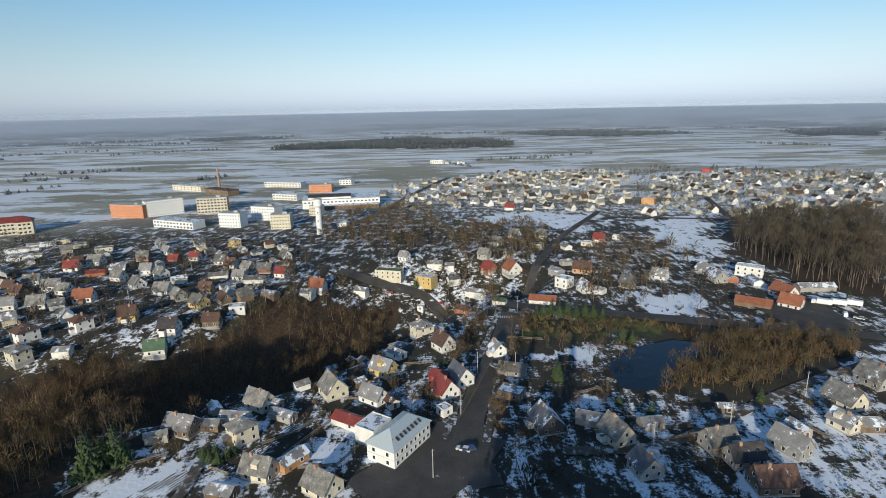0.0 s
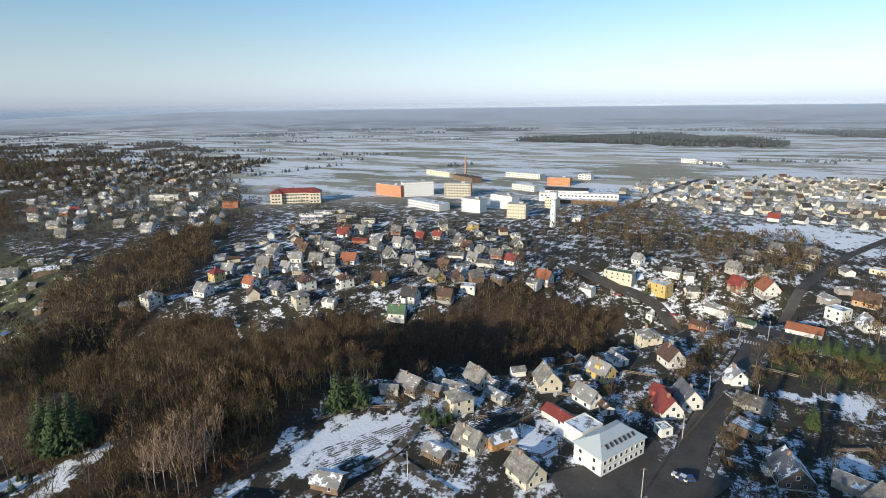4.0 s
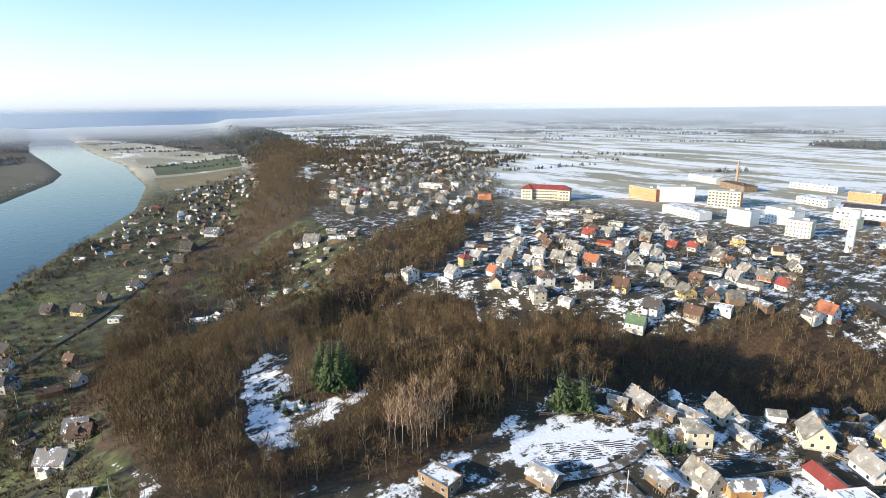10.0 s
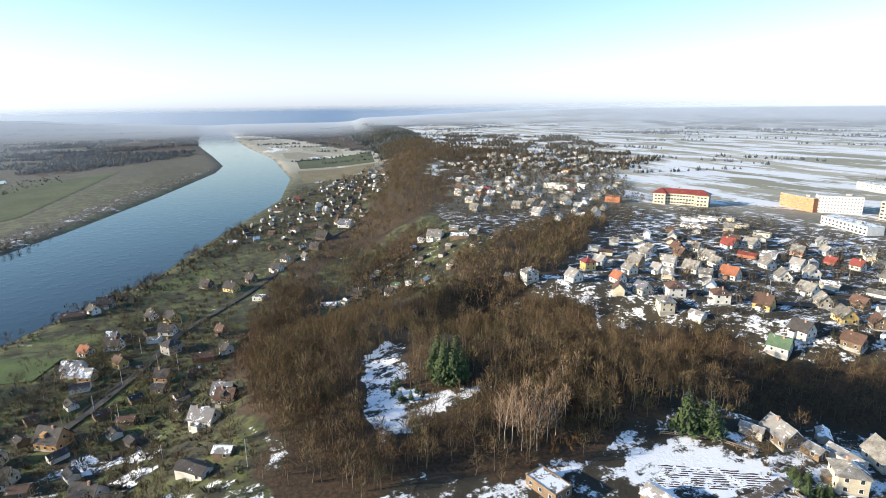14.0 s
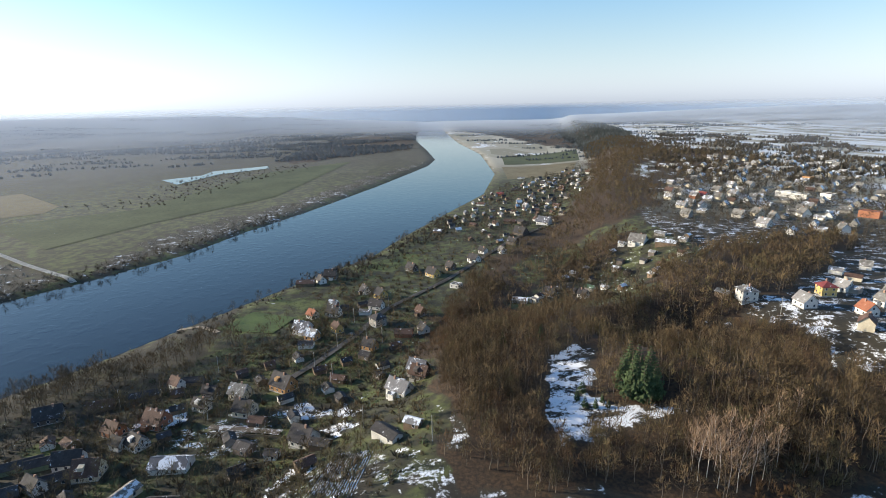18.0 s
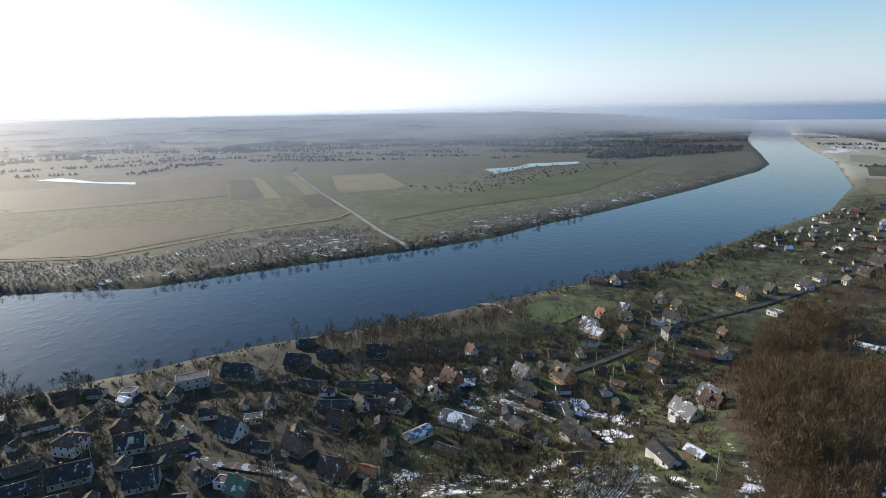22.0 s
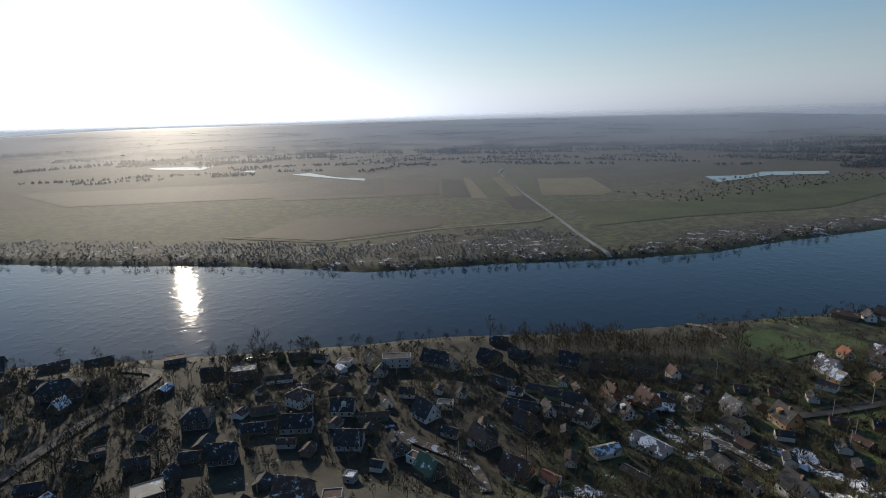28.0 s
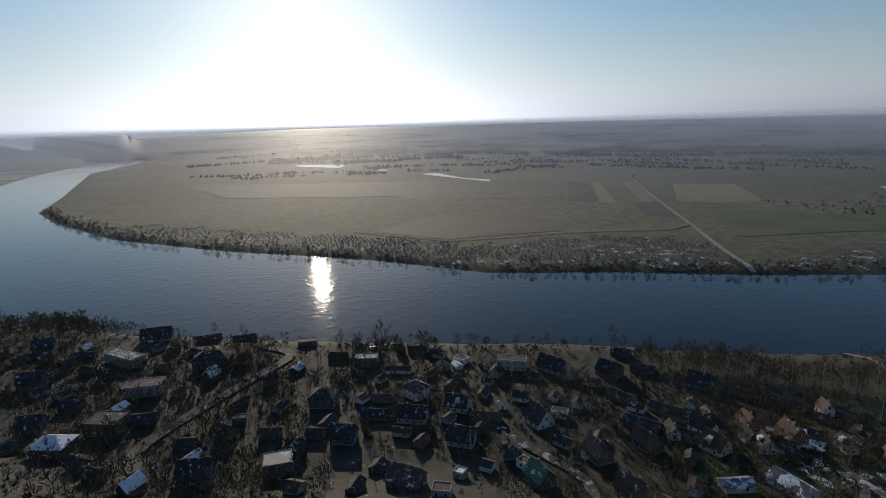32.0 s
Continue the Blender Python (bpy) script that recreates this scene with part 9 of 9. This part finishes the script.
GARDENS = [(-53, 544), (-63, 743), (298, 849), (611, 754), (370, 443), (155, 491)]
stand("garden_trees", patchy(fill(GARDENS, 10, 301), 25, 0.46, 1), LEAN, 3.5, 8.5, [BARK, TWIG_DULL], 321, "leafless fruit trees scattered through the gardens", "trees")
stand("hedges", patchy(fill(GARDENS, 5.5, 341), 14, 0.45, 41), SCRUB, 0.9, 2.6, [BARK, TWIG_DULL], 361, "leafless garden bushes and hedges", "bushes")
GARDENS = [(-74, 301), (-94, 392), (58, 468), (204, 367), (147, 243), (74, 255), (33, 322), (-31, 329)]
stand("garden_trees", patchy(fill(GARDENS, 9, 302), 25, 0.43, 2), LEAN, 3.5, 8.5, [BARK, TWIG_DULL], 322, "leafless fruit trees scattered through the gardens", "trees")
stand("hedges", patchy(fill(GARDENS, 5.0, 342), 14, 0.42, 42), TUFT, 0.9, 2.6, [BARK, TWIG_DULL], 362, "leafless garden bushes and hedges", "bushes")
GARDENS = [(-91, 157), (-66, 253), (-23, 311), (23, 250), (14, 174), (-6, 161), (-26, 123), (-93, 125)]
stand("garden_trees", patchy(fill(GARDENS, 7, 303), 25, 0.43, 3), BARE, 3.5, 8.5, [BARK, TWIG], 323, "leafless fruit trees scattered through the gardens", "trees")
stand("hedges", patchy(fill(GARDENS, 3.9, 343), 14, 0.42, 43), TUFT, 0.9, 2.6, [BARK, TWIG], 363, "leafless garden bushes and hedges", "bushes")
GARDENS = [(31, 242), (94, 232), (56, 165), (97, 164), (172, 194), (113, 119), (16, 122)]
stand("garden_trees", patchy(fill(GARDENS, 7.5, 304), 25, 0.43, 4), BARE, 3.5, 8.5, [BARK, TWIG], 324, "leafless fruit trees scattered through the gardens", "trees")
stand("hedges", patchy(fill(GARDENS, 4.1, 344), 14, 0.42, 44), TUFT, 0.9, 2.6, [BARK, TWIG], 364, "leafless garden bushes and hedges", "bushes")
GARDENS = [(-400, 183), (-752, 402), (-647, 616), (-303, 321), (-363, 298), (-360, 214)]
stand("garden_trees", patchy(fill(GARDENS, 7.5, 305), 25, 0.68, 5), LEAN, 3.5, 8.5, [BARK, TWIG_DULL], 325, "leafless fruit trees scattered through the gardens", "trees")
stand("hedges", patchy(fill(GARDENS, 4.1, 345), 14, 0.48, 45), TUFT, 0.9, 2.6, [BARK, TWIG_DULL], 365, "leafless garden bushes and hedges", "bushes")
GARDENS = [(-162, -164), (-221, -197), (-265, -125), (-309, -87), (-399, -21), (-314, 24), (-176, 8), (-122, 8), (-156, -158)]
stand("garden_trees", patchy(fill(GARDENS, 8, 306), 25, 0.45, 6), BARE, 3.5, 10, [BARK, TWIG_OLIVE], 326, "leafless fruit trees scattered through the gardens", "trees")
stand("hedges", patchy(fill(GARDENS, 3.9, 346), 14, 0.45, 46), TUFT, 0.9, 2.6, [BARK, TWIG], 366, "leafless garden bushes and hedges", "bushes")
GARDENS = [(-59, -214), (-100, -323), (-177, -220), (-257, -111), (-355, -37), (-289, -2), (-143, -11)]
stand("garden_trees", patchy(fill(GARDENS, 7, 307), 25, 0.64, 7), BARE, 3.5, 10, [BARK, TWIG_OLIVE], 327, "leafless fruit trees scattered through the gardens", "trees")
stand("hedges", patchy(fill(GARDENS, 3.9, 347), 14, 0.45, 47), TUFT, 0.9, 2.6, [BARK, TWIG], 367, "leafless garden bushes and hedges", "bushes")
GARDENS = [(51, -194), (91, -410), (-66, -310), (-36, -156)]
stand("garden_trees", patchy(fill(GARDENS, 7, 308), 25, 0.68, 8), LEAN, 3.5, 10, [BARK, TWIG_OLIVE], 328, "leafless fruit trees scattered through the gardens", "trees")
stand("hedges", patchy(fill(GARDENS, 3.9, 348), 14, 0.48, 48), TUFT, 0.9, 2.6, [BARK, TWIG_DULL], 368, "leafless garden bushes and hedges", "bushes")
GARDENS = [(-327, 89), (-400, 124), (-411, 184), (-396, 231), (-336, 198), (-309, 154), (-311, 122)]
stand("garden_trees", patchy(fill(GARDENS, 7, 309), 25, 0.50, 9), LEAN, 3.5, 8.5, [BARK, TWIG_DULL], 329, "leafless fruit trees scattered through the gardens", "trees")
stand("hedges", patchy(fill(GARDENS, 3.9, 349), 14, 0.48, 49), TUFT, 0.9, 2.6, [BARK, TWIG_DULL], 369, "leafless garden bushes and hedges", "bushes")
GARDENS = [(-545, 30), (-837, 151), (-1163, 409), (-822, 308), (-556, 166), (-481, 88)]
stand("garden_trees", patchy(fill(GARDENS, 8, 310), 25, 0.50, 10), LEAN, 3.5, 8.5, [BARK, TWIG_DULL], 330, "leafless fruit trees scattered through the gardens", "trees")
stand("hedges", patchy(fill(GARDENS, 4.4, 350), 14, 0.48, 50), SCRUB, 0.9, 2.6, [BARK, TWIG_DULL], 370, "leafless garden bushes and hedges", "bushes")
stand("garden_evergreens", fill([(-212, 200), (-298, 286), (-306, 390), (-205, 416), (-113, 397), (-88, 279), (-176, 241)], 13, 450, 0.6), SHRUB, 1.5, 4.5, [BARK, NEEDLE], 470, "dark green garden conifers between the houses", "shrubs")
stand("garden_evergreens", fill([(-91, 157), (-66, 253), (-23, 311), (23, 250), (10, 175), (-14, 123), (-60, 124)], 14, 451, 0.6), SHRUB, 1.5, 4.5, [BARK, NEEDLE], 471, "dark green garden conifers between the houses", "shrubs")
stand("garden_evergreens", fill([(31, 242), (94, 232), (56, 165), (97, 164), (172, 194), (113, 119), (16, 122)], 13, 452, 0.6), SHRUB, 1.5, 4.5, [BARK, NEEDLE], 472, "dark green garden conifers between the houses", "shrubs")
stand("garden_evergreens", fill([(-159, -161), (-221, -197), (-265, -125), (-309, -87), (-399, -21), (-175, 10), (-122, 10)], 15, 453, 0.6), SHRUB, 1.5, 4.5, [BARK, NEEDLE], 473, "dark green garden conifers between the houses", "shrubs")
stand("garden_evergreens", fill([(-59, -214), (-100, -323), (-177, -220), (-257, -111), (-140, -41)], 15, 454, 0.6), SHRUB, 1.5, 4.5, [BARK, NEEDLE], 474, "dark green garden conifers between the houses", "shrubs")
stand("garden_evergreens", fill([(-481, 251), (-672, 346), (-762, 450), (-773, 652), (-539, 530), (-366, 342)], 11, 455, 0.6), SHRUB, 1.5, 4.5, [BARK, NEEDLE], 475, "dark green garden conifers between the houses", "shrubs")
stand("garden_evergreens", fill([(-53, 544), (-62, 726), (104, 846), (598, 736), (377, 452)], 22, 456, 0.6), SHRUB, 1.5, 4.5, [BARK, NEEDLE], 476, "dark green garden conifers between the houses", "shrubs")
stand("garden_evergreens", fill([(51, -194), (88, -397), (-73, -286), (-87, -128)], 14, 457, 0.6), SHRUB, 1.5, 4.5, [BARK, NEEDLE], 477, "dark green garden conifers between the houses", "shrubs")
for k, (ring, gap, share, low, high, twig) in enumerate((
        ([(51, -194), (91, -410), (-66, -310), (-110, -290), (-60, -180), (-36, -156)], 5.2, 0.55, 3.5, 11, TWIG_DULL),
        ([(-59, -160), (-100, -323), (-177, -220), (-257, -111), (-140, -41), (-100, -100)], 5.6, 0.5, 3, 9, TWIG_DULL),
        ([(-140, -60), (-221, -197), (-309, -87), (-420, -30), (-314, 24), (-122, 8)], 7.0, 0.4, 3, 9, TWIG),
        ([(-190, 213), (-371, 444), (-103, 429), (-76, 306), (-105, 257), (-136, 228)], 6.0, 0.5, 3, 8, TWIG_DULL),
        ([(-481, 251), (-672, 346), (-762, 450), (-773, 652), (-539, 530), (-300, 330), (-385, 300)], 6.5, 0.6, 4, 9, TWIG_DULL))):
    stand("garden_trees", patchy(fill(ring, gap, 600 + k), 16, share, 600 + k), LEAN, low, high, [BARK, twig], 620 + k, "leafless garden trees crowding the plots", "trees")
for k, line in enumerate(([(11, 152), (14, 178), (24, 214), (34, 248)], [(-2, 150), (3, 180), (15, 219), (24, 252)])):
    p = np.array(line, float)
    u = np.random.default_rng(640 + k).random(70) * 2.999
    q = p[u.astype(int)] + (p[u.astype(int) + 1] - p[u.astype(int)]) * (u % 1)[:, None] + (np.random.default_rng(650 + k).random((70, 2)) * 5 + [3, -2]) * (1 if k == 0 else -1)
    ok = np.all([np.hypot(q[:, 0] - hx, q[:, 1] - hy) > hr for hx, hy, hr in HOMES], 0)
    stand("street_bushes", (q[ok, 0], q[ok, 1]), TUFT, 1.2, 3.6, [BARK, TWIG], 660 + k, "leafless bushes and hedges along the street", "bushes")
    stand("street_trees", (q[ok, 0][::4], q[ok, 1][::4]), BARE, 5, 9, [BARK, TWIG], 670 + k, "leafless trees beside the street", "trees")
AVENUE = [(-215, -205), (-231, -203), (-262, -168), (-296, -121), (-318, -106), (-304, -92), (-268, -122), (-240, -158)]
stand("bank_trees", fill(AVENUE, 5.2, 630), BARE, 7.5, 12.5, [BARK, TWIG], 631, "rows of leafless trees on the riverside green", "trees")
stand("distant_wood", fill(WOODS["far_bluff"], 15.0, 632), FARTREE, 9, 14, [BARK, DEEP_WOOD], 633, "dark wooded bluff high over the river bend", "wood")
# unseen tall trees, added only to throw shade on the street and gardens
SHADE_RING = [(-2, 46), (-4, 76), (14, 78), (34, 72), (50, 62), (66, 46), (72, 24), (58, 20), (30, 34)]
stand("bare_trees", fill(SHADE_RING, 5.0, 401), BARE, 24, 29, [BARK, TWIG], 402, "unseen tall leafless trees added to shade the near gardens", "trees")
stand("bare_trees", fill(SHADE_RING, 9.0, 405), GREEN_SPRUCE, 22, 28, [BARK, NEEDLE], 406, "unseen tall spruces added to deepen the shade on the near gardens", "trees")
stand("scrub", patchy(fill([(-205, 60), (-130, 60), (-130, 130), (-205, 130)], 5, 403), 12, 0.25, 4), TUFT, 0.8, 2.2, [BARK, TWIG], 404, "low brown bushes among the thin snow", "bushes")
stand("rough_grass", fill([(-159, -161), (-221, -197), (-265, -125), (-309, -87), (-401, -74), (-429, -23), (-336, 33), (-175, 10), (-122, 10), (-156, -158)], 2.6, 410), GRASS, 0.36, 0.9, [BARK, GRASSY], 430, "rough dead grass and weeds in the plots", "grass")
stand("rough_grass", fill([(-59, -214), (-100, -323), (-177, -220), (-257, -111), (-355, -37), (-289, -2), (-143, -11)], 2.6, 411), GRASS, 0.36, 0.9, [BARK, GRASSY], 431, "rough dead grass and weeds in the plots", "grass")
stand("rough_grass", fill([(51, -194), (91, -410), (-66, -310), (-36, -156)], 3.0, 412), GRASS, 0.40, 1.0, [BARK, GRASSY], 432, "rough dead grass and weeds in the plots", "grass")
stand("rough_grass", fill([(-93, 125), (-91, 157), (-66, 253), (-23, 311), (23, 250), (10, 175), (-14, 123)], 2.8, 413), GRASS, 0.28, 0.7, [BARK, GRASSY], 433, "rough dead grass and weeds in the plots", "grass")
stand("rough_grass", fill([(31, 242), (94, 232), (56, 165), (97, 164), (172, 194), (113, 119), (16, 122)], 3.0, 414), GRASS, 0.28, 0.7, [BARK, GRASSY], 434, "rough dead grass and weeds in the plots", "grass")
stand("rough_grass", fill([(-212, 200), (-298, 286), (-137, 430), (32, 418), (29, 329), (-87, 275)], 4.5, 415), GRASS, 0.36, 0.9, [BARK, GRASSY], 435, "rough dead grass and weeds in the plots", "grass")
stand("thicket", fill([(-121, 70), (-129, 85), (-131, 98), (-134, 114), (-122, 115), (-110, 106), (-109, 90), (-107, 80), (-111, 72)], 3, 510), TUFT, 1, 3.5, [BARK, TWIG_RED], 530, "tangled leafless thicket between the plots and lanes", "bushes")
stand("thicket", fill([(-162, -164), (-211, -190), (-250, -119), (-299, -84), (-399, -21), (-313, 31), (-176, 8), (-122, 8)], 9.5, 511), TUFT, 1.5, 4.5, [BARK, TWIG_DULL], 531, "tangled leafless thicket between the plots and lanes", "bushes")
stand("thicket", fill([(-59, -214), (-97, -316), (-172, -214), (-250, -108), (-343, -36), (-289, -2), (-143, -11)], 8.5, 512), TUFT, 1.5, 4.5, [BARK, TWIG_DULL], 532, "tangled leafless thicket between the plots and lanes", "bushes")
stand("thicket", fill([(51, -194), (88, -397), (-64, -301), (-36, -156)], 7, 513), TUFT, 1.5, 4.5, [BARK, TWIG_DULL], 533, "tangled leafless thicket between the plots and lanes", "bushes")
stand("thicket", fill([(-264, -64), (-370, -49), (-470, -5), (-504, 27), (-455, 61), (-322, 12), (-261, -14), (-189, -24), (-212, -55)], 8.5, 514), TUFT, 1.5, 5, [BARK, TWIG_OLIVE], 534, "tangled leafless thicket between the plots and lanes", "bushes")
stand("thicket", fill([(29, 239), (38, 249), (73, 249), (108, 234), (101, 224), (68, 232), (42, 228)], 3.2, 515), TUFT, 1.5, 5, [BARK, TWIG_OLIVE], 535, "tangled leafless thicket between the plots and lanes", "bushes")
stand("thicket", fill([(98, 235), (131, 227), (173, 215), (158, 194), (129, 191), (112, 197), (113, 212), (99, 219)], 3.6, 516), TUFT, 2, 6, [BARK, TWIG], 536, "tangled leafless thicket between the plots and lanes", "bushes")
stand("thicket", fill([(80, 172), (92, 193), (106, 197), (134, 191), (109, 174)], 4, 517), TUFT, 2, 6, [BARK, TWIG], 537, "tangled leafless thicket between the plots and lanes", "bushes")
stand("thicket", fill([(16, 201), (26, 250), (31, 246), (24, 201), (18, 174), (16, 174)], 4.5, 518), TUFT, 2, 6, [BARK, TWIG_DULL], 538, "tangled leafless thicket between the plots and lanes", "bushes")
stand("thicket", fill([(-2, 127), (6, 142), (14, 129), (11, 122), (-1, 123)], 4, 519), TUFT, 2, 5, [BARK, TWIG_DULL], 539, "tangled leafless thicket between the plots and lanes", "bushes")
stand("thicket", fill([(16, 122), (18, 136), (27, 133), (40, 135), (31, 121)], 5, 520), TUFT, 2, 6, [BARK, TWIG_DULL], 540, "tangled leafless thicket between the plots and lanes", "bushes")


def hedgerows(seed, count, where, label, low=5, high=9.5):
    """Strips of far trees and copses that part the fields."""
    rng = np.random.default_rng(seed)
    xs, ys = [], []
    while count:
        a, r = radians(rng.uniform(*where[:2])), where[2] * (where[3] / where[2]) ** rng.random()
        x, y = -r * math.sin(a), r * math.cos(a)
        if off_line(np.array([x]), np.array([y]), NEAR_SHORE)[0][0] < 90 or off_line(np.array([x]), np.array([y]), FAR_SHORE)[0][0] < 90:
            continue
        count -= 1
        way, run, deep = a + rng.normal(0, 0.5), r * rng.uniform(0.04, 0.22), r * rng.uniform(0.002, 0.022)
        k = min(260, int(run * (deep + 8) / 170) + 8)
        u, v = rng.uniform(-0.5, 0.5, k) * run, rng.normal(0, 0.5, k) * deep
        xs.append(x + u * math.cos(way) - v * math.sin(way))
        ys.append(y + u * math.sin(way) + v * math.cos(way))
    x, y = np.concatenate(xs), np.concatenate(ys)
    dry = (lands(x, y) > -33) & ((off_line(x, y, NEAR_SHORE)[1] < 0) | (off_line(x, y, NEAR_SHORE)[0] > 30))
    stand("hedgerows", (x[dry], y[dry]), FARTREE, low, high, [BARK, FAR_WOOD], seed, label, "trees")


hedgerows(71, 50, (-45, 62, 900, 4600), "distant hedgerows and copses across the snowy fields")
hedgerows(72, 170, (92, 172, 1450, 4600), "distant hedgerows and copses on the river plain")
hedgerows(73, 70, (60, 82, 1100, 4600), "woods and tree rows on the far bluff")
hedgerows(74, 60, (-45, 62, 2000, 4600), "dim rows of tall trees far out on the plain", 8, 13)
hedgerows(75, 110, (94, 172, 1900, 4600), "dim woods far beyond the river meadows", 9, 15)


def bank_growth(seed, count, line, inland, where):
    """Bushes and small trees on a bank of the river; inland: 1 where the land lies to the left of the line."""
    rng = np.random.default_rng(seed)
    legs = np.array([math.dist(a, b) for a, b in zip(line, line[1:])])
    pick = rng.choice(len(legs), count, p=legs / legs.sum())
    a, b, s, d = np.array(line)[pick], np.array(line)[pick + 1], rng.random(count)[:, None], inland * (np.abs(rng.normal(0, 9, count))[:, None] + 4)
    u = (b - a) / np.linalg.norm(b - a, axis=1, keepdims=True)
    p = a + (b - a) * s + np.stack([-u[:, 1], u[:, 0]], 1) * d
    ok = np.ones(count, bool)
    for hx, hy, hr in HOMES:
        ok &= np.hypot(p[:, 0] - hx, p[:, 1] - hy) > hr
    spots = patchy((p[ok, 0], p[ok, 1]), 30, 0.8, seed)
    k = len(spots[0]) // 4
    stand("bank_trees", (spots[0][:k], spots[1][:k]), BARE, 4, 9, [BARK, TWIG_DULL], seed, f"leafless trees along the {where} river bank", "trees")
    stand("bank_bushes", (spots[0][k:], spots[1][k:]), TUFT, 1.2, 3.5, [BARK, TWIG_DULL], seed + 1, f"brown bushes along the {where} river bank", "bushes")


bank_growth(81, 900, NEAR_SHORE[6:18], 1, "near")
bank_growth(83, 1500, FAR_SHORE[7:19], -1, "far")
